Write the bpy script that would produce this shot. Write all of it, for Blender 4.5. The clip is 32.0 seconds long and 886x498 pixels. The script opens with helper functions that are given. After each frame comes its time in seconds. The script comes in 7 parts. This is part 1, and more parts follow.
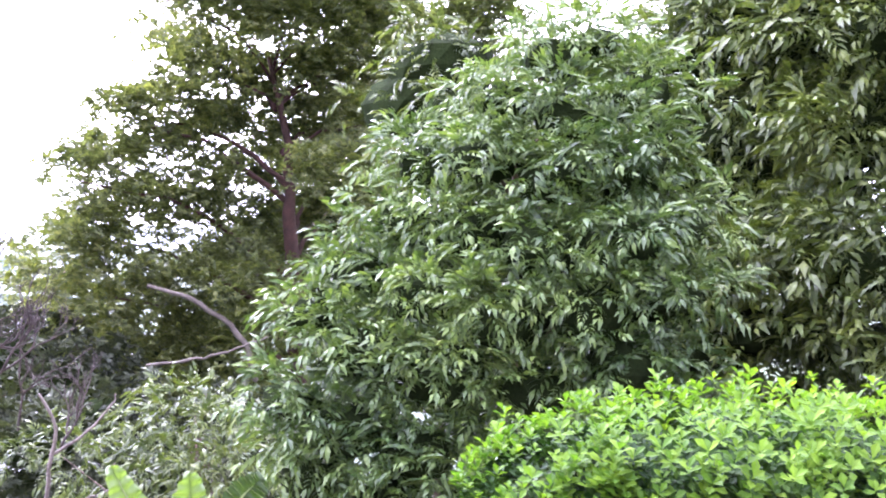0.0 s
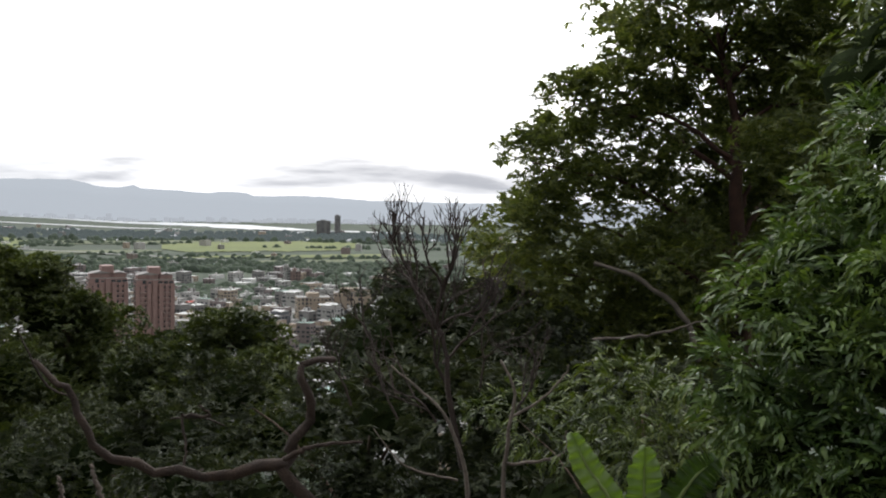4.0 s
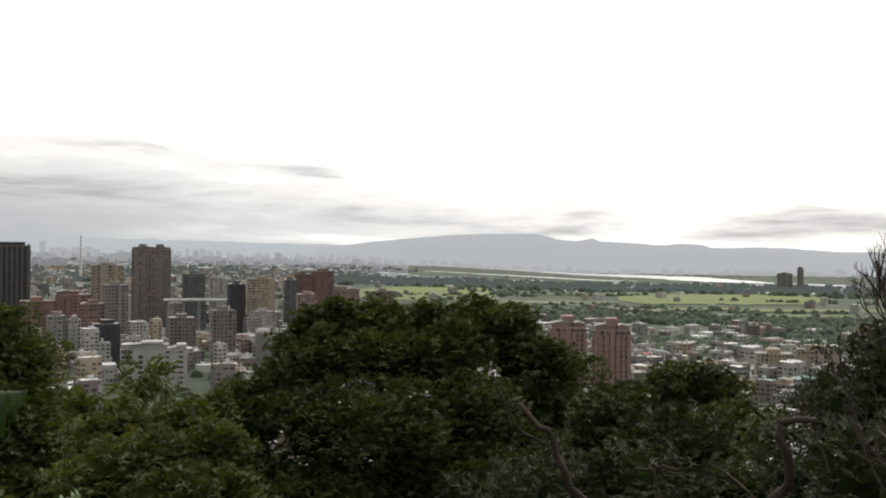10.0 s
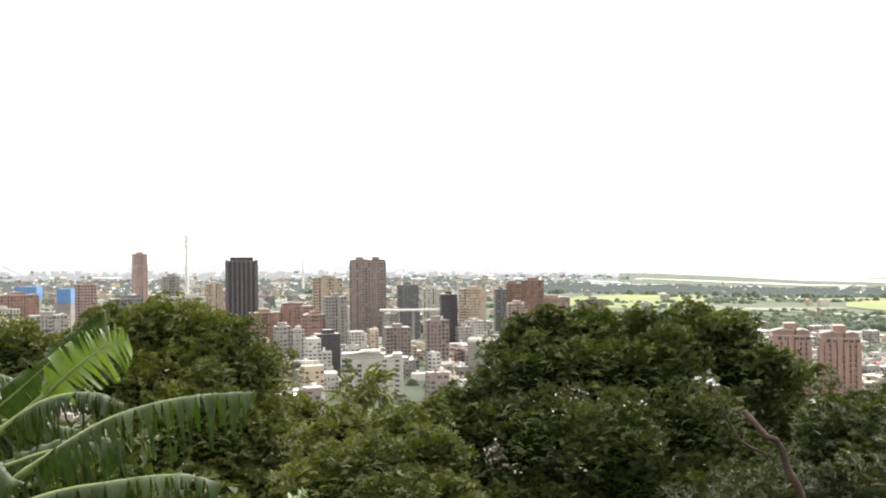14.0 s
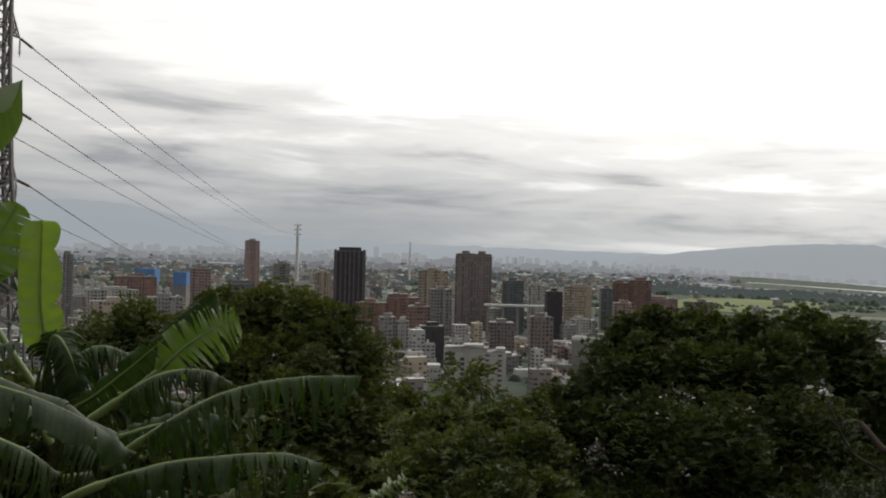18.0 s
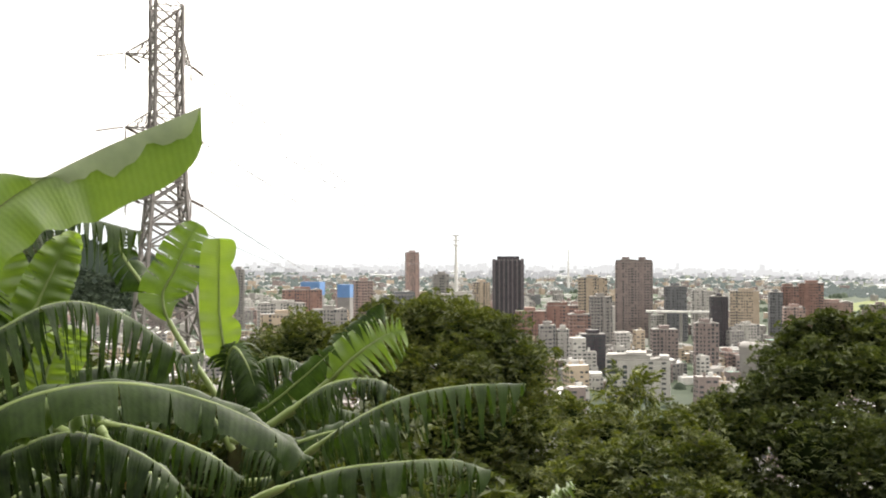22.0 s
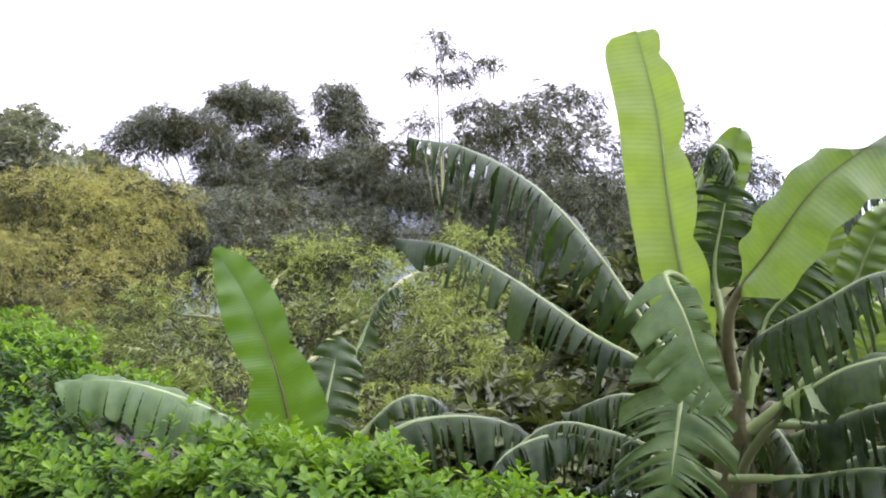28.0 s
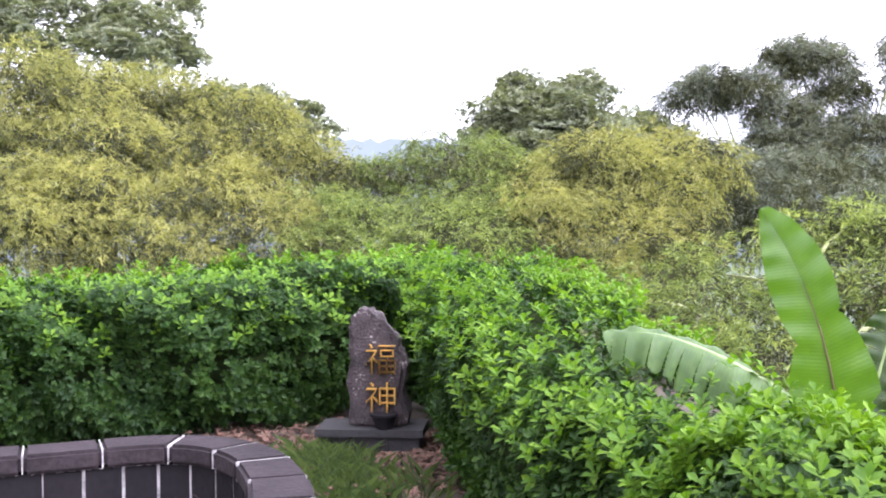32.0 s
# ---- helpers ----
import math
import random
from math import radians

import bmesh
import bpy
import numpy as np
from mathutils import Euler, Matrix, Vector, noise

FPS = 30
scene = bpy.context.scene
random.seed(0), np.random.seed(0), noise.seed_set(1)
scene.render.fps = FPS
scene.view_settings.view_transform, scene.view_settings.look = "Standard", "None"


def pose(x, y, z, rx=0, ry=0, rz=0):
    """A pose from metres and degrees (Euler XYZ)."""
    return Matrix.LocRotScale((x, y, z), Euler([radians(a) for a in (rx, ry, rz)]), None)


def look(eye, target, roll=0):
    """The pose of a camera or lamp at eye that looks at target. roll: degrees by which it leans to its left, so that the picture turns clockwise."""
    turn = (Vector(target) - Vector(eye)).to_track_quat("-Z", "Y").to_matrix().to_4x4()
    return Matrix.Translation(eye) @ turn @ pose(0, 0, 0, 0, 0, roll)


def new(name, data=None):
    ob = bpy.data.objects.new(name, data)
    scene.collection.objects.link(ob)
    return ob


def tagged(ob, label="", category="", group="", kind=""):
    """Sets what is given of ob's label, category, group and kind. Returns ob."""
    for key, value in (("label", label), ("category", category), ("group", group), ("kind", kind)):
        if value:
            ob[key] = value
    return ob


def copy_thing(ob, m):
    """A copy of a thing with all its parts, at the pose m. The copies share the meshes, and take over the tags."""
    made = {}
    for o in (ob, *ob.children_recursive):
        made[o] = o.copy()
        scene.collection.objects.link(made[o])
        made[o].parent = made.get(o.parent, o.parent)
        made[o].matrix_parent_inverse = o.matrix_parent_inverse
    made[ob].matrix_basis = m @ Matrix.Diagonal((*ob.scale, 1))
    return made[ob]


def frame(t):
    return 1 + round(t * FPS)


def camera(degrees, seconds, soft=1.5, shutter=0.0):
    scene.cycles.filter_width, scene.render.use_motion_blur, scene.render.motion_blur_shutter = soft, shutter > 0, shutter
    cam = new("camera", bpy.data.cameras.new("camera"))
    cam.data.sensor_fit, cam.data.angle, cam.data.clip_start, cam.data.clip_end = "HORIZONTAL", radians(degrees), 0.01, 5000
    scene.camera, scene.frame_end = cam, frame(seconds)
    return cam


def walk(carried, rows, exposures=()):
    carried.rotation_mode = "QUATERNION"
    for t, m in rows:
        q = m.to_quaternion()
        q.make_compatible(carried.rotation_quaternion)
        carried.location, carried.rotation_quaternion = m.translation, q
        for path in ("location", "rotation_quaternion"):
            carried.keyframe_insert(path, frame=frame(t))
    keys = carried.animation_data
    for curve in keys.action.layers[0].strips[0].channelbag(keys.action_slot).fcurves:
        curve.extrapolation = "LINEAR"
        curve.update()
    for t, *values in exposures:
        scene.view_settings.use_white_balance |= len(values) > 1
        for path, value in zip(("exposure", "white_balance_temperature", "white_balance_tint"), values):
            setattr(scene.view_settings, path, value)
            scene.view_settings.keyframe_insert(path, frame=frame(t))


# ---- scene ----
cam = camera(47.47, 32.0, soft=2.0)
PATH = [
    (0, pose(0.186, 0.090, 1.646, 89.00, -0.62, -60.16)),
    (0.5, pose(0.172, 0.092, 1.648, 89.45, -0.48, -57.84)),
    (1, pose(0.157, 0.095, 1.649, 89.40, -0.39, -54.58)),
    (1.5, pose(0.141, 0.098, 1.651, 89.21, -0.42, -51.06)),
    (2, pose(0.126, 0.100, 1.652, 89.41, -0.14, -48.43)),
    (2.5, pose(0.113, 0.100, 1.654, 89.37, -0.13, -46.70)),
    (3, pose(0.097, 0.102, 1.656, 89.48, -0.01, -43.57)),
    (3.5, pose(0.080, 0.105, 1.657, 89.36, 0.08, -39.50)),
    (4, pose(0.062, 0.107, 1.659, 87.45, -0.88, -35.58)),
    (4.5, pose(0.045, 0.109, 1.661, 88.51, -0.59, -32.20)),
    (6.5, pose(-0.016, 0.107, 1.668, 88.94, -0.88, -23.54)),
    (7, pose(-0.030, 0.106, 1.669, 89.17, -0.87, -21.99)),
    (7.5, pose(-0.044, 0.104, 1.671, 89.18, -0.63, -20.94)),
    (8, pose(-0.059, 0.104, 1.673, 89.62, -0.67, -18.66)),
    (8.5, pose(-0.063, 0.117, 1.668, 90.04, -0.68, -16.40)),
    (9, pose(-0.065, 0.130, 1.663, 89.82, -0.44, -14.60)),
    (9.5, pose(-0.067, 0.142, 1.658, 89.67, -0.36, -13.50)),
    (10, pose(-0.072, 0.155, 1.653, 90.11, -0.51, -10.09)),
    (10.5, pose(-0.077, 0.168, 1.648, 90.34, -0.74, -7.21)),
    (11, pose(-0.078, 0.180, 1.643, 90.11, -0.47, -6.33)),
    (11.5, pose(-0.081, 0.192, 1.638, 90.23, -0.33, -4.56)),
    (12, pose(-0.084, 0.204, 1.633, 90.30, -0.24, -2.51)),
    (12.5, pose(-0.084, 0.216, 1.628, 90.62, -0.29, -1.82)),
    (13, pose(-0.087, 0.228, 1.623, 90.01, -0.34, -0.34)),
    (13.5, pose(-0.088, 0.240, 1.618, 90.76, 0.37, 0.88)),
    (15.5, pose(-0.091, 0.287, 1.598, 89.86, -0.53, 4.03)),
    (16, pose(-0.092, 0.299, 1.593, 90.40, -0.60, 5.04)),
    (16.5, pose(-0.094, 0.293, 1.593, 89.96, -0.66, 6.33)),
    (17, pose(-0.095, 0.288, 1.592, 89.24, -1.53, 7.41)),
    (17.5, pose(-0.094, 0.283, 1.592, 90.48, -0.96, 7.30)),
    (18, pose(-0.093, 0.277, 1.592, 90.30, -1.33, 7.80)),
    (18.5, pose(-0.094, 0.272, 1.592, 90.41, -1.09, 8.39)),
    (19, pose(-0.097, 0.266, 1.592, 90.99, -0.61, 10.46)),
    (19.5, pose(-0.097, 0.260, 1.592, 89.98, -0.41, 11.34)),
    (20, pose(-0.101, 0.254, 1.592, 89.64, -0.37, 13.89)),
    (20.5, pose(-0.102, 0.248, 1.592, 89.85, -0.15, 14.85)),
    (21, pose(-0.103, 0.242, 1.592, 90.04, -0.08, 16.11)),
    (21.5, pose(-0.103, 0.237, 1.591, 90.54, 0.07, 16.51)),
    (22, pose(-0.102, 0.232, 1.591, 90.70, 0.09, 16.77)),
    (22.5, pose(-0.102, 0.226, 1.591, 90.73, -0.12, 17.39)),
    (23, pose(-0.107, 0.219, 1.591, 90.99, 0.21, 20.56)),
    (23.5, pose(-0.105, 0.214, 1.591, 90.74, 0.50, 19.80)),
    (24, pose(-0.108, 0.207, 1.591, 91.83, 0.84, 22.23)),
    (24.5, pose(-0.120, 0.192, 1.587, 90.17, 0.85, 30.49)),
    (26.5, pose(-0.130, 0.146, 1.569, 90.53, 1.70, 43.79)),
    (27, pose(-0.134, 0.131, 1.565, 90.55, 1.88, 48.59)),
    (27.5, pose(-0.138, 0.115, 1.560, 90.31, 1.94, 53.94)),
    (28, pose(-0.142, 0.098, 1.556, 90.47, 2.33, 59.86)),
    (28.5, pose(-0.142, 0.098, 1.556, 90.44, 1.84, 64.41)),
    (29, pose(-0.142, 0.098, 1.556, 88.96, 1.92, 69.37)),
    (29.5, pose(-0.142, 0.098, 1.556, 88.44, 1.40, 73.59)),
    (30, pose(-0.142, 0.098, 1.556, 87.78, 0.49, 77.76)),
    (30.5, pose(-0.142, 0.098, 1.556, 86.87, 0.44, 81.68)),
    (31, pose(-0.142, 0.098, 1.556, 87.29, 0.59, 84.89)),
    (31.5, pose(-0.142, 0.098, 1.556, 88.36, 0.37, 88.57)),
    (32, pose(-0.142, 0.098, 1.556, 88.87, 0.34, 90.15)),
]
EXPOSURES = [
    (0, 2.6, 5400, 42.0), (1, 2.25, 5480, 38.0), (2, 1.75, 5600, 30.0), (3, 1.0, 6050, 19.0), (3.5, 0.3, 6200, 14.0),
    (4, -0.4, 6300, 12.0), (4.5, -0.7, 6320, 11.8), (6.5, -1.1, 6500, 11.0), (7.5, -0.9, 6700, 11.0), (9, -0.6, 6750, 11.0),
    (11.2, -0.5, 6750, 11.0), (12, 0.5, 7000, 11.0), (13, 1.05, 7000, 11.0), (13.5, 1.15, 7000, 11.0), (15.5, -0.65, 6750, 11.0),
    (16.5, -1.45, 6500, 10.0), (17.5, -1.3, 6500, 10.0), (18.5, -0.75, 6750, 10.5), (20, -0.15, 7050, 11.0), (21, 0.5, 7050, 11.0),
    (23, 0.8, 7100, 12.0), (24.5, 0.75, 7050, 13.0), (26.5, 1.4, 5900, 23.0), (28, 1.2, 5800, 30.0), (30, 1.05, 5800, 23.0),
    (31, 1.45, 5800, 23.0), (32, 1.8, 5800, 24.0),
]
walk(cam, PATH, EXPOSURES)

# ---------------------------------------------------------------- light
SUN_AZ, SUN_EL = -28.0, 38.0


def polar(az, d, z=0.0):
    """A place by its bearing (degrees to the left of north), its distance and its height."""
    a = radians(az)
    return Vector((-math.sin(a) * d, math.cos(a) * d, z))


def build_world():
    """Overcast sky, brightest round the hidden sun, with grey stratus banks low over the plain."""
    world = bpy.data.worlds.new("overcast_sky")
    scene.world = world
    world.use_nodes = True
    nt = world.node_tree
    nt.nodes.clear()
    n, li = nt.nodes, nt.links

    def math_node(op, a, b=None, c=None):
        k = n.new("ShaderNodeMath")
        k.operation = op
        for i, v in enumerate((a, b, c)):
            if v is None:
                continue
            if isinstance(v, (int, float)):
                k.inputs[i].default_value = v
            else:
                li.new(v, k.inputs[i])
        return k.outputs[0]

    def curve(value, stops):
        """A value drawn through (place, height) stops over 0 to 1."""
        r = n.new("ShaderNodeValToRGB")
        r.color_ramp.interpolation = "EASE"
        e = r.color_ramp.elements
        e[0].position, e[1].position = stops[0][0], stops[-1][0]
        e[0].color, e[1].color = (*[stops[0][1]] * 3, 1), (*[stops[-1][1]] * 3, 1)
        for p, v in stops[1:-1]:
            e.new(p).color = (v, v, v, 1)
        li.new(value, r.inputs[0])
        return r.outputs[0]

    def blend(kind, fac, a, b):
        k = n.new("ShaderNodeMixRGB")
        k.blend_type = kind
        for i, v in enumerate((fac, a, b)):
            if isinstance(v, (int, float, tuple)):
                k.inputs[i].default_value = v if not isinstance(v, tuple) else (*v, 1)
            else:
                li.new(v, k.inputs[i])
        return k.outputs[0]
    out, bg = n.new("ShaderNodeOutputWorld"), n.new("ShaderNodeBackground")
    sky = n.new("ShaderNodeTexSky")
    sky.sky_type, sky.sun_disc = "NISHITA", False
    sky.sun_elevation, sky.sun_rotation = radians(SUN_EL), radians(-SUN_AZ)
    sky.dust_density = 4.0
    clear = blend("MULTIPLY", 1.0, sky.outputs[0], (0.09, 0.09, 0.09))
    tc, sep = n.new("ShaderNodeTexCoord"), n.new("ShaderNodeSeparateXYZ")
    li.new(tc.outputs["Generated"], sep.inputs[0])
    x, y, z = sep.outputs
    az = math_node("MULTIPLY", math_node("ARCTAN2", math_node("MULTIPLY", x, -1.0), y), 180 / math.pi)
    el = math_node("MULTIPLY", math_node("ARCSINE", z), 180 / math.pi)
    # the veil of high cloud, brighter towards the sun
    dot = n.new("ShaderNodeVectorMath")
    dot.operation = "DOT_PRODUCT"
    li.new(tc.outputs["Generated"], dot.inputs[0])
    dot.inputs[1].default_value = polar(SUN_AZ, math.cos(radians(SUN_EL)), math.sin(radians(SUN_EL)))
    near_sun = math_node("MULTIPLY_ADD", dot.outputs["Value"], 0.5, 0.5)
    glow = math_node("MULTIPLY", curve(near_sun, ((0.0, 0.21), (0.3, 0.21), (0.62, 0.36), (0.8, 0.7), (0.9, 0.9), (1.0, 1.0))), 3.2)
    veil = blend("MULTIPLY", 1.0, (1.0, 0.995, 0.965), glow)
    # stratus banks: their upper edge climbs towards the west
    edge = n.new("ShaderNodeMapRange")
    for k, v in (("From Min", -22.0), ("From Max", 34.0), ("To Min", 5.6), ("To Max", 13.5)):
        edge.inputs[k].default_value = v
    li.new(az, edge.inputs["Value"])
    h = math_node("DIVIDE", el, edge.outputs[0])
    vec = n.new("ShaderNodeCombineXYZ")
    li.new(math_node("MULTIPLY", az, 0.062), vec.inputs[0])
    li.new(math_node("ADD", math_node("MULTIPLY", el, 0.46), math_node("MULTIPLY", az, -0.012)), vec.inputs[1])
    vec.inputs[2].default_value = 2.7

    def noise_of(scale, detail, rough, w):
        nz = n.new("ShaderNodeTexNoise")
        nz.noise_dimensions = "4D"
        for k, v in (("Scale", scale), ("Detail", detail), ("Roughness", rough), ("W", w), ("Distortion", 0.35)):
            nz.inputs[k].default_value = v
        li.new(vec.outputs[0], nz.inputs["Vector"])
        return nz.outputs[0]
    cloud = noise_of(1.15, 8.0, 0.56, 4.2)
    bias = curve(math_node("MULTIPLY", h, 0.5), ((0.0, 0.46), (0.12, 0.60), (0.3, 0.56), (0.42, 0.5), (0.5, 0.36), (0.62, 0.16), (1.0, 0.06)))
    body = math_node("ADD", cloud, math_node("SUBTRACT", bias, 0.5))
    density = curve(body, ((0.38, 0.0), (0.53, 0.5), (0.74, 1.0)))
    fine = noise_of(3.1, 6.0, 0.6, 9.1)
    shade = curve(fine, ((0.3, 0.0), (0.7, 1.0)))
    bank = blend("MIX", shade, (0.66, 0.685, 0.74), (1.0, 0.985, 0.975))
    thick = blend("MIX", curve(body, ((0.45, 0.0), (0.75, 1.0))), bank, (0.62, 0.645, 0.70))
    thin = curve(math_node("MULTIPLY", h, 0.5), ((0.0, 0.95), (0.2, 0.95), (0.36, 0.78), (0.5, 0.5), (1.0, 0.4)))
    clouds = blend("MIX", math_node("MULTIPLY", density, thin), veil, thick)
    # thick air along the horizon
    air = curve(math_node("MULTIPLY", el, 1 / 12.0), ((0.0, 1.0), (0.12, 0.9), (0.28, 0.5), (0.55, 0.0)))
    west = n.new("ShaderNodeMapRange")
    for k, v in (("From Min", -22.0), ("From Max", 12.0), ("To Min", 0.12), ("To Max", 0.9)):
        west.inputs[k].default_value = v
    li.new(az, west.inputs["Value"])
    low = blend("MIX", math_node("MULTIPLY", air, west.outputs[0]), clouds, (0.63, 0.70, 0.77))
    li.new(blend("MIX", 0.93, clear, low), bg.inputs[0])
    li.new(bg.outputs[0], out.inputs[0])


build_world()
sun_data = bpy.data.lights.new("sun", "SUN")
sun_data.energy, sun_data.angle, sun_data.color = 0.55, radians(16), (1.0, 0.96, 0.9)
sun = new("sun", sun_data)
sun.matrix_world = look(polar(SUN_AZ, 100, 100 * math.tan(radians(SUN_EL))), (0, 0, 0))


# ---------------------------------------------------------------- materials
MATS = {}


def shader(name, base, dark=None, rough=0.6, metal=0.0, scale=4.0, spots=None, bump=0.0, translucent=0.0, vary=0.0, spec=0.5, coords="Object"):
    """A two-scale mottled surface: base and dark mixed by coarse and fine noise, a little variation from piece to piece."""
    if name in MATS:
        return MATS[name]
    m = bpy.data.materials.new(name)
    MATS[name] = m
    m.use_nodes = True
    nt = m.node_tree
    n, li = nt.nodes, nt.links
    bsdf = n["Principled BSDF"]
    bsdf.inputs["Roughness"].default_value = rough
    bsdf.inputs["Metallic"].default_value = metal
    bsdf.inputs["Specular IOR Level"].default_value = spec
    dark = dark or tuple(c * 0.65 for c in base)
    tc = n.new("ShaderNodeTexCoord")
    coarse, fine = n.new("ShaderNodeTexNoise"), n.new("ShaderNodeTexNoise")
    for node, s, d in ((coarse, scale, 4.0), (fine, scale * 9.0, 6.0)):
        node.inputs["Scale"].default_value, node.inputs["Detail"].default_value = s, d
        li.new(tc.outputs[coords], node.inputs["Vector"])
    add = n.new("ShaderNodeMath")
    add.operation = "MULTIPLY_ADD"
    add.inputs[1].default_value = 0.55
    li.new(coarse.outputs[0], add.inputs[0])
    half = n.new("ShaderNodeMath")
    half.operation = "MULTIPLY"
    half.inputs[1].default_value = 0.45
    li.new(fine.outputs[0], half.inputs[0])
    li.new(half.outputs[0], add.inputs[2])
    ramp = n.new("ShaderNodeValToRGB")
    ramp.color_ramp.elements[0].position, ramp.color_ramp.elements[0].color = 0.36, (*dark, 1)
    ramp.color_ramp.elements[1].position, ramp.color_ramp.elements[1].color = 0.62, (*base, 1)
    if spots:
        if len(spots) > 3:
            ramp.color_ramp.elements[1].position = spots[3] - 0.06
        k = ramp.color_ramp.elements.new(spots[3] if len(spots) > 3 else 0.74)
        k.color = (*spots[:3], 1)
    li.new(add.outputs[0], ramp.inputs[0])
    colour = ramp.outputs[0]
    if vary:
        geo, hsv, mr = n.new("ShaderNodeNewGeometry"), n.new("ShaderNodeHueSaturation"), n.new("ShaderNodeMapRange")
        mr.inputs["To Min"].default_value, mr.inputs["To Max"].default_value = 1 - vary, 1 + vary
        li.new(geo.outputs["Random Per Island"], mr.inputs["Value"])
        li.new(mr.outputs[0], hsv.inputs["Value"])
        hue = n.new("ShaderNodeMapRange")
        hue.inputs["To Min"].default_value, hue.inputs["To Max"].default_value = 0.5 + 0.035 * vary, 0.5 - 0.045 * vary
        li.new(geo.outputs["Random Per Island"], hue.inputs["Value"])
        li.new(hue.outputs[0], hsv.inputs["Hue"])
        li.new(colour, hsv.inputs["Color"])
        colour = hsv.outputs[0]
    li.new(colour, bsdf.inputs["Base Color"])
    if bump:
        b = n.new("ShaderNodeBump")
        b.inputs["Strength"].default_value, b.inputs["Distance"].default_value = bump, 0.02
        li.new(fine.outputs[0], b.inputs["Height"])
        li.new(b.outputs[0], bsdf.inputs["Normal"])
    if translucent:
        tr, mix = n.new("ShaderNodeBsdfTranslucent"), n.new("ShaderNodeMixShader")
        tint = n.new("ShaderNodeMixRGB")
        tint.blend_type = "MULTIPLY"
        tint.inputs[0].default_value = 1.0
        tint.inputs[2].default_value = (1.25, 1.3, 0.5, 1)
        li.new(colour, tint.inputs[1])
        li.new(tint.outputs[0], tr.inputs[0])
        mix.inputs[0].default_value = translucent
        li.new(bsdf.outputs[0], mix.inputs[1])
        li.new(tr.outputs[0], mix.inputs[2])
        li.new(mix.outputs[0], n["Material Output"].inputs[0])
    return m


HEDGE = shader("hedge_leaf", (0.034, 0.082, 0.009), (0.010, 0.031, 0.006), 0.58, scale=0.8, translucent=0.35, vary=0.4, spec=0.28)
HEDGE_TIP = shader("hedge_young_leaf", (0.108, 0.21, 0.011), (0.06, 0.135, 0.009), 0.55, scale=0.8, translucent=0.45, vary=0.3, spec=0.28)
LONGAN = shader("glossy_drooping_leaf", (0.135, 0.205, 0.046), (0.036, 0.074, 0.018), 0.42, scale=0.7, translucent=0.25, vary=0.4)
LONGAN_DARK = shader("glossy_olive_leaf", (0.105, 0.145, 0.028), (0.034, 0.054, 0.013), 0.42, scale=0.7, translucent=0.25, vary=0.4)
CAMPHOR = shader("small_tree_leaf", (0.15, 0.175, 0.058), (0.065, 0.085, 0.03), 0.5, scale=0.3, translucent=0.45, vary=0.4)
# the small tree leaf at half value, shade put into its colour
CAMPHOR_SHADED = shader("shade_toned_leaf", (0.075, 0.095, 0.034), (0.034, 0.048, 0.018), 0.55, scale=0.3, translucent=0.2, vary=0.4)
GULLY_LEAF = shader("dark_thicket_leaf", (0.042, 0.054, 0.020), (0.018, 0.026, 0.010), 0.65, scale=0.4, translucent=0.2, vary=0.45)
ROUND = shader("broad_tree_leaf", (0.088, 0.112, 0.026), (0.022, 0.034, 0.009), 0.6, scale=0.25, translucent=0.25, vary=0.45)
SCRUB = shader("scrub_leaf", (0.108, 0.128, 0.027), (0.036, 0.051, 0.011), 0.6, scale=0.3, translucent=0.3, vary=0.45)
BAMBOO = shader("bamboo_leaf", (0.235, 0.29, 0.085), (0.115, 0.155, 0.045), 0.55, scale=0.25, translucent=0.35, vary=0.4)
BAMBOO_DRY = shader("yellowing_bamboo_leaf", (0.31, 0.305, 0.10), (0.15, 0.165, 0.055), 0.55, scale=0.25, translucent=0.35, vary=0.4)
BAMBOO_DARK = shader("dark_bamboo_leaf", (0.15, 0.165, 0.12), (0.08, 0.092, 0.068), 0.55, scale=0.3, translucent=0.2, vary=0.4)
BANANA = shader("banana_leaf", (0.125, 0.195, 0.045), (0.085, 0.145, 0.032), 0.34, scale=1.6, translucent=0.38, bump=0.1)
# dark green leaf, its colour lowered further for shadow among the lower leaves
BANANA_DARK = shader("dark_banana_leaf", (0.038, 0.070, 0.016), (0.011, 0.026, 0.006), 0.42, scale=2.4, translucent=0.3, bump=0.1, spec=0.3)
BANANA_MID = shader("grown_banana_leaf", (0.095, 0.155, 0.048), (0.05, 0.095, 0.028), 0.42, scale=2.2, translucent=0.28, bump=0.1, spec=0.25)
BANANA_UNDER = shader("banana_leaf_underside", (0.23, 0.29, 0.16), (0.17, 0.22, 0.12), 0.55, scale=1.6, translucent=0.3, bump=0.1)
BANANA_YOUNG = shader("young_banana_leaf", (0.19, 0.275, 0.062), (0.145, 0.225, 0.048), 0.36, scale=1.2, translucent=0.5, bump=0.06)
BANANA_DRY = shader("withered_banana_leaf", (0.42, 0.26, 0.09), (0.22, 0.13, 0.05), 0.7, scale=2, translucent=0.2)
MIDRIB = shader("banana_midrib", (0.19, 0.25, 0.085), (0.13, 0.18, 0.055), 0.4, scale=3)


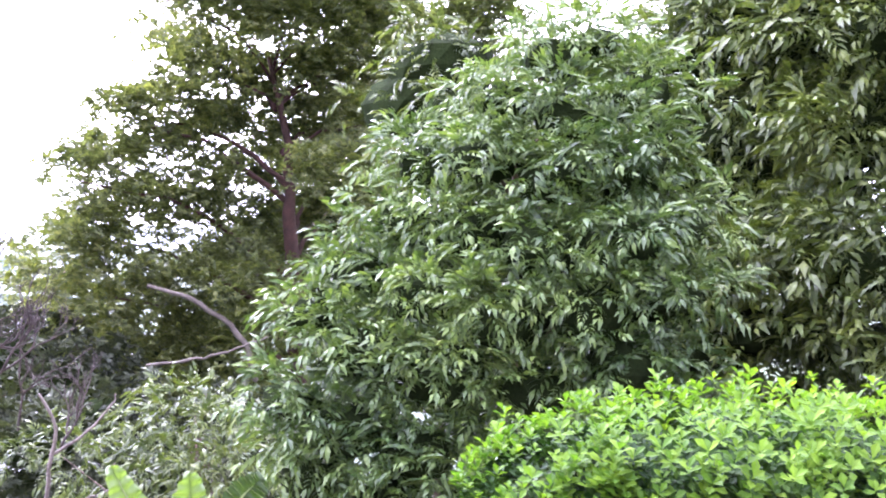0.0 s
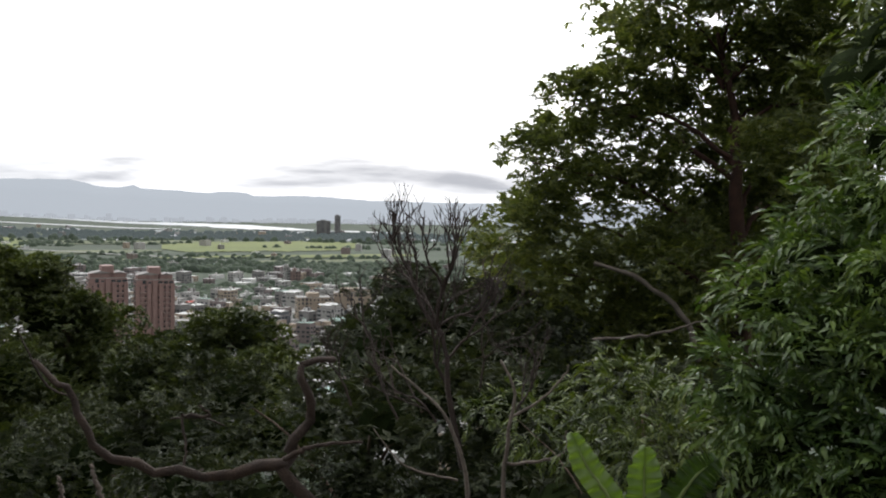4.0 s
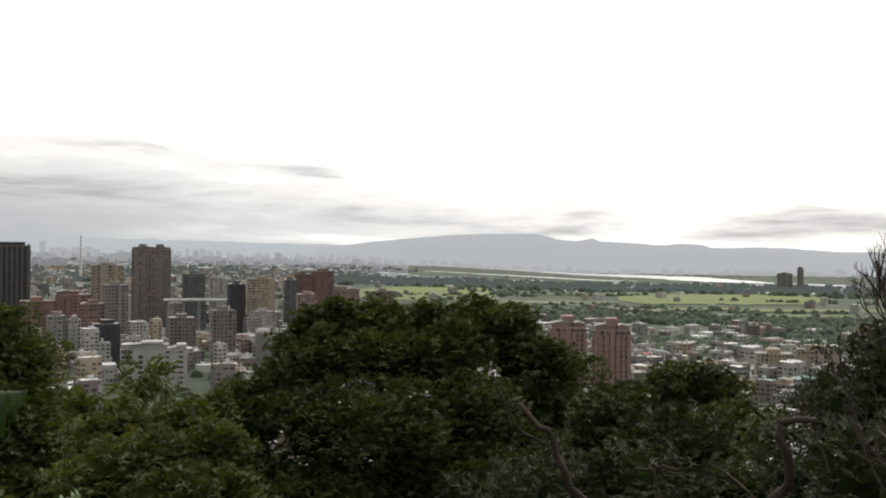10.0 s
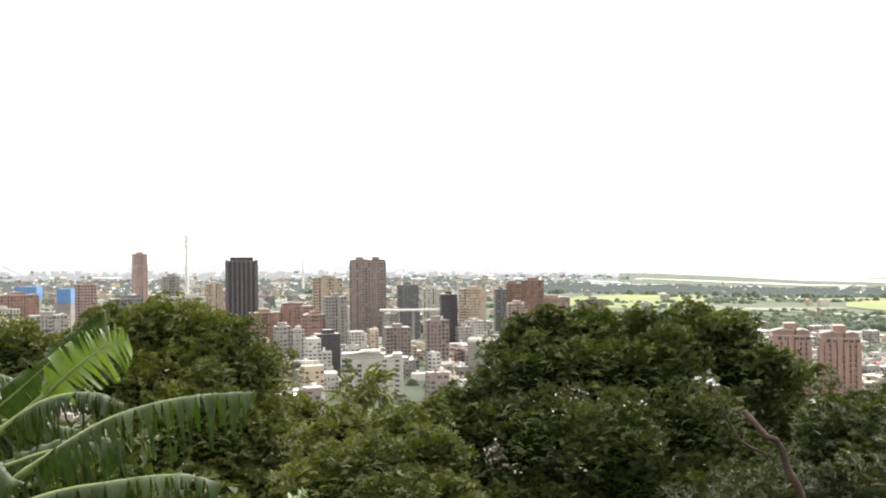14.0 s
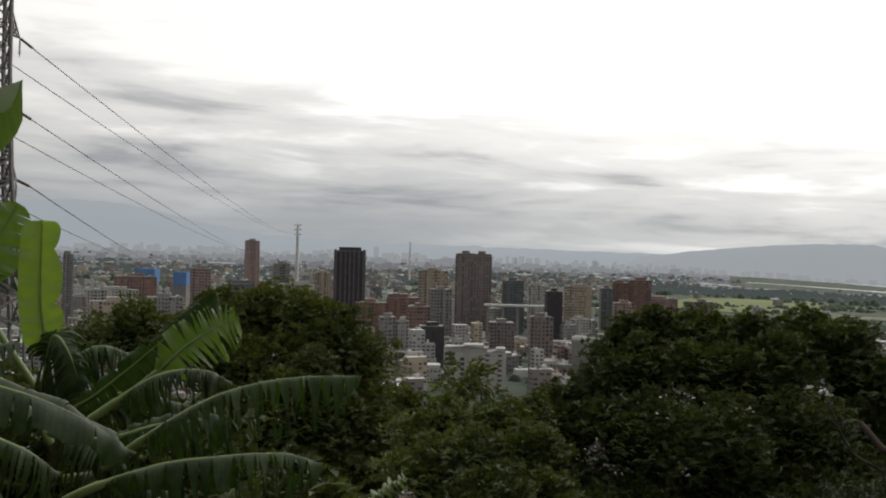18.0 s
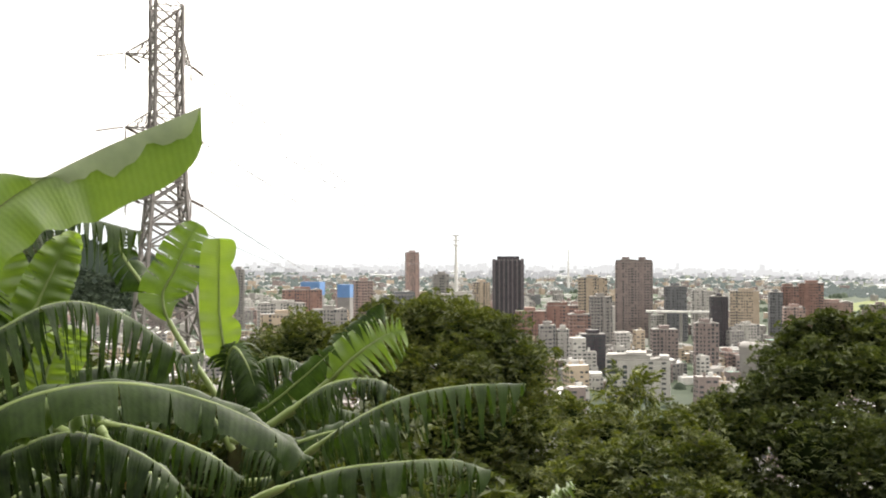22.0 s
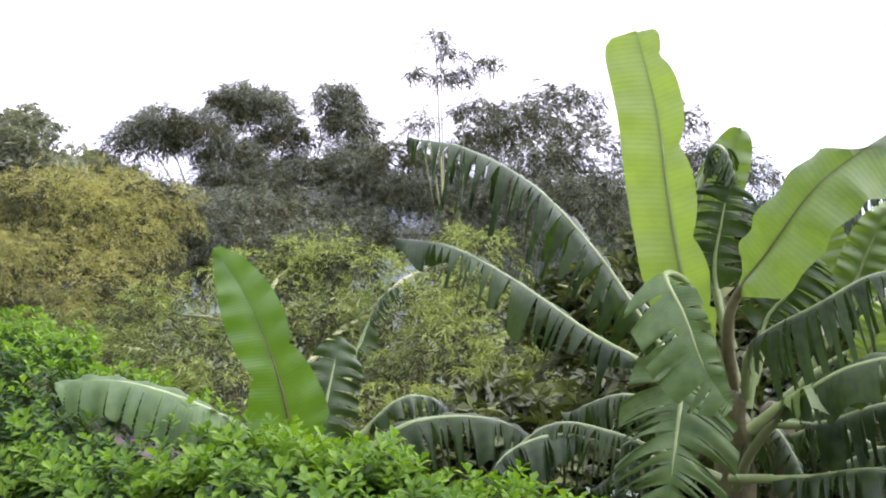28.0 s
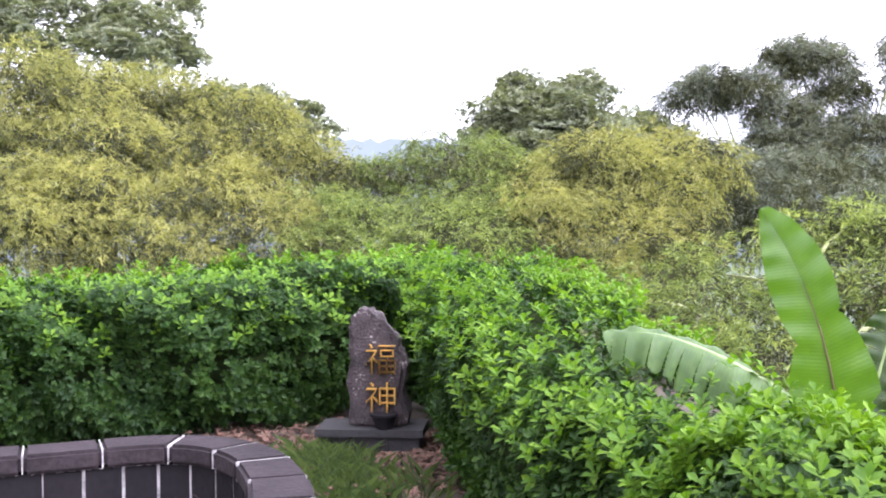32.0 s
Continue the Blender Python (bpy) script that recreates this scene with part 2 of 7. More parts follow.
def add_veins(m):
    """Fine parallel veins that run from the midrib to the edge, as relief and a faint change of tone."""
    n, li = m.node_tree.nodes, m.node_tree.links
    uv, wave, bump = n.new("ShaderNodeUVMap"), n.new("ShaderNodeTexWave"), n.new("ShaderNodeBump")
    uv.uv_map = "blade"
    wave.bands_direction = "X"
    wave.inputs["Scale"].default_value, wave.inputs["Distortion"].default_value, wave.inputs["Detail"].default_value = 26.0, 2.5, 4.0
    li.new(uv.outputs[0], wave.inputs["Vector"])
    bump.inputs["Strength"].default_value, bump.inputs["Distance"].default_value = 0.1, 0.01
    li.new(wave.outputs["Fac"], bump.inputs["Height"])
    bsdf = n["Principled BSDF"]
    li.new(bump.outputs[0], bsdf.inputs["Normal"])
    old = bsdf.inputs["Base Color"].links[0].from_socket
    mix = n.new("ShaderNodeMixRGB")
    mix.blend_type = "MULTIPLY"
    mix.inputs[0].default_value = 0.12
    li.new(old, mix.inputs[1])
    li.new(wave.outputs["Color"], mix.inputs[2])
    li.new(mix.outputs[0], bsdf.inputs["Base Color"])


MIDRIB_DARK = shader("brown_banana_midrib", (0.10, 0.085, 0.03), (0.06, 0.05, 0.02), 0.5, scale=3)
BANANA_FRESH = shader("fresh_banana_leaf", (0.085, 0.172, 0.015), (0.055, 0.125, 0.011), 0.4, scale=1.2, translucent=0.42, bump=0.06)
PSEUDOSTEM = shader("banana_stem", (0.12, 0.12, 0.045), (0.06, 0.05, 0.025), 0.6, scale=3, bump=0.4)
for leaf_material in (BANANA, BANANA_DARK, BANANA_MID, BANANA_YOUNG, BANANA_FRESH):
    add_veins(leaf_material)
BARK = shader("bark", (0.13, 0.085, 0.06), (0.06, 0.042, 0.032), 0.9, scale=6, bump=0.8)
BARK_RED = shader("reddish_bark", (0.085, 0.04, 0.032), (0.04, 0.022, 0.018), 0.9, scale=5, bump=0.8)
LOG = shader("old_fallen_wood", (0.055, 0.036, 0.026), (0.022, 0.015, 0.012), 0.9, scale=7, bump=0.8)
DEADWOOD = shader("dead_wood", (0.07, 0.05, 0.043), (0.03, 0.022, 0.02), 0.9, scale=7, bump=0.7)
PALEWOOD = shader("pale_dead_wood", (0.19, 0.16, 0.135), (0.10, 0.082, 0.07), 0.9, scale=7, bump=0.6)
# near-black colour that stands in for the shade between leaves
SHADE_CORE = shader("shade_core", (0.022, 0.032, 0.011), (0.010, 0.015, 0.006), 1.0, scale=5, bump=0.5, spec=0.02)
# grey-green, lightened to put haze over the trees behind the bamboo
GREY_LEAF = shader("hazed_grey_leaf", (0.165, 0.18, 0.115), (0.13, 0.15, 0.09), 0.55, scale=0.2, translucent=0.25, vary=0.35)
# leaf coloured dark for the shade inside the bamboo
SHADE_LEAF = shader("inner_shade_leaf", (0.07, 0.075, 0.022), (0.035, 0.04, 0.013), 0.8, scale=0.4, vary=0.3)
CULM = shader("bamboo_culm", (0.24, 0.25, 0.10), (0.14, 0.16, 0.06), 0.5, scale=3)


# ---------------------------------------------------------------- mesh helpers
def mesh_from(name, verts, faces, material, smooth=False):
    me = bpy.data.meshes.new(name)
    me.from_pydata([tuple(v) for v in verts], [], faces)
    me.materials.append(material)
    if smooth:
        me.polygons.foreach_set("use_smooth", [True] * len(me.polygons))
    me.update()
    return me


def tri_mesh(name, verts, tris, material, smooth=False):
    """A triangle mesh from arrays, fast."""
    me = bpy.data.meshes.new(name)
    me.vertices.add(len(verts))
    me.vertices.foreach_set("co", np.ascontiguousarray(verts, np.float32).ravel())
    me.loops.add(tris.size)
    me.loops.foreach_set("vertex_index", np.ascontiguousarray(tris, np.int32).ravel())
    me.polygons.add(len(tris))
    me.polygons.foreach_set("loop_start", np.arange(0, tris.size, 3, dtype=np.int32))
    me.polygons.foreach_set("use_smooth", np.full(len(tris), smooth))
    me.materials.append(material)
    me.update(calc_edges=True)
    return me


def put(name, me, parent=None, label=""):
    ob = new(name, me)
    if parent is not None:
        ob.parent = parent
    if label:
        ob["label"] = label
    return ob


def part(name, bm, material, parent, label=""):
    me = bpy.data.meshes.new(name)
    bm.to_mesh(me)
    bm.free()
    me.materials.append(material)
    return put(name, me, parent, label)


def empty(name, where, label, category, group="", kind=""):
    ob = new(name)
    ob.location = where
    return tagged(ob, label, category, group, kind)


def box_bm(bm, x0, y0, z0, x1, y1, z1, m=None):
    """Adds a box between two corners, turned by m."""
    vs = [Vector((x, y, z)) for z in (z0, z1) for x, y in ((x0, y0), (x1, y0), (x1, y1), (x0, y1))]
    vs = [bm.verts.new(m @ v if m else v) for v in vs]
    for f in ((3, 2, 1, 0), (4, 5, 6, 7), (0, 1, 5, 4), (1, 2, 6, 5), (2, 3, 7, 6), (3, 0, 4, 7)):
        bm.faces.new([vs[i] for i in f])
    return vs


def bar_bm(bm, a, b, w):
    """Adds a square bar from a to b."""
    a, b = Vector(a), Vector(b)
    q = (b - a).to_track_quat("Z", "Y").to_matrix().to_4x4()
    box_bm(bm, -w / 2, -w / 2, 0, w / 2, w / 2, (b - a).length, Matrix.Translation(a) @ q)


def tube(points, radii, sides=6, wobble=0.0, rng=None):
    """Vertices and triangles of a tapered tube along points."""
    pts = np.array([tuple(p) for p in points], float)
    tang = np.gradient(pts, axis=0)
    tang /= np.linalg.norm(tang, axis=1)[:, None] + 1e-9
    ref = np.array([0.3, 0.2, 0.93])
    verts, tris = [], []
    for i, (p, t, r) in enumerate(zip(pts, tang, radii)):
        u = np.cross(t, ref)
        if np.linalg.norm(u) < 1e-3:
            u = np.cross(t, (1, 0, 0))
        u /= np.linalg.norm(u)
        v = np.cross(t, u)
        for k in range(sides):
            a = 2 * math.pi * k / sides
            rr = r * (1 + (wobble * (rng.random() - 0.5) if rng else 0))
            verts.append(p + rr * (math.cos(a) * u + math.sin(a) * v))
        if i:
            o = (i - 1) * sides
            for k in range(sides):
                k2 = (k + 1) % sides
                tris += [(o + k, o + k2, o + sides + k), (o + k2, o + sides + k2, o + sides + k)]
    verts.append(pts[-1] + tang[-1] * radii[-1])
    o, c = (len(pts) - 1) * sides, len(verts) - 1
    tris += [(o + k, o + (k + 1) % sides, c) for k in range(sides)]
    return np.array(verts), np.array(tris)


def join(pieces):
    vs, ts, o = [], [], 0
    for v, t in pieces:
        vs.append(v)
        ts.append(t + o)
        o += len(v)
    return np.concatenate(vs), np.concatenate(ts)


def curve_points(ctrl, n):
    """A smooth line through the control points (Catmull-Rom), n points evenly by parameter."""
    c = np.array([tuple(p) for p in ctrl], float)
    c = np.vstack([2 * c[0] - c[1], c, 2 * c[-1] - c[-2]])
    out = []
    for s in np.linspace(0, len(c) - 3 - 1e-6, n):
        i, u = int(s), s - int(s)
        p0, p1, p2, p3 = c[i:i + 4]
        out.append(0.5 * (2 * p1 + (p2 - p0) * u + (2 * p0 - 5 * p1 + 4 * p2 - p3) * u * u + (3 * p1 - p0 - 3 * p2 + p3) * u ** 3))
    return np.array(out)


def limb(ctrl, r0, r1, n=10, sides=7, seed=1, kink=0.0):
    rng = np.random.default_rng(seed)
    p = curve_points(ctrl, n)
    if kink:
        p[1:-1] += rng.normal(0, kink, (n - 2, 3))
    return tube(p, np.linspace(r0, r1, n), sides, 0.35, rng)


# ---------------------------------------------------------------- leaves
def leaf_shape(width, fold=0.12, droop=0.12, wide=0.42):
    """One folded leaf, 1 long along y, four triangles."""
    v = np.array([(0, 0, 0), (-width / 2, wide, fold), (0, 0.45, 0.02), (width / 2, wide, fold), (0, 1, -droop)])
    return v, np.array([(0, 2, 1), (0, 3, 2), (1, 2, 4), (2, 3, 4)])


def blade_shape(width, fold=0.05, droop=0.15):
    """A narrow leaf folded on its midrib, two triangles."""
    v = np.array([(0, 0, 0), (-width / 2, 0.5, fold), (width / 2, 0.5, fold), (0, 1, -droop)])
    return v, np.array([(0, 3, 1), (0, 2, 3)])


def rot(yaw, pitch, roll=0.0):
    return np.array((Matrix.Rotation(yaw, 3, "Z") @ Matrix.Rotation(pitch, 3, "X") @ Matrix.Rotation(roll, 3, "Y")))


def sprig(kind):
    """Small templates, about 1 long, of several leaves on a twig."""
    out = []
    if kind in ("hedge", "hedge_far"):                       # upright whorl of small oval leaves
        v, t = leaf_shape(0.56, 0.09, 0.06, 0.64)
        for k in range(6):
            a = k * 2.4
            up = 0.2 + 0.12 * k
            out.append(((v * 0.62) @ rot(a, up).T + (0, 0, 0.06 * k), t))
    elif kind == "hedge_far":
        v, t = blade_shape(0.6, 0.09, 0.06)
        for k in range(6):
            out.append(((v * 0.62) @ rot(k * 2.4, 0.2 + 0.12 * k).T + (0, 0, 0.06 * k), t))
    elif kind == "pinnate":                   # drooping pairs of long leaflets
        v, t = leaf_shape(0.34, 0.06, 0.2)
        for k in range(4):
            for s in (-1, 1):
                out.append(((v * (0.37 + 0.05 * (k % 2))) @ rot(s * (-1.05 + 0.2 * k), 0.05 - 0.16 * k + 0.1 * s, 0.45 * s).T + (0, 0.08 + 0.15 * k + 0.04 * s, -0.02 * k * k), t))
        out.append(((v * 0.5) @ rot(0.1, -0.5).T + (0, 0.66, -0.12), t))
    elif kind == "tuft":                      # loose rosette of broad leaves
        v, t = blade_shape(0.46, 0.07, 0.12)
        for k in range(7):
            out.append(((v * (0.55 + 0.1 * (k % 3))) @ rot(k * 0.9 + 0.3 * (k % 2), 0.45 - 0.3 * (k % 3)).T + (0, 0.05 * (k % 4), 0.05 * (k % 3)), t))
    elif kind == "bamboo":                    # narrow hanging blades along a wire-thin twig
        v, t = blade_shape(0.15, 0.02, 0.2)
        for k in range(10):
            s = 1 if k % 2 else -1
            out.append(((v * (0.34 + 0.07 * (k * 5 % 4))) @ rot(s * (0.35 + 0.28 * (k * 3 % 4)), 0.2 - 0.32 * (k * 7 % 5), 0.3 * s).T + (0, 0.085 * k, -0.006 * k * k), t))
    return join(out)


SPRIGS = {k: sprig(k) for k in ("hedge", "hedge_far", "pinnate", "tuft", "bamboo")}


def scatter(name, places, aims, sizes, kind, material, parent, seed, label=""):
    """One mesh of many sprigs at the places, each lying along its aim and turned about it at random."""
    rng = np.random.default_rng(seed)
    tv, tt = SPRIGS[kind]
    n = len(places)
    y = aims + rng.normal(0, {"bamboo": 0.55, "pinnate": 0.45}.get(kind, 0.3), (n, 3))
    y /= np.linalg.norm(y, axis=1)[:, None] + 1e-9
    ref = np.tile((0.0, 0.0, 1.0), (n, 1)) + rng.normal(0, 0.35, (n, 3))
    if kind in ("hedge", "hedge_far"):                       # whorls stand along their z
        z = y
        x = np.cross(rng.normal(0, 1, (n, 3)), z)
        x /= np.linalg.norm(x, axis=1)[:, None] + 1e-9
        y = np.cross(z, x)
    else:
        x = np.cross(y, ref)
        x /= np.linalg.norm(x, axis=1)[:, None] + 1e-9
        z = np.cross(x, y)
    s = np.asarray(sizes)[:, None, None] * np.ones((n, 1, 1))
    v = (tv[None, :, 0:1] * x[:, None] + tv[None, :, 1:2] * y[:, None] + tv[None, :, 2:3] * z[:, None]) * s + places[:, None]
    t = tt[None] + (np.arange(n) * len(tv))[:, None, None]
    return put(name, tri_mesh(name, v.reshape(-1, 3), t.reshape(-1, 3), material), parent, label)


def clump_points(rng, centre, radius, n, flat=0.75, under=0.35):
    """Places on the uneven skin of a leafy clump, and the ways out of it."""
    d = rng.normal(0, 1, (n, 3))
    d /= np.linalg.norm(d, axis=1)[:, None]
    low = d[:, 2] < -0.25
    d[low & (rng.random(n) > under)] *= (1, 1, -1)
    r = radius * (0.35 + 0.72 * rng.random(n) ** 0.45)
    ph = rng.random(3) * 6
    r *= 1 + 0.16 * np.sin(d[:, 0] * 5 + ph[0]) * np.sin(d[:, 1] * 5 + ph[1]) + 0.1 * np.sin(d[:, 2] * 9 + ph[2])
    p = np.asarray(tuple(centre)) + d * r[:, None] * (1, 1, flat)
    return p, d


def crown(name, clumps, per_m2, size, kind, material, parent, seed, droop=0.3, flat=0.75, spread=0.3, label=""):
    """A crown of clumps (x, y, z, radius): sprigs on every clump, each with smaller satellites for a ragged outline."""
    rng = np.random.default_rng(seed)
    P, A = [], []
    for x, y, z, r in clumps:
        subs = [((x, y, z), r)]
        for _ in range(5):
            d = rng.normal(0, 1, 3)
            d /= np.linalg.norm(d)
            d[2] = abs(d[2]) * 0.8 - 0.15
            subs.append((np.array((x, y, z)) + d * r * (0.85 + 0.25 * rng.random()), r * (0.28 + 0.2 * rng.random())))
        for c, rr in subs:
            p, a = clump_points(rng, c, rr, max(6, int(per_m2 * 4 * rr * rr)), flat)
            P.append(p)
            A.append(a)
    P, A = np.concatenate(P), np.concatenate(A)
    away = (A[:, :2] * P[:, :2]).sum(1) / (np.linalg.norm(P[:, :2], axis=1) + 1e-6)
    keep = (away < 0.25) | (rng.random(len(P)) < 0.25)      # thinner on the side away from the terrace
    P, A = P[keep], A[keep]
    A = A + (0, 0, -droop)
    s = size * (0.65 + 0.7 * rng.random(len(P)))
    return scatter(name, P, A, s, kind, material, parent, seed + 1, label)


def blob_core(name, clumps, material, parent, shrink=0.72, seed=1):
    """The dark inside of a crown: a knobbly solid in every clump that stands in for shade."""
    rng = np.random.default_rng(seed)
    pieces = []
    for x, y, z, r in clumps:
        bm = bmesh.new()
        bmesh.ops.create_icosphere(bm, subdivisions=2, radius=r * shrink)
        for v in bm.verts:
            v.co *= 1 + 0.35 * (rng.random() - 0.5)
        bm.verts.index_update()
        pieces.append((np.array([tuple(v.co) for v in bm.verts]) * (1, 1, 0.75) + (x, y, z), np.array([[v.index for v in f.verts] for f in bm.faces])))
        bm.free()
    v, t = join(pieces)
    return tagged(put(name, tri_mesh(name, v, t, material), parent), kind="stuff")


def tree(name, label, base, fork, clumps, wood, leaf, kind, size, per_m2, seed, r0=0.2, core=0.5, category="tree", droop=0.3, group="", flat=0.75, top=None):
    """A tree: a tapered trunk past the fork, limbs that leave it one above the other, and a crown."""
    root = empty(name, base, label, category, group)
    back = Matrix.Translation(base).inverted()
    base, fork = Vector(base), Vector(fork)
    high = max(c[2] for c in clumps)
    top = Vector(top) if top else fork + Vector((0.05, 0.05, max(0.3, 0.75 * (high - fork.z))))
    line = [base - Vector((0, 0, 0.3)), base.lerp(fork, 0.5) + Vector((0.1, -0.1, 0)), fork, fork.lerp(top, 0.5) + Vector((0.12, -0.08, 0)), top]
    v, t = limb(line, r0, r0 * 0.2, 16, 8, seed, r0 * 0.12)
    put("trunk", tri_mesh("trunk", v, t, wood, True), root).matrix_parent_inverse = back
    for i, c in enumerate(clumps[::2]):
        end = Vector(c[:3])
        want = end.z - 0.45 * (end.xy - fork.xy).length
        if want < fork.z:
            u, start = 0.0, base.lerp(fork, min(1.0, max(0.25, (want - base.z) / max(0.3, fork.z - base.z))))
        else:
            u = min(0.9, (want - fork.z) / max(0.5, top.z - fork.z))
            start = fork.lerp(top, u)
        mid = start.lerp(end, 0.5) + Vector((0, 0, 0.10 * (end - start).length))
        v, t = limb([start, mid, end], r0 * (0.3 - 0.15 * u), r0 * 0.06, 9, 6, seed + i, r0 * 0.12)
        put("limb", tri_mesh("limb", v, t, wood, True), root).matrix_parent_inverse = back
    if core:
        blob_core("inner_shade", clumps, SHADE_CORE, root, core, seed).matrix_parent_inverse = back
    crown("crown", clumps, per_m2, size, kind, leaf, root, seed, droop, flat).matrix_parent_inverse = back
    return root


# ---------------------------------------------------------------- land
SOIL = shader("soil_with_litter", (0.085, 0.066, 0.05), (0.04, 0.032, 0.024), 0.95, scale=3, spots=(0.20, 0.15, 0.11), bump=0.8)
UNDER = shader("undergrowth", (0.055, 0.085, 0.025), (0.025, 0.04, 0.014), 0.95, scale=0.6, bump=0.8)
PLAIN = shader("plain_ground", (0.062, 0.085, 0.052), (0.036, 0.052, 0.034), 0.95, scale=0.01, spots=(0.10, 0.115, 0.075))
FIELD = shader("paddy_field", (0.17, 0.20, 0.062), (0.12, 0.15, 0.05), 0.95, scale=0.006)
FIELD_PALE = shader("dry_field", (0.14, 0.16, 0.085), (0.10, 0.125, 0.065), 0.95, scale=0.008)
# pale base colour stands in for the bright sky reflected in the water
WATER = shader("sky_pale_water", (0.50, 0.53, 0.55), (0.44, 0.47, 0.49), 0.3, scale=0.01)
ASPHALT = shader("road_surface", (0.30, 0.30, 0.29), (0.22, 0.22, 0.21), 0.9, scale=0.05)
WOODS = shader("far_wood_leaf", (0.055, 0.08, 0.048), (0.034, 0.053, 0.034), 0.9, scale=0.02, vary=0.35)
LOW = -95.0


def haze_material(name, colour, strength):
    """A far backdrop: the haze of kilometres of bright air is put in as emission colour."""
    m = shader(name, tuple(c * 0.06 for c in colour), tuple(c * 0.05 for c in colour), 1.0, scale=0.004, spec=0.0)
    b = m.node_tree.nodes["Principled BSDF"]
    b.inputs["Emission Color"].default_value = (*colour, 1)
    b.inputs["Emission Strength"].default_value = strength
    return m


# grey-green emission puts haze over the far woods
WOODS_FAR = haze_material("far_wood_haze", (0.17, 0.205, 0.20), 0.7)


def smooth01(a, b, x):
    u = min(1.0, max(0.0, (x - a) / (b - a)))
    return u * u * (3 - 2 * u)


def ground_height(x, y):
    r, az = math.hypot(x, y), math.degrees(math.atan2(-x, y))
    front = smooth01(-80, -50, az) * (1 - smooth01(45, 75, az))
    slope = 0.10 + 0.34 * front
    start = 3.6 + 7.5 * smooth01(50, 80, az) * (1 - smooth01(130, 150, az))
    if az < -80 or az > 130:                  # the hill behind
        up = smooth01(80, 120, abs(az))
        slope = slope * (1 - up) - 0.16 * up
    z = -slope * max(0.0, r - start)
    if z > 0:
        z = min(z, 90.0) * (1 - smooth01(900, 2600, r)) + LOW * smooth01(900, 2600, r)
    z = max(LOW, z)
    if z <= LOW + 0.01 and r > 1500:          # the plain climbs gently towards the far city
        far = float(np.interp(az, (-18, -16, -10, -3, 4, 10, 27, 45), (LOW, -88, -67, -50, -36, -31, -16, -10)))
        z = LOW + (far - LOW) * (r - 1500) / 3390
    return z


def plain_at(az, d, lift=0.0):
    """A point on the ground by its bearing and distance."""
    p = polar(az, d)
    p.z = ground_height(p.x, p.y) + lift
    return p


def build_ground():
    radii = [0.0] + [0.8 * 1.115 ** k for k in range(81)]
    radii = [r for r in radii if r < 4880] + [4890.0]
    n = 160
    verts, faces, mats = [(0, 0, ground_height(0, 0))], [], []
    for r in radii[1:]:
        for k in range(n):
            a = 2 * math.pi * k / n
            x, y = -math.sin(a) * r, math.cos(a) * r
            z = ground_height(x, y)
            bump = 0.05 * noise.noise((x * 0.7, y * 0.7, 0)) if r < 14 else (0.8 * noise.noise((x * 0.08, y * 0.08, 1)) if r < 260 else 0)
            verts.append((x, y, z + bump))
    for i in range(len(radii) - 1):
        for k in range(n):
            k2 = (k + 1) % n
            r = radii[i + 1]
            if i == 0:
                faces.append((0, 1 + k, 1 + k2))
            else:
                o, p = 1 + (i - 1) * n, 1 + i * n
                faces.append((o + k, p + k, p + k2, o + k2))
            z = verts[1 + i * n + k][2]
            mats.append(0 if r < 11 else (2 if (z < LOW + 2 or r > 1500) and r > 120 else 1))
    me = mesh_from("ground", verts, faces, SOIL, True)
    me.materials.append(UNDER)
    me.materials.append(PLAIN)
    me.polygons.foreach_set("material_index", mats)
    tagged(put("ground", me), "hillside falling to a wide green plain", "ground", kind="structure")


build_ground()


def patch(name, az0, az1, d0, d1, material, label, category, lift=0.6, seed=1, skew=0.0, wob=0.06):
    """A flat irregular sheet on the plain between two bearings and two distances."""
    rng = np.random.default_rng(seed)
    n, verts, faces = 24, [], []
    for i in range(n + 1):
        u = i / n
        az = az0 + (az1 - az0) * u
        ends = 0.25 + 0.75 * min(1.0, 6 * min(u, 1 - u) + 0.2)
        mid, half = (d0 + d1) / 2 * (1 + skew * (u - 0.5)), (d1 - d0) / 2 * ends
        verts.append(plain_at(az, mid - half * (1 + wob * rng.normal()), lift + 0.6))
        verts.append(plain_at(az, mid + half * (1 + wob * rng.normal()), lift + 0.6))
        if i:
            k = 2 * i
            faces.append((k - 2, k, k + 1, k - 1))
    return tagged(put(name, mesh_from(name, verts, faces, material)), label, category, kind="structure")


for i, (a0, a1, d0, d1, pale) in enumerate([
        (-5.2, -13.2, 1900, 2420, 0), (-20, -31, 1960, 2430, 0), (-14, -22, 2250, 2420, 1), (-12.5, -19, 1560, 1640, 0), (-24, -33, 1600, 1680, 1), (-26, -34, 1760, 1860, 0),
        (-13, -20, 1850, 1960, 1), (-9, -19, 2620, 2700, 1), (-19, -27, 1720, 1780, 0), (3, -4, 2750, 2850, 1), (-16, -20, 1430, 1480, 0)]):
    patch("field", a0, a1, d0, d1, FIELD_PALE if pale else FIELD, "yellow-green farm field on the plain", "field", 0.6 + 0.1 * i, i, 0.06)


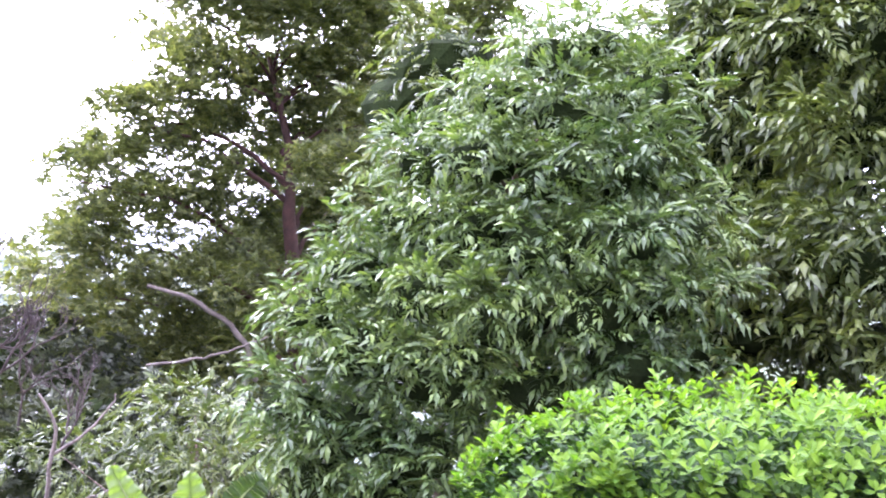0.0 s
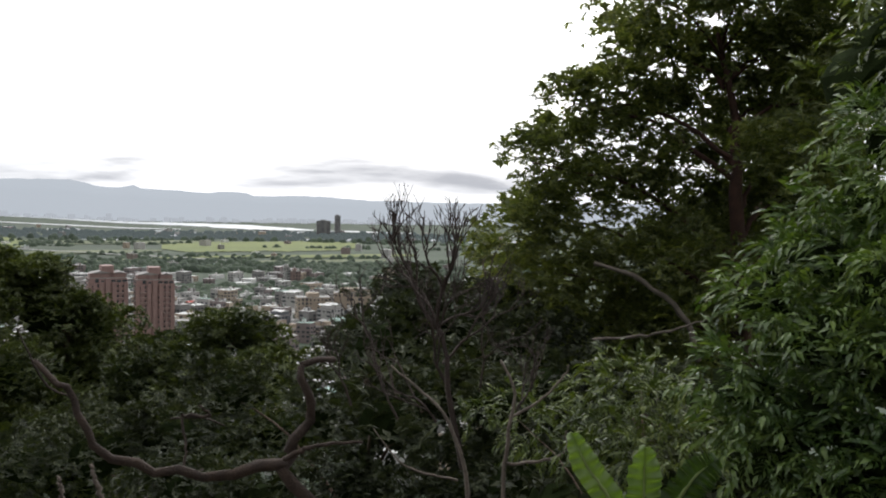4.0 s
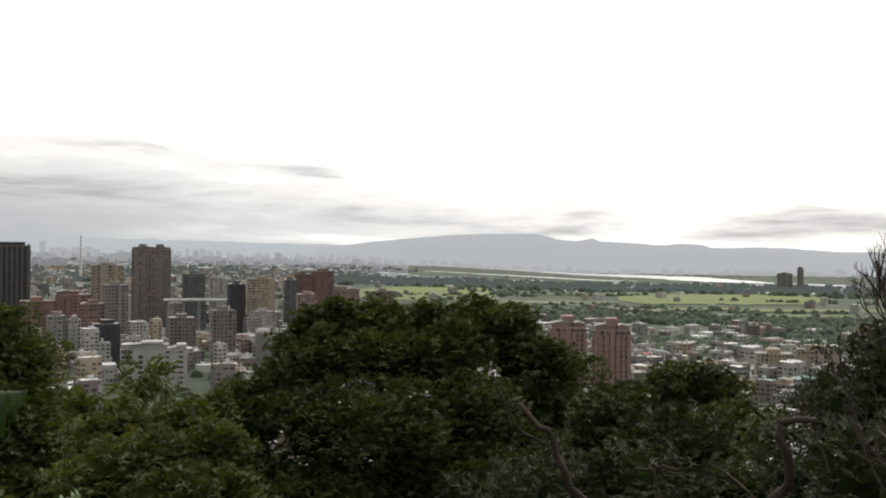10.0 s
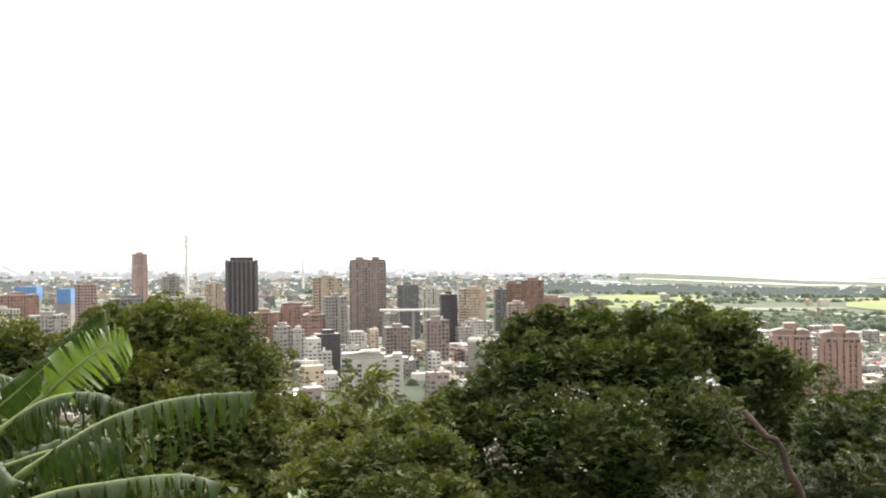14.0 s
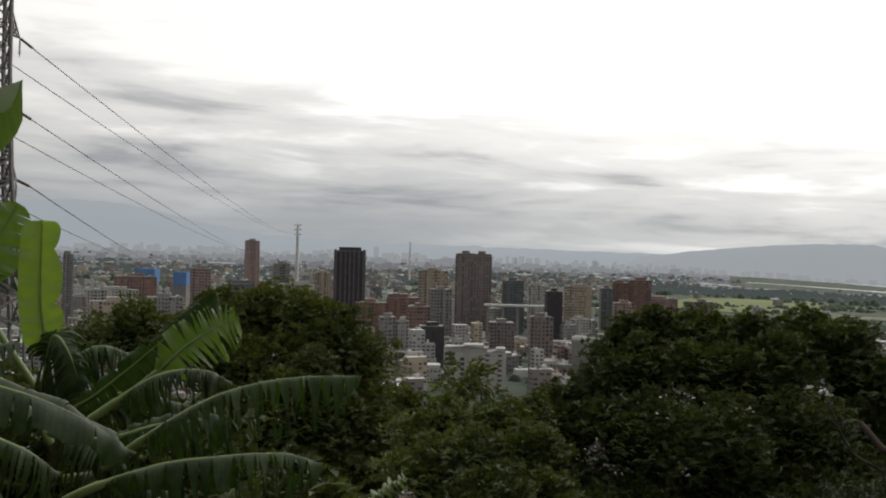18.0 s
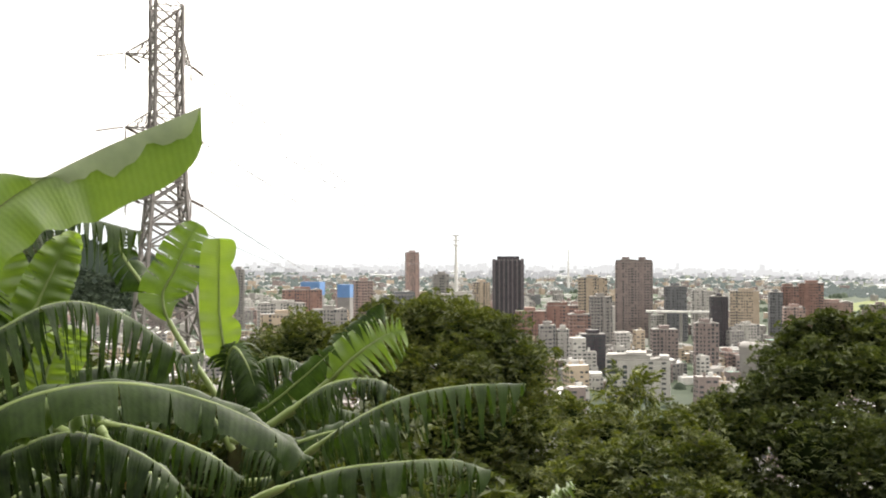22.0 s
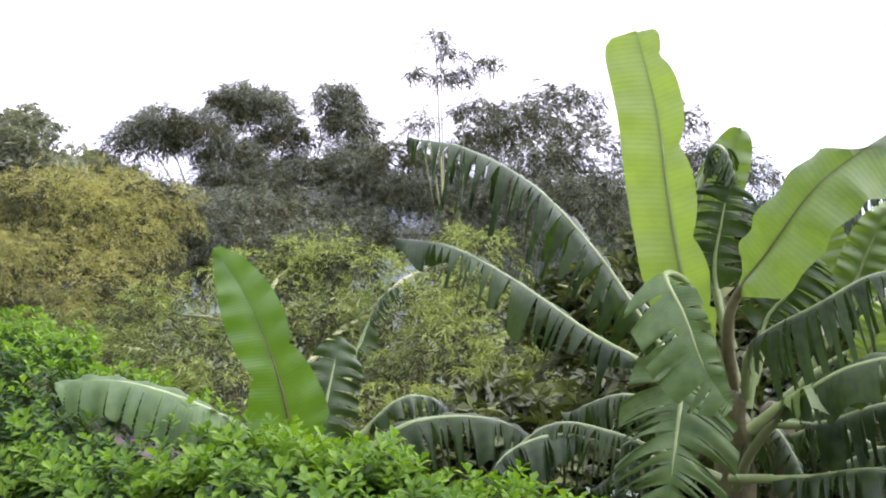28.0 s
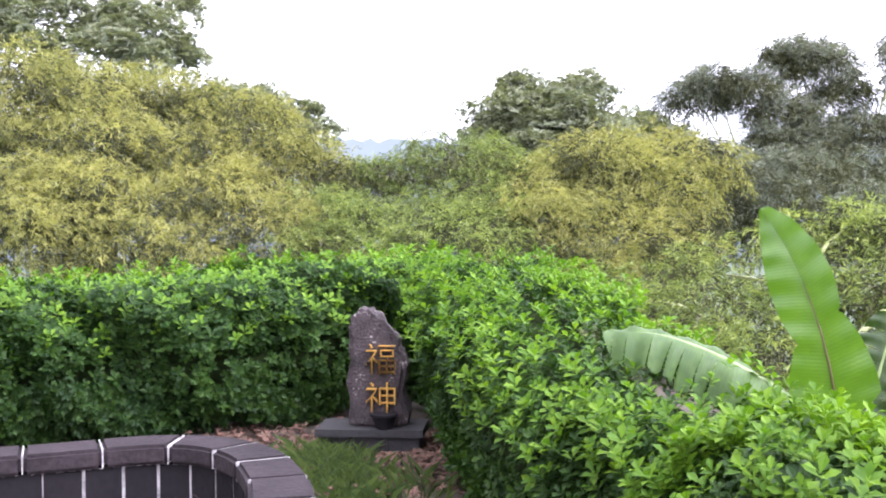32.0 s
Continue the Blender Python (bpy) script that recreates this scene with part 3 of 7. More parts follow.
def river(name, line, label, lift, seed):
    """Water along a line of (bearing, distance, half width)."""
    rng = np.random.default_rng(seed)
    n, verts, faces = 60, [], []
    u = np.linspace(0, len(line) - 1, n)
    az, d, half = (np.interp(u, range(len(line)), [p[k] for p in line]) for k in range(3))
    for i in range(n):
        for sgn in (-1, 1):
            verts.append(plain_at(az[i], min(4700, d[i] + sgn * half[i] * (1 + 0.12 * rng.normal())), lift))
        if i:
            k = 2 * i
            faces.append((k - 2, k, k + 1, k - 1))
    tagged(put(name, mesh_from(name, verts, faces, WATER)), label, "river", kind="structure")


river("river", [(-28.3, 3440, 40), (-26.5, 3600, 170), (-24.6, 3800, 330), (-21.5, 4120, 250), (-17, 4400, 150), (-13.8, 4560, 90), (-10, 4600, 60), (-2, 4600, 45), (8, 4600, 40)], "pale silvery river winding across the plain", 1.4, 31)
river("river_channel", [(-21, 3420, 20), (-17, 3560, 50), (-13.5, 3640, 40), (-9, 3760, 20)], "narrow pale side channel of the river", 1.5, 34)
river("river_meander", [(-33, 3250, 20), (-30.5, 3330, 60), (-29, 3400, 30)], "narrow pale side channel of the river", 1.6, 35)
patch("road", -12, -24, 1795, 1815, ASPHALT, "grey embankment road between the fields", "road", 1.9, 36, -0.2, 0.02)
patch("road", 22, -4, 2250, 2275, ASPHALT, "grey embankment road across the plain", "road", 1.9, 37, 0.05, 0.02)


def canopy_shape():
    """A low lumpy dome of leaves, 1 across."""
    rng = np.random.default_rng(8)
    v, t = [(0, 0, 0.55)], []
    for ring, (r, zz, m) in enumerate(((0.33, 0.42, 6), (0.52, 0.05, 6))):
        for k in range(m):
            a = 2 * math.pi * (k + 0.5 * ring) / m
            q = r * rng.uniform(0.8, 1.15)
            v.append((q * math.cos(a), q * math.sin(a), zz * rng.uniform(0.8, 1.2)))
    for k in range(6):
        a, b = 1 + k, 1 + (k + 1) % 6
        t += [(0, a, b), (a, 7 + k, b), (b, 7 + k, 7 + (k + 1) % 6)]
    return np.array(v), np.array(t)


def canopies(name, P, size, material, label, seed):
    """Tree tops as lumpy domes, every one turned and sized by chance."""
    rng = np.random.default_rng(seed)
    tv, tt = canopy_shape()
    n = len(P)
    a = rng.uniform(0, 6.28, n)
    c, sn = np.cos(a)[:, None], np.sin(a)[:, None]
    k = np.asarray(size)[:, None]
    x = (tv[None, :, 0] * c - tv[None, :, 1] * sn) * k + P[:, 0:1]
    y = (tv[None, :, 0] * sn + tv[None, :, 1] * c) * k + P[:, 1:2]
    z = tv[None, :, 2] * k * rng.uniform(0.7, 1.3, (n, 1)) + P[:, 2:3]
    v = np.stack([x, y, z], 2).reshape(-1, 3)
    t = (tt[None] + (np.arange(n) * len(tv))[:, None, None]).reshape(-1, 3)
    tagged(put(name, tri_mesh(name, v, t, material, True)), label, "woods", kind="stuff")


def build_woods():
    """Tree belts and copses over the plain."""
    rng = np.random.default_rng(5)
    P = []

    def belts(count, az0, az1, d0, d1, l0, l1, per, tilt=8):
        for _ in range(count):
            az, d = rng.uniform(az0, az1), rng.uniform(d0, d1)
            length = rng.uniform(l0, l1)
            c, side, deep = polar(az, d), polar(az + 90 + rng.normal(0, tilt), 1), polar(az, 1)
            for u in rng.uniform(-0.5, 0.5, int(length * per)):
                p = c + side * (u * length) + deep * rng.normal(0, 14)
                P.append((p.x, p.y))

    def areas(m, az0, az1, d0, d1):
        for _ in range(m):
            p = polar(rng.uniform(az0, az1), math.sqrt(rng.uniform(d0 * d0, d1 * d1)))
            P.append((p.x, p.y))
    areas(1500, -28, -17, 930, 1130)            # copse behind the pink towers
    areas(900, -40, -28, 1050, 1400)
    areas(900, -36, -9, 1380, 1600)
    areas(1300, -38, -3, 2460, 3000)
    areas(500, 27, 40, 1350, 2000)
    areas(900, -6, 28, 2500, 3300)
    areas(500, -46, 40, 380, 960)
    belts(22, -38, 0, 1330, 2460, 120, 520, 0.10)
    belts(60, -12, 44, 1600, 4300, 80, 600, 0.09)
    belts(14, -38, -8, 2500, 3100, 200, 700, 0.06)
    belts(22, 17, 36, 1650, 2500, 200, 600, 0.16, 5)
    P = np.array(P)
    dist = np.hypot(P[:, 0], P[:, 1])
    P = np.c_[P, [ground_height(x, y) - 0.8 for x, y in P]]
    size = np.where(dist > 2400, 17.0, np.where(dist < 980, 9.0, 13.0)) * rng.uniform(0.6, 1.3, len(P))
    # belts beyond this distance take the glowing haze colour
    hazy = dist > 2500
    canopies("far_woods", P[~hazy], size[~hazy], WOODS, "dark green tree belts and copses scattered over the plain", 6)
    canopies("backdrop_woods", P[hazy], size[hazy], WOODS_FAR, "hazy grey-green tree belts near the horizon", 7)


build_woods()


def ridge(name, label, profile, d, material, base=LOW, seed=3, rough=0.06):
    """A hill line: bearings and heights in degrees, as a solid with a sloping front."""
    rng = np.random.default_rng(seed)
    azs = np.linspace(profile[0][0], profile[-1][0], 150)
    els = np.interp(azs, [p[0] for p in profile][::1], [p[1] for p in profile])
    verts, faces = [], []
    for i, (a, e) in enumerate(zip(azs, els)):
        e += rough * noise.noise((a * 0.9, seed, 0)) + 0.4 * rough * rng.normal()
        top = d * math.tan(radians(e)) + 1.6
        for f, h in ((0.972, base), (0.986, base + (top - base) * 0.66), (1.0, top), (1.01, base)):
            verts.append(polar(a, d * f, h))
        if i:
            o = 4 * i
            faces += [(o - 4 + k, o + k, o + k + 1, o - 3 + k) for k in range(3)]
    return tagged(put(name, mesh_from(name, verts, faces, material, True)), label, "hills", kind="structure")


# hill colours include the haze: they glow paler and bluer the farther off
FAR_HILL = haze_material("far_hill", (0.63, 0.68, 0.725), 1.0)
FAR_HAZE = haze_material("far_haze_band", (0.66, 0.73, 0.79), 1.0)
MID_HILL = haze_material("wooded_hill", (0.25, 0.29, 0.33), 0.75)
NEAR_HILL = haze_material("near_wooded_hill", (0.055, 0.075, 0.06), 0.6)
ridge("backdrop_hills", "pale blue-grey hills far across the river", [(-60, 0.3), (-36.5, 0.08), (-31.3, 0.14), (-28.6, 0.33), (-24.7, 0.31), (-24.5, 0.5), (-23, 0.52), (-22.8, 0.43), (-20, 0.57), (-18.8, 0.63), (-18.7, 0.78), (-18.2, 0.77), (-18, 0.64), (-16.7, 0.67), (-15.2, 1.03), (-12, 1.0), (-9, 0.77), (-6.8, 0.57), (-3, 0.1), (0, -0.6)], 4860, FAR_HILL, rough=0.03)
# a pale glowing solid put in for the haze band and faint hills
ridge("backdrop_haze", "faint farthest hills and horizon haze as one pale glowing ridge", [(-30, -0.6), (-12, 0.05), (-4, 0.3), (4, 0.45), (12, 0.6), (18, 0.9), (22, 1.6), (25, 2.3), (28, 2.5), (33, 2.2), (42, 2.9), (55, 3.2)], 4890, FAR_HAZE, seed=9, rough=0.05)
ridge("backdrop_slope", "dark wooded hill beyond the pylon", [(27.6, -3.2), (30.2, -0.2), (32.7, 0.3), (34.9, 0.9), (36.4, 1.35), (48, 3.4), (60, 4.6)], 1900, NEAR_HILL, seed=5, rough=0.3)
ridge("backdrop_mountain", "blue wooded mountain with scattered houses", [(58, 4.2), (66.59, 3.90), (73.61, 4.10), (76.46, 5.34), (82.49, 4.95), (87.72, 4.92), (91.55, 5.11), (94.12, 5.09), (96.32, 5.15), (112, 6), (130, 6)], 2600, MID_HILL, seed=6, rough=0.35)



def wooded_face(az0, az1, d, top0, top1, count):
    """Trees over the front of the wooded hill."""
    rng = np.random.default_rng(77)
    az = rng.uniform(az0, az1, count)
    f = rng.random(count) ** 0.7
    P = np.array([tuple(polar(a, d * (0.95 + 0.036 * k), LOW + (1.6 + d * math.tan(radians(float(np.interp(a, (az0, (az0 + az1) / 2, az1), (top0, (top0 + top1) / 2, top1))))) - LOW) * k)) for a, k in zip(az, f)])
    ob = scatter("far_woods", P, np.tile((0.0, 0.0, 0.5), (count, 1)) + rng.normal(0, 0.6, (count, 3)), rng.uniform(9, 16, count), "tuft", WOODS, None, 78)
    tagged(ob, "dark green woods over the hill beyond the pylon", "woods", kind="stuff")


wooded_face(28, 46, 1900, -2.9, 2.6, 2400)

# ---------------------------------------------------------------- city
# the brown is paled and greyed for the haze on far towers
WALLS = [shader(f"facade_{n}", c, tuple(k * 0.75 for k in c), 0.85, scale=0.15) for n, c in (
    ("grey", (0.27, 0.26, 0.255)), ("beige", (0.43, 0.355, 0.28)), ("brown", (0.25, 0.205, 0.20)), ("white", (0.45, 0.44, 0.425)), ("pink", (0.34, 0.245, 0.225)), ("slate", (0.15, 0.155, 0.17)))]
W_GREY, W_BEIGE, W_BROWN, W_WHITE, W_PINK, W_SLATE = WALLS
GLASS = shader("window_glass", (0.085, 0.095, 0.105), (0.045, 0.05, 0.06), 0.2, scale=0.3)
ROOFS = [shader(f"roof_{n}", c, tuple(k * 0.8 for k in c), 0.7, scale=0.1) for n, c in (
    ("pale", (0.66, 0.66, 0.65)), ("concrete", (0.28, 0.27, 0.26)), ("green", (0.22, 0.34, 0.29)), ("red", (0.45, 0.13, 0.10)), ("blue", (0.12, 0.25, 0.50)))]
R_PALE, R_CONC, R_GREEN, R_RED, R_BLUE = ROOFS
DARK_FACADE = shader("dark_tower_facade", (0.05, 0.043, 0.055), (0.03, 0.026, 0.036), 0.4, scale=0.2)
RIB = shader("tower_rib", (0.15, 0.13, 0.145), (0.10, 0.09, 0.105), 0.6, scale=0.2)
PINK_TILE = shader("pink_tile_facade", (0.32, 0.21, 0.19), (0.25, 0.16, 0.145), 0.7, scale=0.3)
PALE_RED = shader("faded_red_facade", (0.28, 0.175, 0.15), (0.17, 0.095, 0.085), 0.8, scale=0.2)


def block(root, name, x0, y0, z0, x1, y1, z1, material, label=""):
    bm = bmesh.new()
    box_bm(bm, x0, y0, z0, x1, y1, z1)
    return part(name, bm, material, root, label)


def windows(root, w, d, storey, floors, count, material=GLASS, depth=0.12, rng=None):
    """All windows of a far block, every one a pane box of its own in the facade: too small to tell apart, so one part."""
    rng = rng or np.random.default_rng(int(w * 100))
    bm = bmesh.new()
    for sx, length, other in ((0, w, d), (1, d, w)):
        m = max(2, int(count * length / w))
        step = length / m
        wide = [rng.choice((0.34, 0.5, 0.66, 0.8)) for _ in range(m)]
        tall = [rng.choice((0.4, 0.5, 0.68)) for _ in range(m)]
        for s in (-1, 1):
            p, q = sorted((s * other / 2 - depth * 0.4, s * other / 2 + depth))
            for k in range(m):
                mid = -length / 2 + step * (k + 0.5)
                for f in range(floors):
                    if rng.random() < 0.12:
                        continue
                    a, b, z = mid - step * wide[k] / 2, mid + step * wide[k] / 2, f * storey + storey * 0.28
                    if sx == 0:
                        box_bm(bm, a, p, z, b, q, z + storey * tall[k])
                    else:
                        box_bm(bm, p, a, z, q, b, z + storey * tall[k])
    return tagged(part("glazing", bm, material, root), kind="stuff")


def gable(root, x0, y0, x1, y1, z, rise, material, label=""):
    """A shallow sheet-metal roof with its ridge along y."""
    bm = bmesh.new()
    mid = (x0 + x1) / 2
    v = [bm.verts.new(p) for p in ((x0, y0, z), (x1, y0, z), (mid, y0, z + rise), (x0, y1, z), (x1, y1, z), (mid, y1, z + rise))]
    for f in ((0, 1, 2), (4, 3, 5), (0, 2, 5, 3), (2, 1, 4, 5), (1, 0, 3, 4)):
        bm.faces.new([v[i] for i in f])
    return part("sheet_roof", bm, material, root, label)


def house(name, label, where, turn, w, d, floors, wall, roof, rng, category="building", group="", storey=3.2, per=4, extras=True):
    """A block with rows of windows, projecting bays, floor bands on some, parapet, sheet-metal roofs, stair house and tanks."""
    root = empty(name, where, label, category, group)
    root.rotation_euler[2] = radians(turn)
    h = floors * storey
    block(root, "wall", -w / 2, -d / 2, -6, w / 2, d / 2, h, wall)
    windows(root, w, d, storey, floors, per, rng=rng)
    if rng.random() < 0.45:
        bm = bmesh.new()
        for f in range(1, floors + 1):
            box_bm(bm, -w / 2 - 0.35, -d / 2 - 0.35, f * storey - 0.22, w / 2 + 0.35, d / 2 + 0.35, f * storey)
        tagged(part("banding", bm, R_CONC if rng.random() < 0.4 else wall, root), kind="stuff")
    for _ in range(int(rng.integers(1, 4))):          # projecting bays
        x, bw = rng.uniform(-0.42, 0.42) * w, w * rng.uniform(0.06, 0.14)
        block(root, "bay", x - bw / 2, -d / 2 - rng.uniform(0.5, 1.2), 0, x + bw / 2, -d / 2, h - storey * rng.integers(0, 2), wall)
    block(root, "roof", -w / 2 + 0.4, -d / 2 + 0.4, h + 0.01, w / 2 - 0.4, d / 2 - 0.4, h + 0.5, R_CONC)
    cuts = sorted((0.5, rng.uniform(-0.2, 0.3), -0.5))
    for a, b in zip(cuts, cuts[1:]):                  # parapet steps and roof sheds
        if rng.random() < (0.85 if extras else 0.4):
            z0 = h + 0.5 + rng.choice((0.0, 2.6))
            if z0 > h + 1:
                block(root, "roof_shed", a * w + 0.6, -d * 0.42, h + 0.5, b * w - 0.6, d * rng.uniform(0.1, 0.42), z0, wall)
            gable(root, a * w + 0.3, -d * 0.46, b * w - 0.3, d * rng.uniform(0.2, 0.46), z0 + 0.02, rng.uniform(0.6, 1.6), roof)
    x = (rng.random() - 0.5) * w * 0.5
    block(root, "stair_house", x - min(2.5, w * 0.14), -d * 0.2, h + 0.5, x + min(2.5, w * 0.14), d * 0.15, h + 3.6, wall)
    for k in range(2):
        bm = bmesh.new()
        bmesh.ops.create_cone(bm, cap_ends=True, segments=8, radius1=0.8, radius2=0.8, depth=1.8, matrix=Matrix.Translation((-x * 0.8 + 2.2 * k, d * 0.2, h + 2.9)))
        part("water_tank", bm, R_PALE if k else R_CONC, root)
    return root


def city_low():
    """Low houses: the nearer ones are things of their own, copied from a few models."""
    rng = np.random.default_rng(11)
    models = []
    for i in range(14):
        w, d, fl = rng.uniform(11, 22), rng.uniform(10, 16), int(rng.integers(2, 6))
        wall, roof = WALLS[(0, 1, 3, 0, 2, 3, 4, 1, 0, 3, 1, 5, 0, 3)[i]], ROOFS[(0, 1, 0, 0, 1, 2, 0, 0, 3, 0, 1, 0, 2, 0)[i]]
        kind = ("grey", "beige", "white", "grey", "brown", "white", "pinkish", "beige", "grey", "white", "beige", "slate-grey", "grey", "white")[i]
        tint = ("pale metal", "concrete", "pale metal", "pale metal", "concrete", "green metal", "pale metal", "pale metal", "red metal", "pale metal", "concrete", "pale metal", "green metal", "pale metal")[i]
        models.append(house("low_building", f"low {kind} city building with a {tint} roof", polar(0, 1000, LOW), 0, w, d, fl, wall, roof, rng, group="low city buildings"))
    used = set()
    spots = []
    for _ in range(4000):
        az, d = rng.uniform(-44, 42), rng.uniform(330, 1000)
        if az < -14 and d > 900:
            continue
        if abs(az + 19) < 4.5 and 600 < d < 690 or 2.5 < az < 9 and d < 760:
            continue
        key = (round(d / 22), round(radians(az) * d / 24))
        if key in used:
            continue
        used.add(key)
        spots.append((az, d))
        if len(spots) >= 300:
            break
    for i, (az, d) in enumerate(spots):
        m = Matrix.Translation(polar(az, d, LOW)) @ Matrix.Rotation(radians(28 + rng.choice((0, 90)) + rng.normal(0, 5)), 4, "Z")
        if i < len(models):
            models[i].matrix_basis = m
        else:
            copy_thing(models[int(rng.integers(len(models)))], m)
    # farther houses
    for gi, (wall, label) in enumerate(((W_GREY, "grey"), (W_BEIGE, "beige"), (W_WHITE, "white"), (W_BROWN, "brown"), (R_PALE, "pale-roofed"))):
        verts, faces, tops, late = [], [], [], []
        for _ in range(1000):
            az, d = rng.uniform(-40, 42), rng.uniform(980, 3300) if rng.random() < 0.62 else rng.uniform(420, 1000)
            if az < -3 and d > 1320 and rng.random() < 0.93:
                continue
            if az < -24 and rng.random() < 0.4 or 2.5 < az < 9 and d < 760:
                continue
            near = d < 1000
            w, dd, h = rng.uniform(6, 15 if near else 22), rng.uniform(6, 13 if near else 17), rng.uniform(5, 15) if gi != 4 else rng.uniform(4, 8)
            if rng.random() < 0.14 and az > 0 and gi != 4 and d < 1900:
                h = rng.uniform(16, 34)
            m = Matrix.Translation(plain_at(az, d)) @ Matrix.Rotation(radians(28 + rng.normal(0, 6)), 4, "Z")
            o = len(verts)
            for z in (-2, h):
                for x, y in ((-1, -1), (1, -1), (1, 1), (-1, 1)):
                    verts.append(m @ Vector((x * w / 2, y * dd / 2, z)))
            faces += [tuple(o + k for k in f) for f in ((4, 5, 6, 7), (0, 1, 5, 4), (1, 2, 6, 5), (2, 3, 7, 6), (3, 0, 4, 7))]
            panes = 0
            if d < 1500 and gi != 4:              # window strips, storey by storey
                for fl in range(int((h - 0.8) / 3.0)):
                    for sx, sy, length in ((0, -1, w), (-1, 0, dd), (1, 0, dd)):
                        cells = max(1, int(length / 3.4))
                        for c in range(cells):
                            if rng.random() < 0.2:
                                continue
                            c0, c1, z0, z1 = -length / 2 + length * (c + 0.18) / cells, -length / 2 + length * (c + 0.8) / cells, fl * 3.0 + 1.0, fl * 3.0 + 2.4
                            o = len(verts)
                            for q, z in ((c0, z0), (c1, z0), (c1, z1), (c0, z1)):
                                verts.append(m @ (Vector((q, sy * (dd / 2 + 0.08), z)) if sx == 0 else Vector((sx * (w / 2 + 0.08), -q * sx, z))))
                            faces.append((o, o + 1, o + 2, o + 3))
                            panes += 1
            for _k in range(2 if near else 1):        # sheds and tanks on the roof
                cx, cy, cw, chh = rng.uniform(-0.3, 0.3) * w, rng.uniform(-0.3, 0.3) * dd, rng.uniform(1.0, 2.6), rng.uniform(1.2, 3.2)
                o = len(verts)
                for z in (h - 0.2, h + chh):
                    for x, y in ((-1, -1), (1, -1), (1, 1), (-1, 1)):
                        verts.append(m @ Vector((cx + x * cw / 2, cy + y * cw / 2, z)))
                faces += [tuple(o + k for k in f) for f in ((4, 5, 6, 7), (0, 1, 5, 4), (1, 2, 6, 5), (2, 3, 7, 6), (3, 0, 4, 7))]
                extra_tops = [int(rng.integers(0, 4))] + [int(rng.integers(0, 3))] * 4
                late.append((len(faces) - 5, extra_tops))
            pale = rng.random()
            tops += [1 if pale < 0.5 else 2 if pale < 0.9 else 3, 0, 0, 0, 0] + [4] * panes + [k for _, e in late for k in e]
            late.clear()
        me = mesh_from("far_houses", verts, faces, wall)
        for other in (R_PALE, R_CONC, R_GREEN, GLASS):
            me.materials.append(other)
        me.polygons.foreach_set("material_index", tops)
        tagged(put("far_houses", me), f"distant {label} houses crowded on the plain", "houses", kind="stuff")
    # the city beyond the river: small blocks, haze put into their glow, paler with distance
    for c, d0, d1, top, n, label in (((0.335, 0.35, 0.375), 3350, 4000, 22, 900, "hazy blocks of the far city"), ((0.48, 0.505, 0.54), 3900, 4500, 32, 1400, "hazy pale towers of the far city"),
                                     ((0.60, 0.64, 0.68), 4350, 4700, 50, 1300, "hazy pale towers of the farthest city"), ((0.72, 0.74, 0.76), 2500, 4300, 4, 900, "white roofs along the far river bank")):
        verts, faces = [], []
        for _ in range(n):
            az = rng.uniform(-40, 44)
            d = rng.uniform(d0, d1)
            clump = 0.5 + 0.5 * noise.noise((az * 0.45, d * 0.002, 3.0))
            w, h = rng.uniform(10, 26) * (2.4 if top < 6 else 1), top * (0.15 + 0.85 * rng.random() ** 2 * (0.3 + 1.1 * clump)) * (1.5 if rng.random() < 0.03 else 1)
            h *= 0.55 + 0.45 * smooth01(-16, 6, az)
            if az < -8 and (d < 3300 and top > 6 or 3300 < d < 4560):
                continue
            m = Matrix.Translation(plain_at(az, d))
            o = len(verts)
            for z in (-2, h):
                for x, y in ((-1, -1), (1, -1), (1, 1), (-1, 1)):
                    verts.append(m @ Vector((x * w / 2, y * w / 2, z)))
            faces += [tuple(o + k for k in f) for f in ((4, 5, 6, 7), (0, 1, 5, 4), (1, 2, 6, 5), (2, 3, 7, 6), (3, 0, 4, 7))]
        tagged(put("backdrop_city", mesh_from("backdrop_city", verts, faces, haze_material(f"far_city_{d0}", c, 0.95))), label, "far city", kind="stuff")


city_low()


def tower(name, label, az, d, w, depth, top_el, wall, turn=0, storey=3.3, per=6, roof=R_CONC, crown_boxes=(), category="tower block"):
    """A tall block whose roof stands at the given angle of height."""
    rng = np.random.default_rng(int(d))
    h = 1.6 + d * math.tan(radians(top_el)) - LOW
    floors = max(2, int(round(h / storey)))
    root = house(name, label, polar(az, d, LOW), az + turn, w, depth, floors, wall, roof, rng, category, storey=h / floors, per=per, extras=False)
    for x0, x1, z in crown_boxes:
        block(root, "roof_house", x0 * w, -depth * 0.35, h + 0.5, x1 * w, depth * 0.35, h + z, wall)
    return root


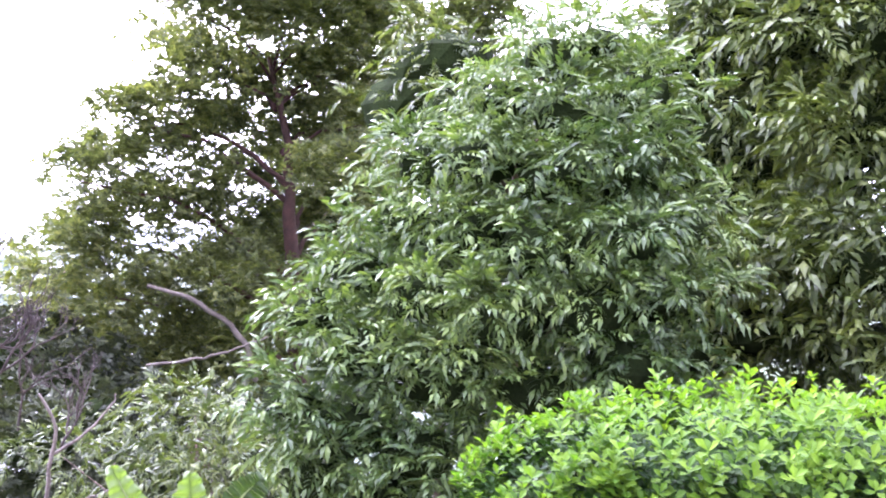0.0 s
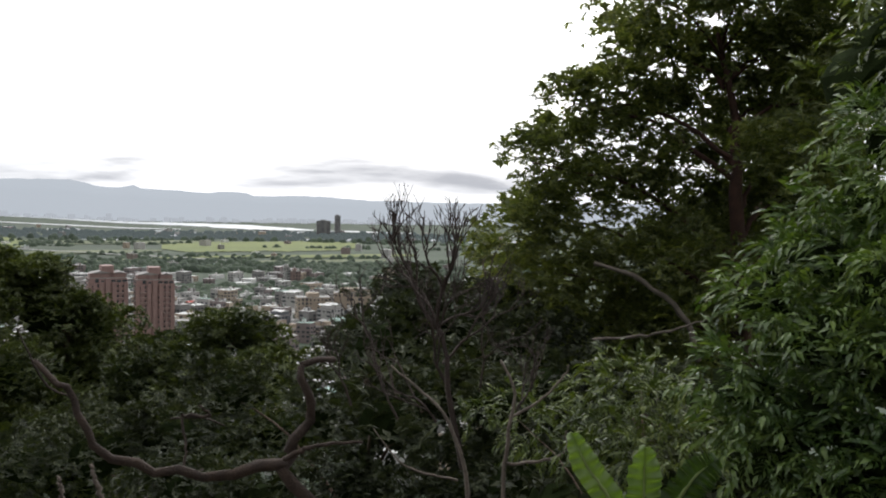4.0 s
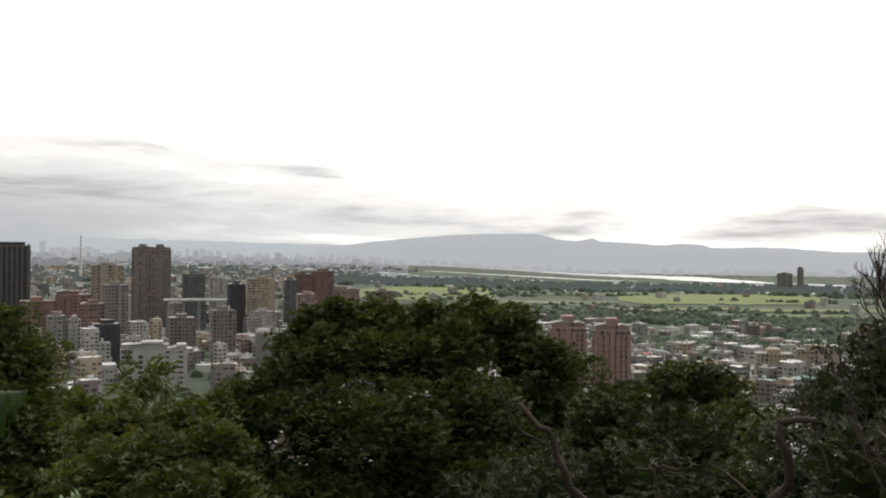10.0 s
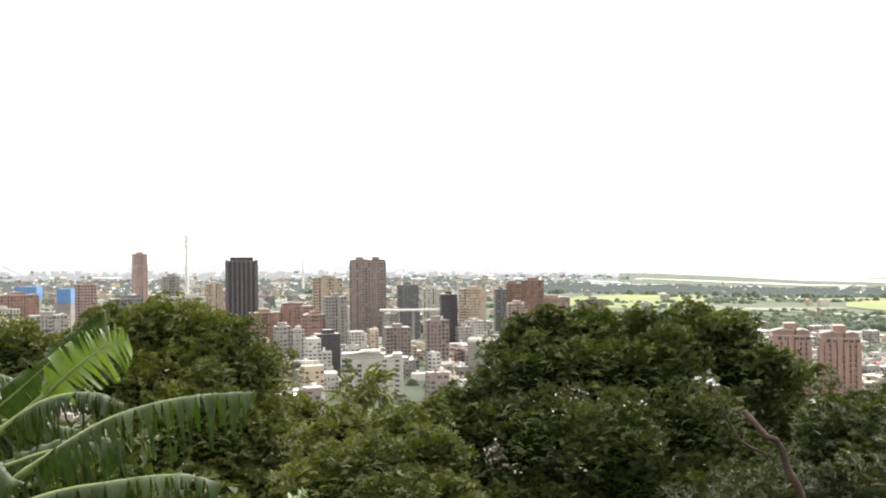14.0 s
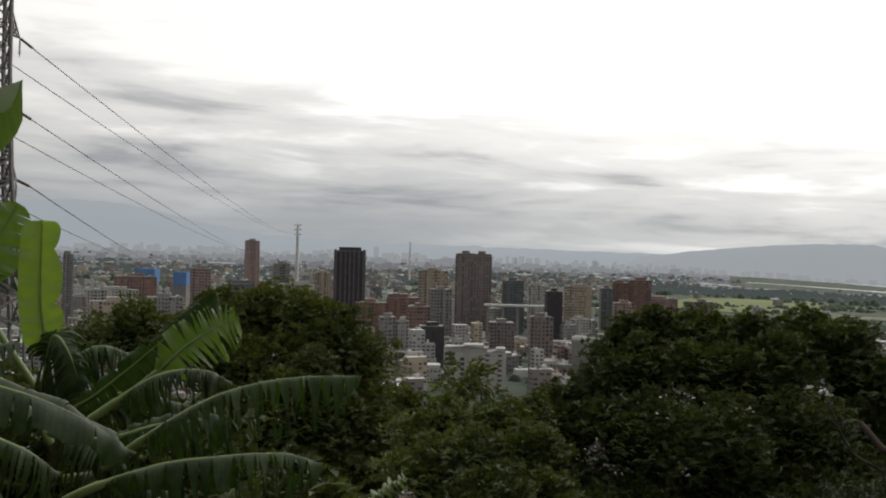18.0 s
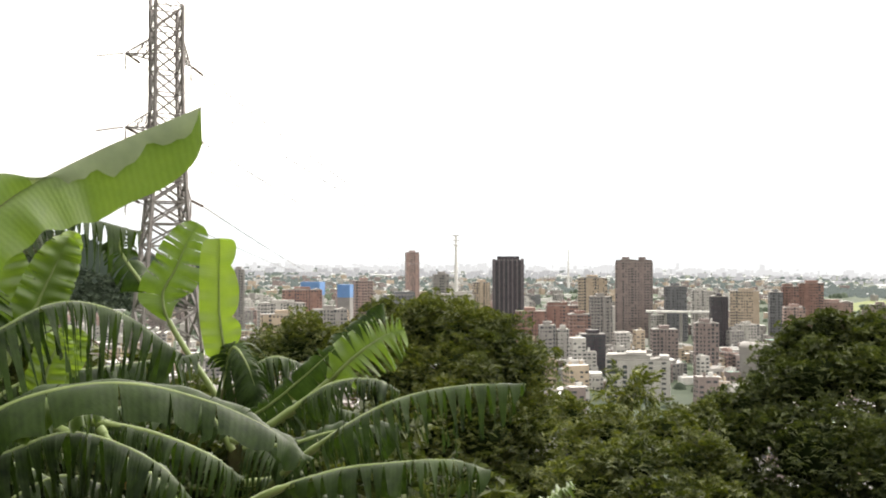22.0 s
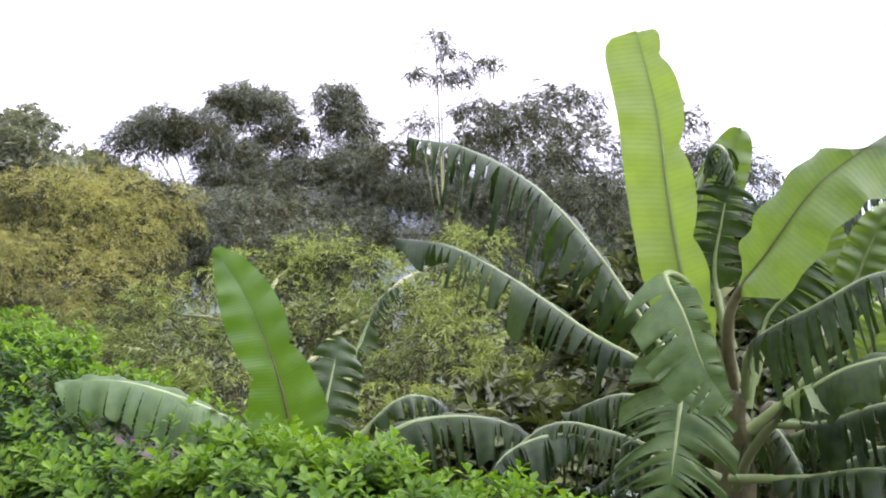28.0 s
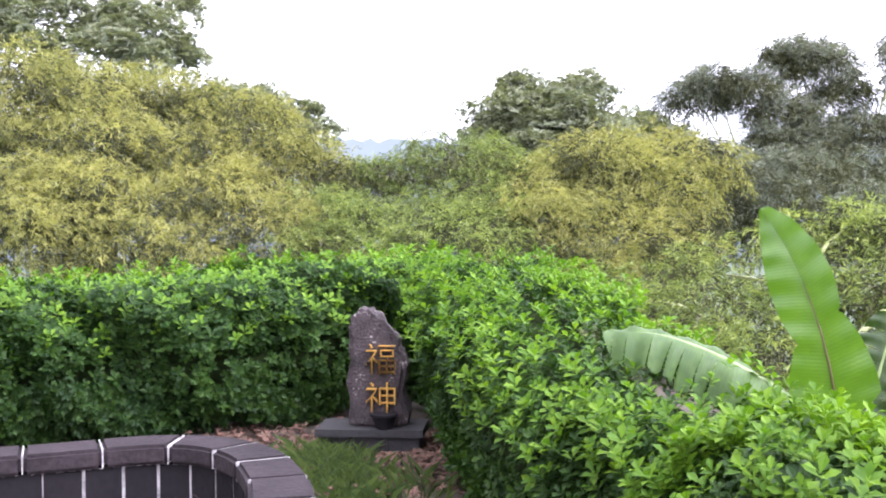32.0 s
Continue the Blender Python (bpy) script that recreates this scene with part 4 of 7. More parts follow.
def landmark_towers():
    # dark ribbed tower
    t = tower("dark_tower", "tall dark ribbed office tower with a stepped crown", 13.07, 1200, 34.5, 30, 0.06, DARK_FACADE, per=10)
    h = 1.6 + 1200 * math.tan(radians(0.06)) - LOW
    for x in (-16, -10.5, -5, 0, 5, 10.5, 16):
        for y in (-15.9, 15.9):
            block(t, "rib", x - 0.8, y - 0.7, 10, x + 0.8, y + 0.7, h + 1.5, RIB)
    for y in (-12, -6, 0, 6, 12):
        for x in (-17.9, 17.9):
            block(t, "rib", x - 0.7, y - 0.8, 10, x + 0.7, y + 0.8, h + 1.5, RIB)
    block(t, "crown", -13, -12, h, 13, 12, h + 4.5, DARK_FACADE)
    # brown twin-topped tower
    tower("brown_tower", "brown twin-topped residential tower block", 6.05, 1300, 46.5, 30, -0.08, W_BROWN, per=12, crown_boxes=((-0.32, -0.12, 7), (0.12, 0.32, 7)))
    # pair of pink towers
    for az, el in ((-17.13, -4.23), (-19.58, -4.33)):
        p = tower("pink_tower", "pink-tiled apartment tower with a stepped top, one of a pair", az, 640, 22.0, 18, el, PINK_TILE, turn=6, per=7, storey=3.1, crown_boxes=((-0.3, 0.3, 3.5), (-0.16, 0.16, 7.5)))
        hh = 1.6 + 640 * math.tan(radians(el)) - LOW
        for x in (-10.2, -3.6, 3.6, 10.2):
            block(p, "bay", x - 1.2, -10.2, 0, x + 1.2, -9.0, hh - 2, PINK_TILE)
        # dark strips on the facade stand in for shaded recesses
        for x in (-6.9, 0.0, 6.9):
            block(p, "recess_shade", x - 0.55, -9.3, 3, x + 0.55, -8.9, hh - 4, GLASS)
        for f in range(1, int(hh / 3.1) - 1):
            for x in (-6.9, 6.9):
                block(p, "balcony", x - 1.9, -10.5, f * 3.1 - 0.2, x + 1.9, -9.1, f * 3.1 + 0.75, W_PINK)
        tagged(p, group="pair of pink towers")
    spec = (
        ("beige_tower", "cream apartment tower block with a stepped crown", 8.35, 1150, 32, 22, -0.95, W_BEIGE),
        ("grey_block", "grey apartment block before the cream tower", 7.9, 1050, 22, 16, -2.0, W_GREY),
        ("glass_block", "banded blue-grey glass office block", 3.8, 1250, 25, 16, -1.4, W_SLATE),
        ("white_block", "white apartment block with dark windows", 2.5, 1350, 21, 14, -1.65, W_WHITE),
        ("black_block", "dark slate-grey office block", 1.49, 1100, 17, 18, -1.95, DARK_FACADE),
        ("beige_tower", "pinkish-beige apartment block with tall piers", 0.14, 1250, 33, 18, -1.65, W_BEIGE),
        ("grey_block", "grey apartment block beside the red ones", -1.46, 1280, 15, 18, -1.7, W_SLATE),
        ("red_block", "faded red apartment tower at the city edge", -2.2, 1300, 19, 18, -1.38, PALE_RED),
        ("red_block", "faded red apartment tower at the city edge", -3.24, 1310, 28, 20, -1.2, PALE_RED),
        ("red_block", "low reddish apartment block below the red towers", -2.4, 1150, 22, 16, -2.5, W_PINK),
        ("long_block", "long pinkish apartment block at the city edge", -4.37, 1350, 46, 16, -2.2, W_PINK),
        ("long_block", "grey-brown flat-roofed apartment block", -6.67, 1360, 30, 16, -2.3, W_BROWN),
        ("slab_block", "narrow brown slab block", 2.17, 850, 19, 12, -3.42, W_BROWN),
        ("brown_block", "dark brown low city block", 4.41, 950, 23, 18, -3.78, W_BROWN),
        ("brown_block", "stepped reddish-brown apartment block", 11.82, 1000, 30, 18, -2.82, PALE_RED),
        ("brown_block", "stepped reddish-brown apartment block", 10.04, 1010, 31, 18, -2.5, PALE_RED),
        ("brown_block", "reddish-brown apartment block of lower height", 9.1, 960, 20, 16, -3.0, PALE_RED),
        ("white_block", "narrow pale apartment block with dark windows", 10.88, 880, 14, 12, -3.62, W_GREY),
        ("white_block", "narrow white apartment block", 10.02, 880, 10, 10, -3.83, W_WHITE),
        ("brown_block", "low orange-brown block with a flat roof", 12.62, 820, 16, 14, -4.28, PALE_RED),
        ("black_block", "black glazed office block", 8.39, 860, 21, 14, -4.08, DARK_FACADE),
        ("white_tower", "small white tower at the fields' edge", -9.56, 1450, 13, 12, -2.5, W_WHITE),
        # a dark tower given grey walls, lightened for haze
        ("far_tower", "lone dark tower by the river", -29.62, 2900, 15, 15, -0.75, W_GREY),
        ("far_tower", "group of grey towers by the river", -28.83, 2950, 40, 15, -1.05, W_GREY),
        ("white_tower", "white tower beside a brown block", -26.8, 1250, 7, 10, -3.7, W_WHITE),
        ("brown_block", "brown block beside a white tower", -27.25, 1255, 13, 12, -3.9, W_PINK),
        ("stepped_block", "beige stepped apartment complex", -28.3, 800, 27, 16, -5.35, W_BEIGE),
        ("stepped_block", "beige stepped apartment complex", -30.55, 810, 31, 16, -5.07, W_BEIGE),
        ("long_block", "pale apartment block beside the pink towers", -15.4, 900, 28, 14, -4.4, W_WHITE),
        ("grey_block", "grey balconied apartment block below the pink towers", -21.95, 690, 28, 14, -6.62, W_GREY),
        ("long_block", "long low white building among trees", -21.4, 1080, 24, 12, -4.9, W_WHITE),
        ("pink_tower", "reddish tower far in the city", 18.53, 1700, 22, 20, 0.5, W_PINK),
        ("grey_block", "wide dark grey office block", 19.25, 1000, 29, 20, -1.9, W_SLATE),
        ("brown_block", "low block with an orange-brown flat roof", 17.63, 900, 27, 16, -2.7, PALE_RED),
        ("white_block", "wide white apartment block", 16.02, 1000, 35, 18, -1.9, W_WHITE),
        ("grey_block", "slender grey apartment tower", 16.9, 1250, 18, 16, -0.75, W_GREY),
        ("brown_block", "reddish row of apartment houses", 24.74, 1100, 42, 18, -1.6, PALE_RED),
        ("brown_block", "brown apartment tower in the city", 21.3, 1150, 20, 18, -1.1, W_PINK),
        ("long_block", "long cream low city block", 25.69, 850, 40, 16, -2.95, W_BEIGE),
        ("long_block", "long pale low city block", 25.9, 1000, 46, 16, -2.35, W_WHITE),
        ("grey_block", "grey apartment block in the city", 23.2, 900, 30, 16, -2.7, W_GREY),
        ("grey_block", "narrow grey apartment tower", 28.18, 1300, 10.5, 14, -0.45, W_GREY),
        ("beige_tower", "beige apartment tower in the city", 14.6, 1350, 22, 16, -1.2, W_BEIGE),
    )
    for name, label, az, d, w, dd, el, wall in spec:
        tower(name, label, az, d, w, dd, el, wall, turn=8 if w < 30 else 3, per=max(4, int(w / 2.9)), crown_boxes=((-0.2, 0.15, 3.5),))
    rng = np.random.default_rng(21)
    for i in range(110):                       # more mid-rise blocks across the city
        az, d = rng.uniform(0, 38), rng.uniform(860, 2100)
        el = -math.degrees(math.atan((95 - rng.uniform(14, 34)) / d))
        k = int(rng.integers(6))
        tower("city_block", ("grey", "beige", "brown", "white", "pinkish", "slate-grey")[k] + " mid-rise city apartment block", az, d, rng.uniform(11, 26), 16, el, WALLS[k], turn=28, per=6, crown_boxes=((-0.25, 0.1, 3),))
    # near white building with stepped wings
    rng = np.random.default_rng(3)
    b = house("white_school", "large white stepped building with small dark windows", polar(5.86, 720, LOW), 6, 44, 20, 8, W_WHITE, R_CONC, rng, storey=3.5, per=5, extras=False)
    for x0, x1, z in ((-8, 6, 4.6), (-21, -14, 3.0), (15, 21.5, 2.4), (-13, -8.5, 2.0)):
        block(b, "roof_house", x0, -8, 28, x1, 8, 28.6 + z, W_WHITE)
    # vault-roofed hall
    hall = empty("vaulted_hall", polar(-0.6, 800, LOW), "grey hall with a pale rounded vault roof", "hall")
    hall.rotation_euler[2] = radians(70)
    block(hall, "wall", -8, -12, -4, 8, 12, 31, W_GREY)
    bm = bmesh.new()
    bmesh.ops.create_cone(bm, cap_ends=True, segments=24, radius1=8.2, radius2=8.2, depth=25, matrix=Matrix.Translation((0, 0, 31)) @ Matrix.Diagonal((1, 1, 0.5, 1)) @ Matrix.Rotation(radians(90), 4, "X"))
    part("vault_roof", bm, R_CONC, hall)
    # red-roofed house under the pink towers
    r = house("red_roof_house", "white house with a bright red roof", polar(-18.7, 600, LOW), 0, 10, 9, 4, W_WHITE, R_RED, rng, per=3, extras=False)
    for az, d, w, h in ((24.13, 1330, 26, 70), (22.27, 1345, 17, 66)):
        root = empty("scaffolded_block", polar(az, d, LOW), "grey block with blue scaffold sheets round its top floors", "building")
        block(root, "wall", -w / 2, -8, -2, w / 2, 8, h - 17, W_GREY)
        block(root, "sheeting", -w / 2 - 0.5, -8.5, h - 17, w / 2 + 0.5, 8.5, h, R_BLUE)
    # white viaduct
    v = empty("viaduct", polar(3.5, 1150, LOW), "long white elevated viaduct", "viaduct")
    block(v, "deck", -38, -5, 39, 38, 5, 41.2, R_PALE)
    for x in (-34, -17, 0, 17, 34):
        block(v, "pier", x - 1.5, -2, -3, x + 1.5, 2, 39, R_CONC)
    # white steel masts
    for az, d, el0, el1, arms in ((16.03, 1300, -1.2, 1.5, 1), (9.68, 2600, -0.8, 0.66, 0)):
        z1 = 1.6 + d * math.tan(radians(el1))
        mast = empty("white_mast", polar(az, d, LOW), "white tapering steel mast above the roofs", "mast", "white masts")
        bm = bmesh.new()
        bmesh.ops.create_cone(bm, cap_ends=True, segments=10, radius1=3.4, radius2=1.5, depth=z1 - LOW, matrix=Matrix.Translation((0, 0, (z1 - LOW) / 2)))
        part("pole", bm, R_PALE, mast)
        if arms:
            for k in range(3):
                bm = bmesh.new()
                bar_bm(bm, (-5, 0, z1 - LOW - 1 - 6 * k), (5, 0, z1 - LOW - 1 - 6 * k), 0.9)
                part("cross_arm", bm, R_CONC, mast)


landmark_towers()

# ---------------------------------------------------------------- pylon and wires
STEEL = shader("galvanised_steel", (0.22, 0.20, 0.20), (0.13, 0.115, 0.115), 0.6, metal=0.2, scale=2.0)
PORCELAIN = shader("insulator", (0.16, 0.11, 0.09), (0.10, 0.07, 0.06), 0.3, scale=5)
WIRE = shader("wire", (0.16, 0.16, 0.17), (0.12, 0.12, 0.13), 0.5, metal=0.6)


def pylon():
    """A square lattice tower with three levels of arms, its top cut off on a slant."""
    base = Vector((-55.97, 89.17, -6.41))
    levels = [v[2] - base.z for v in ((-55.82, 89.17, 7.89), (-55.75, 89.16, 14.77), (-55.68, 89.16, 22.08))]
    tops = [v[2] - base.z for v in ((-55.61, 89.16, 29.30), (-55.63, 89.16, 27.65))]
    root = empty("pylon", base, "grey steel lattice power pylon on the slope", "pylon")
    away = Vector((base.x, base.y, 0)).normalized()
    right = Vector((away.y, -away.x, 0))
    turn = math.atan2(right.y, right.x) + radians(12)
    ax, ay = Vector((math.cos(turn), math.sin(turn), 0)), Vector((-math.sin(turn), math.cos(turn), 0))

    def half(z):
        return max(1.36, 2.9 - 1.25 * z / levels[0]) if z < levels[0] else max(1.34, 1.65 - 0.03 * (z - levels[0]))

    def node(k, z):
        sx, sy = ((-1, -1), (1, -1), (1, 1), (-1, 1))[k % 4]
        return ax * (sx * half(max(z, 0))) + ay * (sy * half(max(z, 0))) + Vector((0, 0, z))
    zs = [-6.0]
    z = 0.0
    while z < tops[1] + 0.3:
        zs.append(z)
        z += 3.2 if z < levels[0] - 6 else 2.18
    for k in range(4):
        leg = [zs[0]] + zs[1:] + ([tops[0]] if k in (0, 3) else [])
        v, t = tube([node(k, a) for a in leg], [0.22 if a < levels[1] else 0.19 for a in leg], 4)
        leg_ob = put("leg", tri_mesh("leg", v, t, STEEL, False), root)
        for a in zs[2:]:
            bm = bmesh.new()
            bmesh.ops.create_cube(bm, size=1, matrix=Matrix.Translation(node(k, a)) @ Matrix.Rotation(turn + radians(45 + 90 * k), 4, "Z") @ Matrix.Diagonal((0.1, 0.46, 0.5, 1)))
            part("gusset_plate", bm, STEEL, leg_ob)
    for a, b in zip(zs[1:], zs[2:]):
        thick = 0.2 if a < levels[0] + 2 else 0.16
        for k in range(4):
            bm = bmesh.new()
            bar_bm(bm, node(k, a), node(k + 1, b), thick)
            bar_bm(bm, node(k + 1, a), node(k, b), thick)
            bar_bm(bm, node(k, b), node(k + 1, b), thick * 0.8)
            part("brace", bm, STEEL, root)
    bm = bmesh.new()
    bar_bm(bm, node(0, tops[0]), node(1, zs[-1]), 0.12)
    bar_bm(bm, node(3, tops[0]), node(2, zs[-1]), 0.12)
    part("top_beam", bm, STEEL, root)

    def string(p, way, arm, count=13):
        """A string of porcelain discs from p along way."""
        rot = way.to_track_quat("Z", "Y").to_matrix().to_4x4()
        bm = bmesh.new()
        bar_bm(bm, p, p + way * (0.2 * count + 0.5), 0.06)
        for k in range(count):
            bmesh.ops.create_cone(bm, cap_ends=True, segments=8, radius1=0.15, radius2=0.05, depth=0.1, matrix=Matrix.Translation(p + way * (0.35 + 0.2 * k)) @ rot)
        part("insulator", bm, PORCELAIN, arm)
        return base + p + way * (0.2 * count + 0.5)
    ends = []
    for za in levels:
        for s, tip in ((-1, -3.9 * right - 1.0 * away), (1, 2.5 * right + 4.4 * away)):
            tip = tip + Vector((0, 0, za + 0.15))
            bm = bmesh.new()
            for k in ((0, 3) if s < 0 else (1, 2)):
                lo, hi = node(k, za), node(k, za + 2.0)
                bar_bm(bm, lo, tip, 0.2 if za < levels[1] else 0.14)
                bar_bm(bm, hi, tip, 0.1)
                for w in (0.3, 0.6):
                    bar_bm(bm, lo.lerp(tip, w), hi.lerp(tip, w), 0.07)
                    bar_bm(bm, lo.lerp(tip, w), hi.lerp(tip, max(0.0, w - 0.3)), 0.07)
            kk = (0, 3) if s < 0 else (1, 2)
            for w in (0.3, 0.6):
                bar_bm(bm, node(kk[0], za).lerp(tip, w), node(kk[1], za).lerp(tip, w), 0.08)
            arm = part("cross_arm", bm, STEEL, root)
            if s < 0:
                string(tip, (-right * 1.0 - away * 0.2 + Vector((0, 0, -0.2))).normalized(), arm)
            string(tip, Vector((0, 0, -1)), arm, 7)
            ends.append(string(tip, (right * 0.85 + away * 1.6 + Vector((0, 0, -0.3))).normalized(), arm))
    goals = [polar(a, 1300, 1.6 + 1300 * math.tan(radians(e))) for a, e in ((22.5, -0.5), (17.6, 0.15), (16.03, 1.2))]
    for i, e in enumerate(ends[:6]):
        for far, drop in ((goals[i // 2] + Vector((3.0 * (i % 2), 0, -2.0 * (i % 2))), 9.0),):
            cu = bpy.data.curves.new("power_line", "CURVE")
            cu.dimensions, cu.bevel_depth = "3D", 0.065 if i < 2 else 0.055
            sp = cu.splines.new("POLY")
            n = 40
            sp.points.add(n - 1)
            for k in range(n):
                u = (k / (n - 1)) ** 1.6
                p = e.lerp(far, u)
                p.z -= drop * 4 * u * (1 - u)
                sp.points[k].co = (*p, 1)
            cu.materials.append(WIRE)
            tagged(new("power_line", cu), "thin sagging power line from the pylon", "power line", "power lines")


pylon()


# ---------------------------------------------------------------- trees on the slope
def on_ground(p, lift=0.0):
    return (p[0], p[1], ground_height(p[0], p[1]) + lift)


def clump(p, r):
    return (*p, r)


def slope_trees():
    big = [clump((4.18, 33.98, -2.15), 1.9), clump((1.92, 34.17, -2.20), 1.7), clump((6.02, 33.70, -2.28), 1.8), clump((0.38, 33.72, -3.11), 1.5), clump((3.53, 35.05, -1.30), 1.4),
           clump((5.45, 34.80, -1.26), 1.3), clump((1.58, 35.19, -1.54), 1.3), clump((-0.38, 33.23, -3.97), 1.5), clump((1.80, 32.18, -4.12), 2.0), clump((4.29, 31.95, -4.05), 2.1),
           clump((-0.75, 32.22, -5.41), 1.7), clump((1.77, 31.68, -5.81), 2.0), clump((4.57, 31.40, -5.70), 2.0), clump((6.62, 32.05, -3.69), 1.7), clump((6.27, 31.11, -5.61), 1.8),
           clump((2.52, 32.14, -7.34), 2.2), clump((5.35, 31.80, -7.38), 2.2), clump((-0.03, 32.23, -7.21), 2.0), clump((3.91, 35.00, -0.61), 0.9), clump((2.37, 35.14, -0.74), 0.9)]
    tree("round_tree", "large dense round-crowned dark green tree", on_ground((3.82, 34.03, -6.71)), Vector((3.82, 34.03, -6.71)), big, BARK, ROUND, "tuft", 0.21, 78, 41, 0.4, 0.62, droop=0.25)
    vine = [clump((7.89, 35.35, -1.28), 1.2), clump((7.32, 35.47, -0.70), 0.8), clump((8.82, 35.13, -2.23), 1.3), clump((8.54, 35.20, -1.46), 1.0), clump((10.57, 35.70, -3.28), 1.3), clump((10.19, 35.80, -2.49), 0.9),
            clump((11.12, 35.53, -4.64), 1.2), clump((9.39, 35.00, -4.56), 1.5), clump((9.84, 33.84, -6.04), 1.6), clump((7.84, 33.33, -5.75), 1.6), clump((11.35, 34.41, -6.17), 1.3), clump((9.50, 33.95, -7.78), 1.8)]
    tree("vine_tree", "dark green tree hung with brown vines", on_ground((9.41, 35.00, -6.90)), Vector((9.41, 35.00, -7.29)), [(x, y, z, r * 1.22) for x, y, z, r in vine], BARK, ROUND, "tuft", 0.22, 74, 43, 0.35, droop=0.35)
    left = [clump((-12.92, 42.32, -1.76), 2.0), clump((-10.73, 42.93, -2.10), 1.7), clump((-15.16, 42.64, -1.96), 1.8), clump((-9.40, 42.21, -3.25), 1.7), clump((-11.33, 40.70, -3.24), 2.0), clump((-13.79, 39.94, -3.53), 2.0),
            clump((-8.58, 40.35, -5.07), 1.7), clump((-10.44, 38.87, -5.20), 2.1), clump((-12.82, 38.17, -5.43), 2.1), clump((-17.19, 42.94, -2.90), 1.7), clump((-8.00, 39.44, -7.13), 1.8), clump((-10.25, 37.90, -7.56), 2.2), clump((-13.10, 37.02, -7.26), 2.2),
            clump((-19.72, 42.99, -2.28), 1.6), clump((-22.38, 45.05, -3.05), 1.5)]
    tree("round_tree", "broad round-crowned green tree beyond the bananas", on_ground((-11.87, 40.56, -8.19)), Vector((-11.86, 40.56, -7.73)), [(x, y, z, r * 1.18) for x, y, z, r in left], BARK, SCRUB, "tuft", 0.24, 66, 45, 0.4, 0.6)
    mid = [clump((-3.35, 27.02, -2.98), 0.9), clump((-2.23, 28.14, -3.10), 0.9), clump((-1.54, 30.19, -3.12), 0.8), clump((-4.25, 26.90, -3.31), 0.9), clump((-2.71, 25.09, -3.42), 1.0), clump((-1.50, 26.18, -3.51), 1.0),
           clump((-3.55, 23.97, -3.84), 1.1), clump((-2.08, 24.14, -4.17), 1.2), clump((-0.89, 25.22, -4.44), 1.0), clump((-4.85, 28.83, -2.86), 0.7)]
    tree("scrub_tree", "light green scrubby tree below the terrace", on_ground((-2.69, 26.10, -4.78)), Vector((-2.69, 26.09, -5.07)), mid, BARK, SCRUB, "tuft", 0.19, 90, 47, 0.18)
    fern = [clump((-3.33, 29.05, -1.95), 0.45), clump((-2.94, 29.09, -2.44), 0.5), clump((-3.66, 29.00, -2.43), 0.45)]
    tree("feathery_tree", "feathery light green sapling top", on_ground((-3.27, 29.06, -2.92)), Vector((-3.27, 29.06, -2.92)), fern, BARK, SCRUB, "pinnate", 0.55, 24, 49, 0.08, core=0)
    right = [clump((11.04, 30.18, -3.41), 1.3), clump((12.12, 28.68, -2.69), 1.3), clump((12.89, 28.33, -2.33), 0.9), clump((13.35, 28.11, -2.82), 1.0), clump((10.76, 27.08, -3.89), 1.5), clump((12.35, 26.38, -3.66), 1.5), clump((9.89, 28.48, -4.78), 1.4),
             clump((10.71, 24.94, -4.68), 1.5), clump((11.84, 23.31, -4.37), 1.4), clump((13.50, 26.93, -3.33), 1.0), clump((9.68, 26.44, -5.59), 1.6), clump((10.87, 28.13, -2.99), 1.1), clump((9.85, 28.50, -3.62), 1.0)]
    tree("scrub_tree", "dark spreading tree with feathery top", on_ground((11.76, 27.77, -5.72)), Vector((11.76, 27.77, -5.72)), right, BARK, ROUND, "tuft", 0.22, 70, 51, 0.3)
    gully = [clump((12.60, 20.62, -2.11), 1.3), clump((13.26, 18.98, -1.95), 1.2), clump((11.03, 19.22, -3.04), 1.3), clump((11.19, 16.77, -2.85), 1.3), clump((12.79, 16.85, -2.34), 1.2), clump((11.40, 14.13, -2.80), 1.2), clump((9.93, 16.40, -3.71), 1.2),
             clump((10.32, 13.71, -3.34), 1.2), clump((9.67, 22.14, -2.87), 1.2), clump((7.80, 20.74, -3.44), 1.2), clump((6.50, 21.17, -3.62), 1.3), clump((7.84, 16.40, -3.78), 1.2), clump((5.71, 23.47, -4.26), 1.3), clump((10.04, 11.35, -2.56), 1.1), clump((7.04, 17.83, -3.82), 1.1), clump((11.36, 16.68, -0.58), 1.2), clump((9.80, 15.32, -0.90), 1.1), clump((11.58, 15.30, -0.72), 1.2), clump((11.07, 13.16, -0.87), 1.0), clump((8.81, 12.37, -1.15), 1.0), clump((8.92, 11.04, -1.17), 0.9), clump((10.15, 11.30, -1.09), 0.9), clump((7.67, 11.94, -1.36), 0.9)]
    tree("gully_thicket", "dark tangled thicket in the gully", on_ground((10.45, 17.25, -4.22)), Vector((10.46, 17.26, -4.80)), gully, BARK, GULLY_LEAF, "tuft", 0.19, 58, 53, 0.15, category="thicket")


slope_trees()


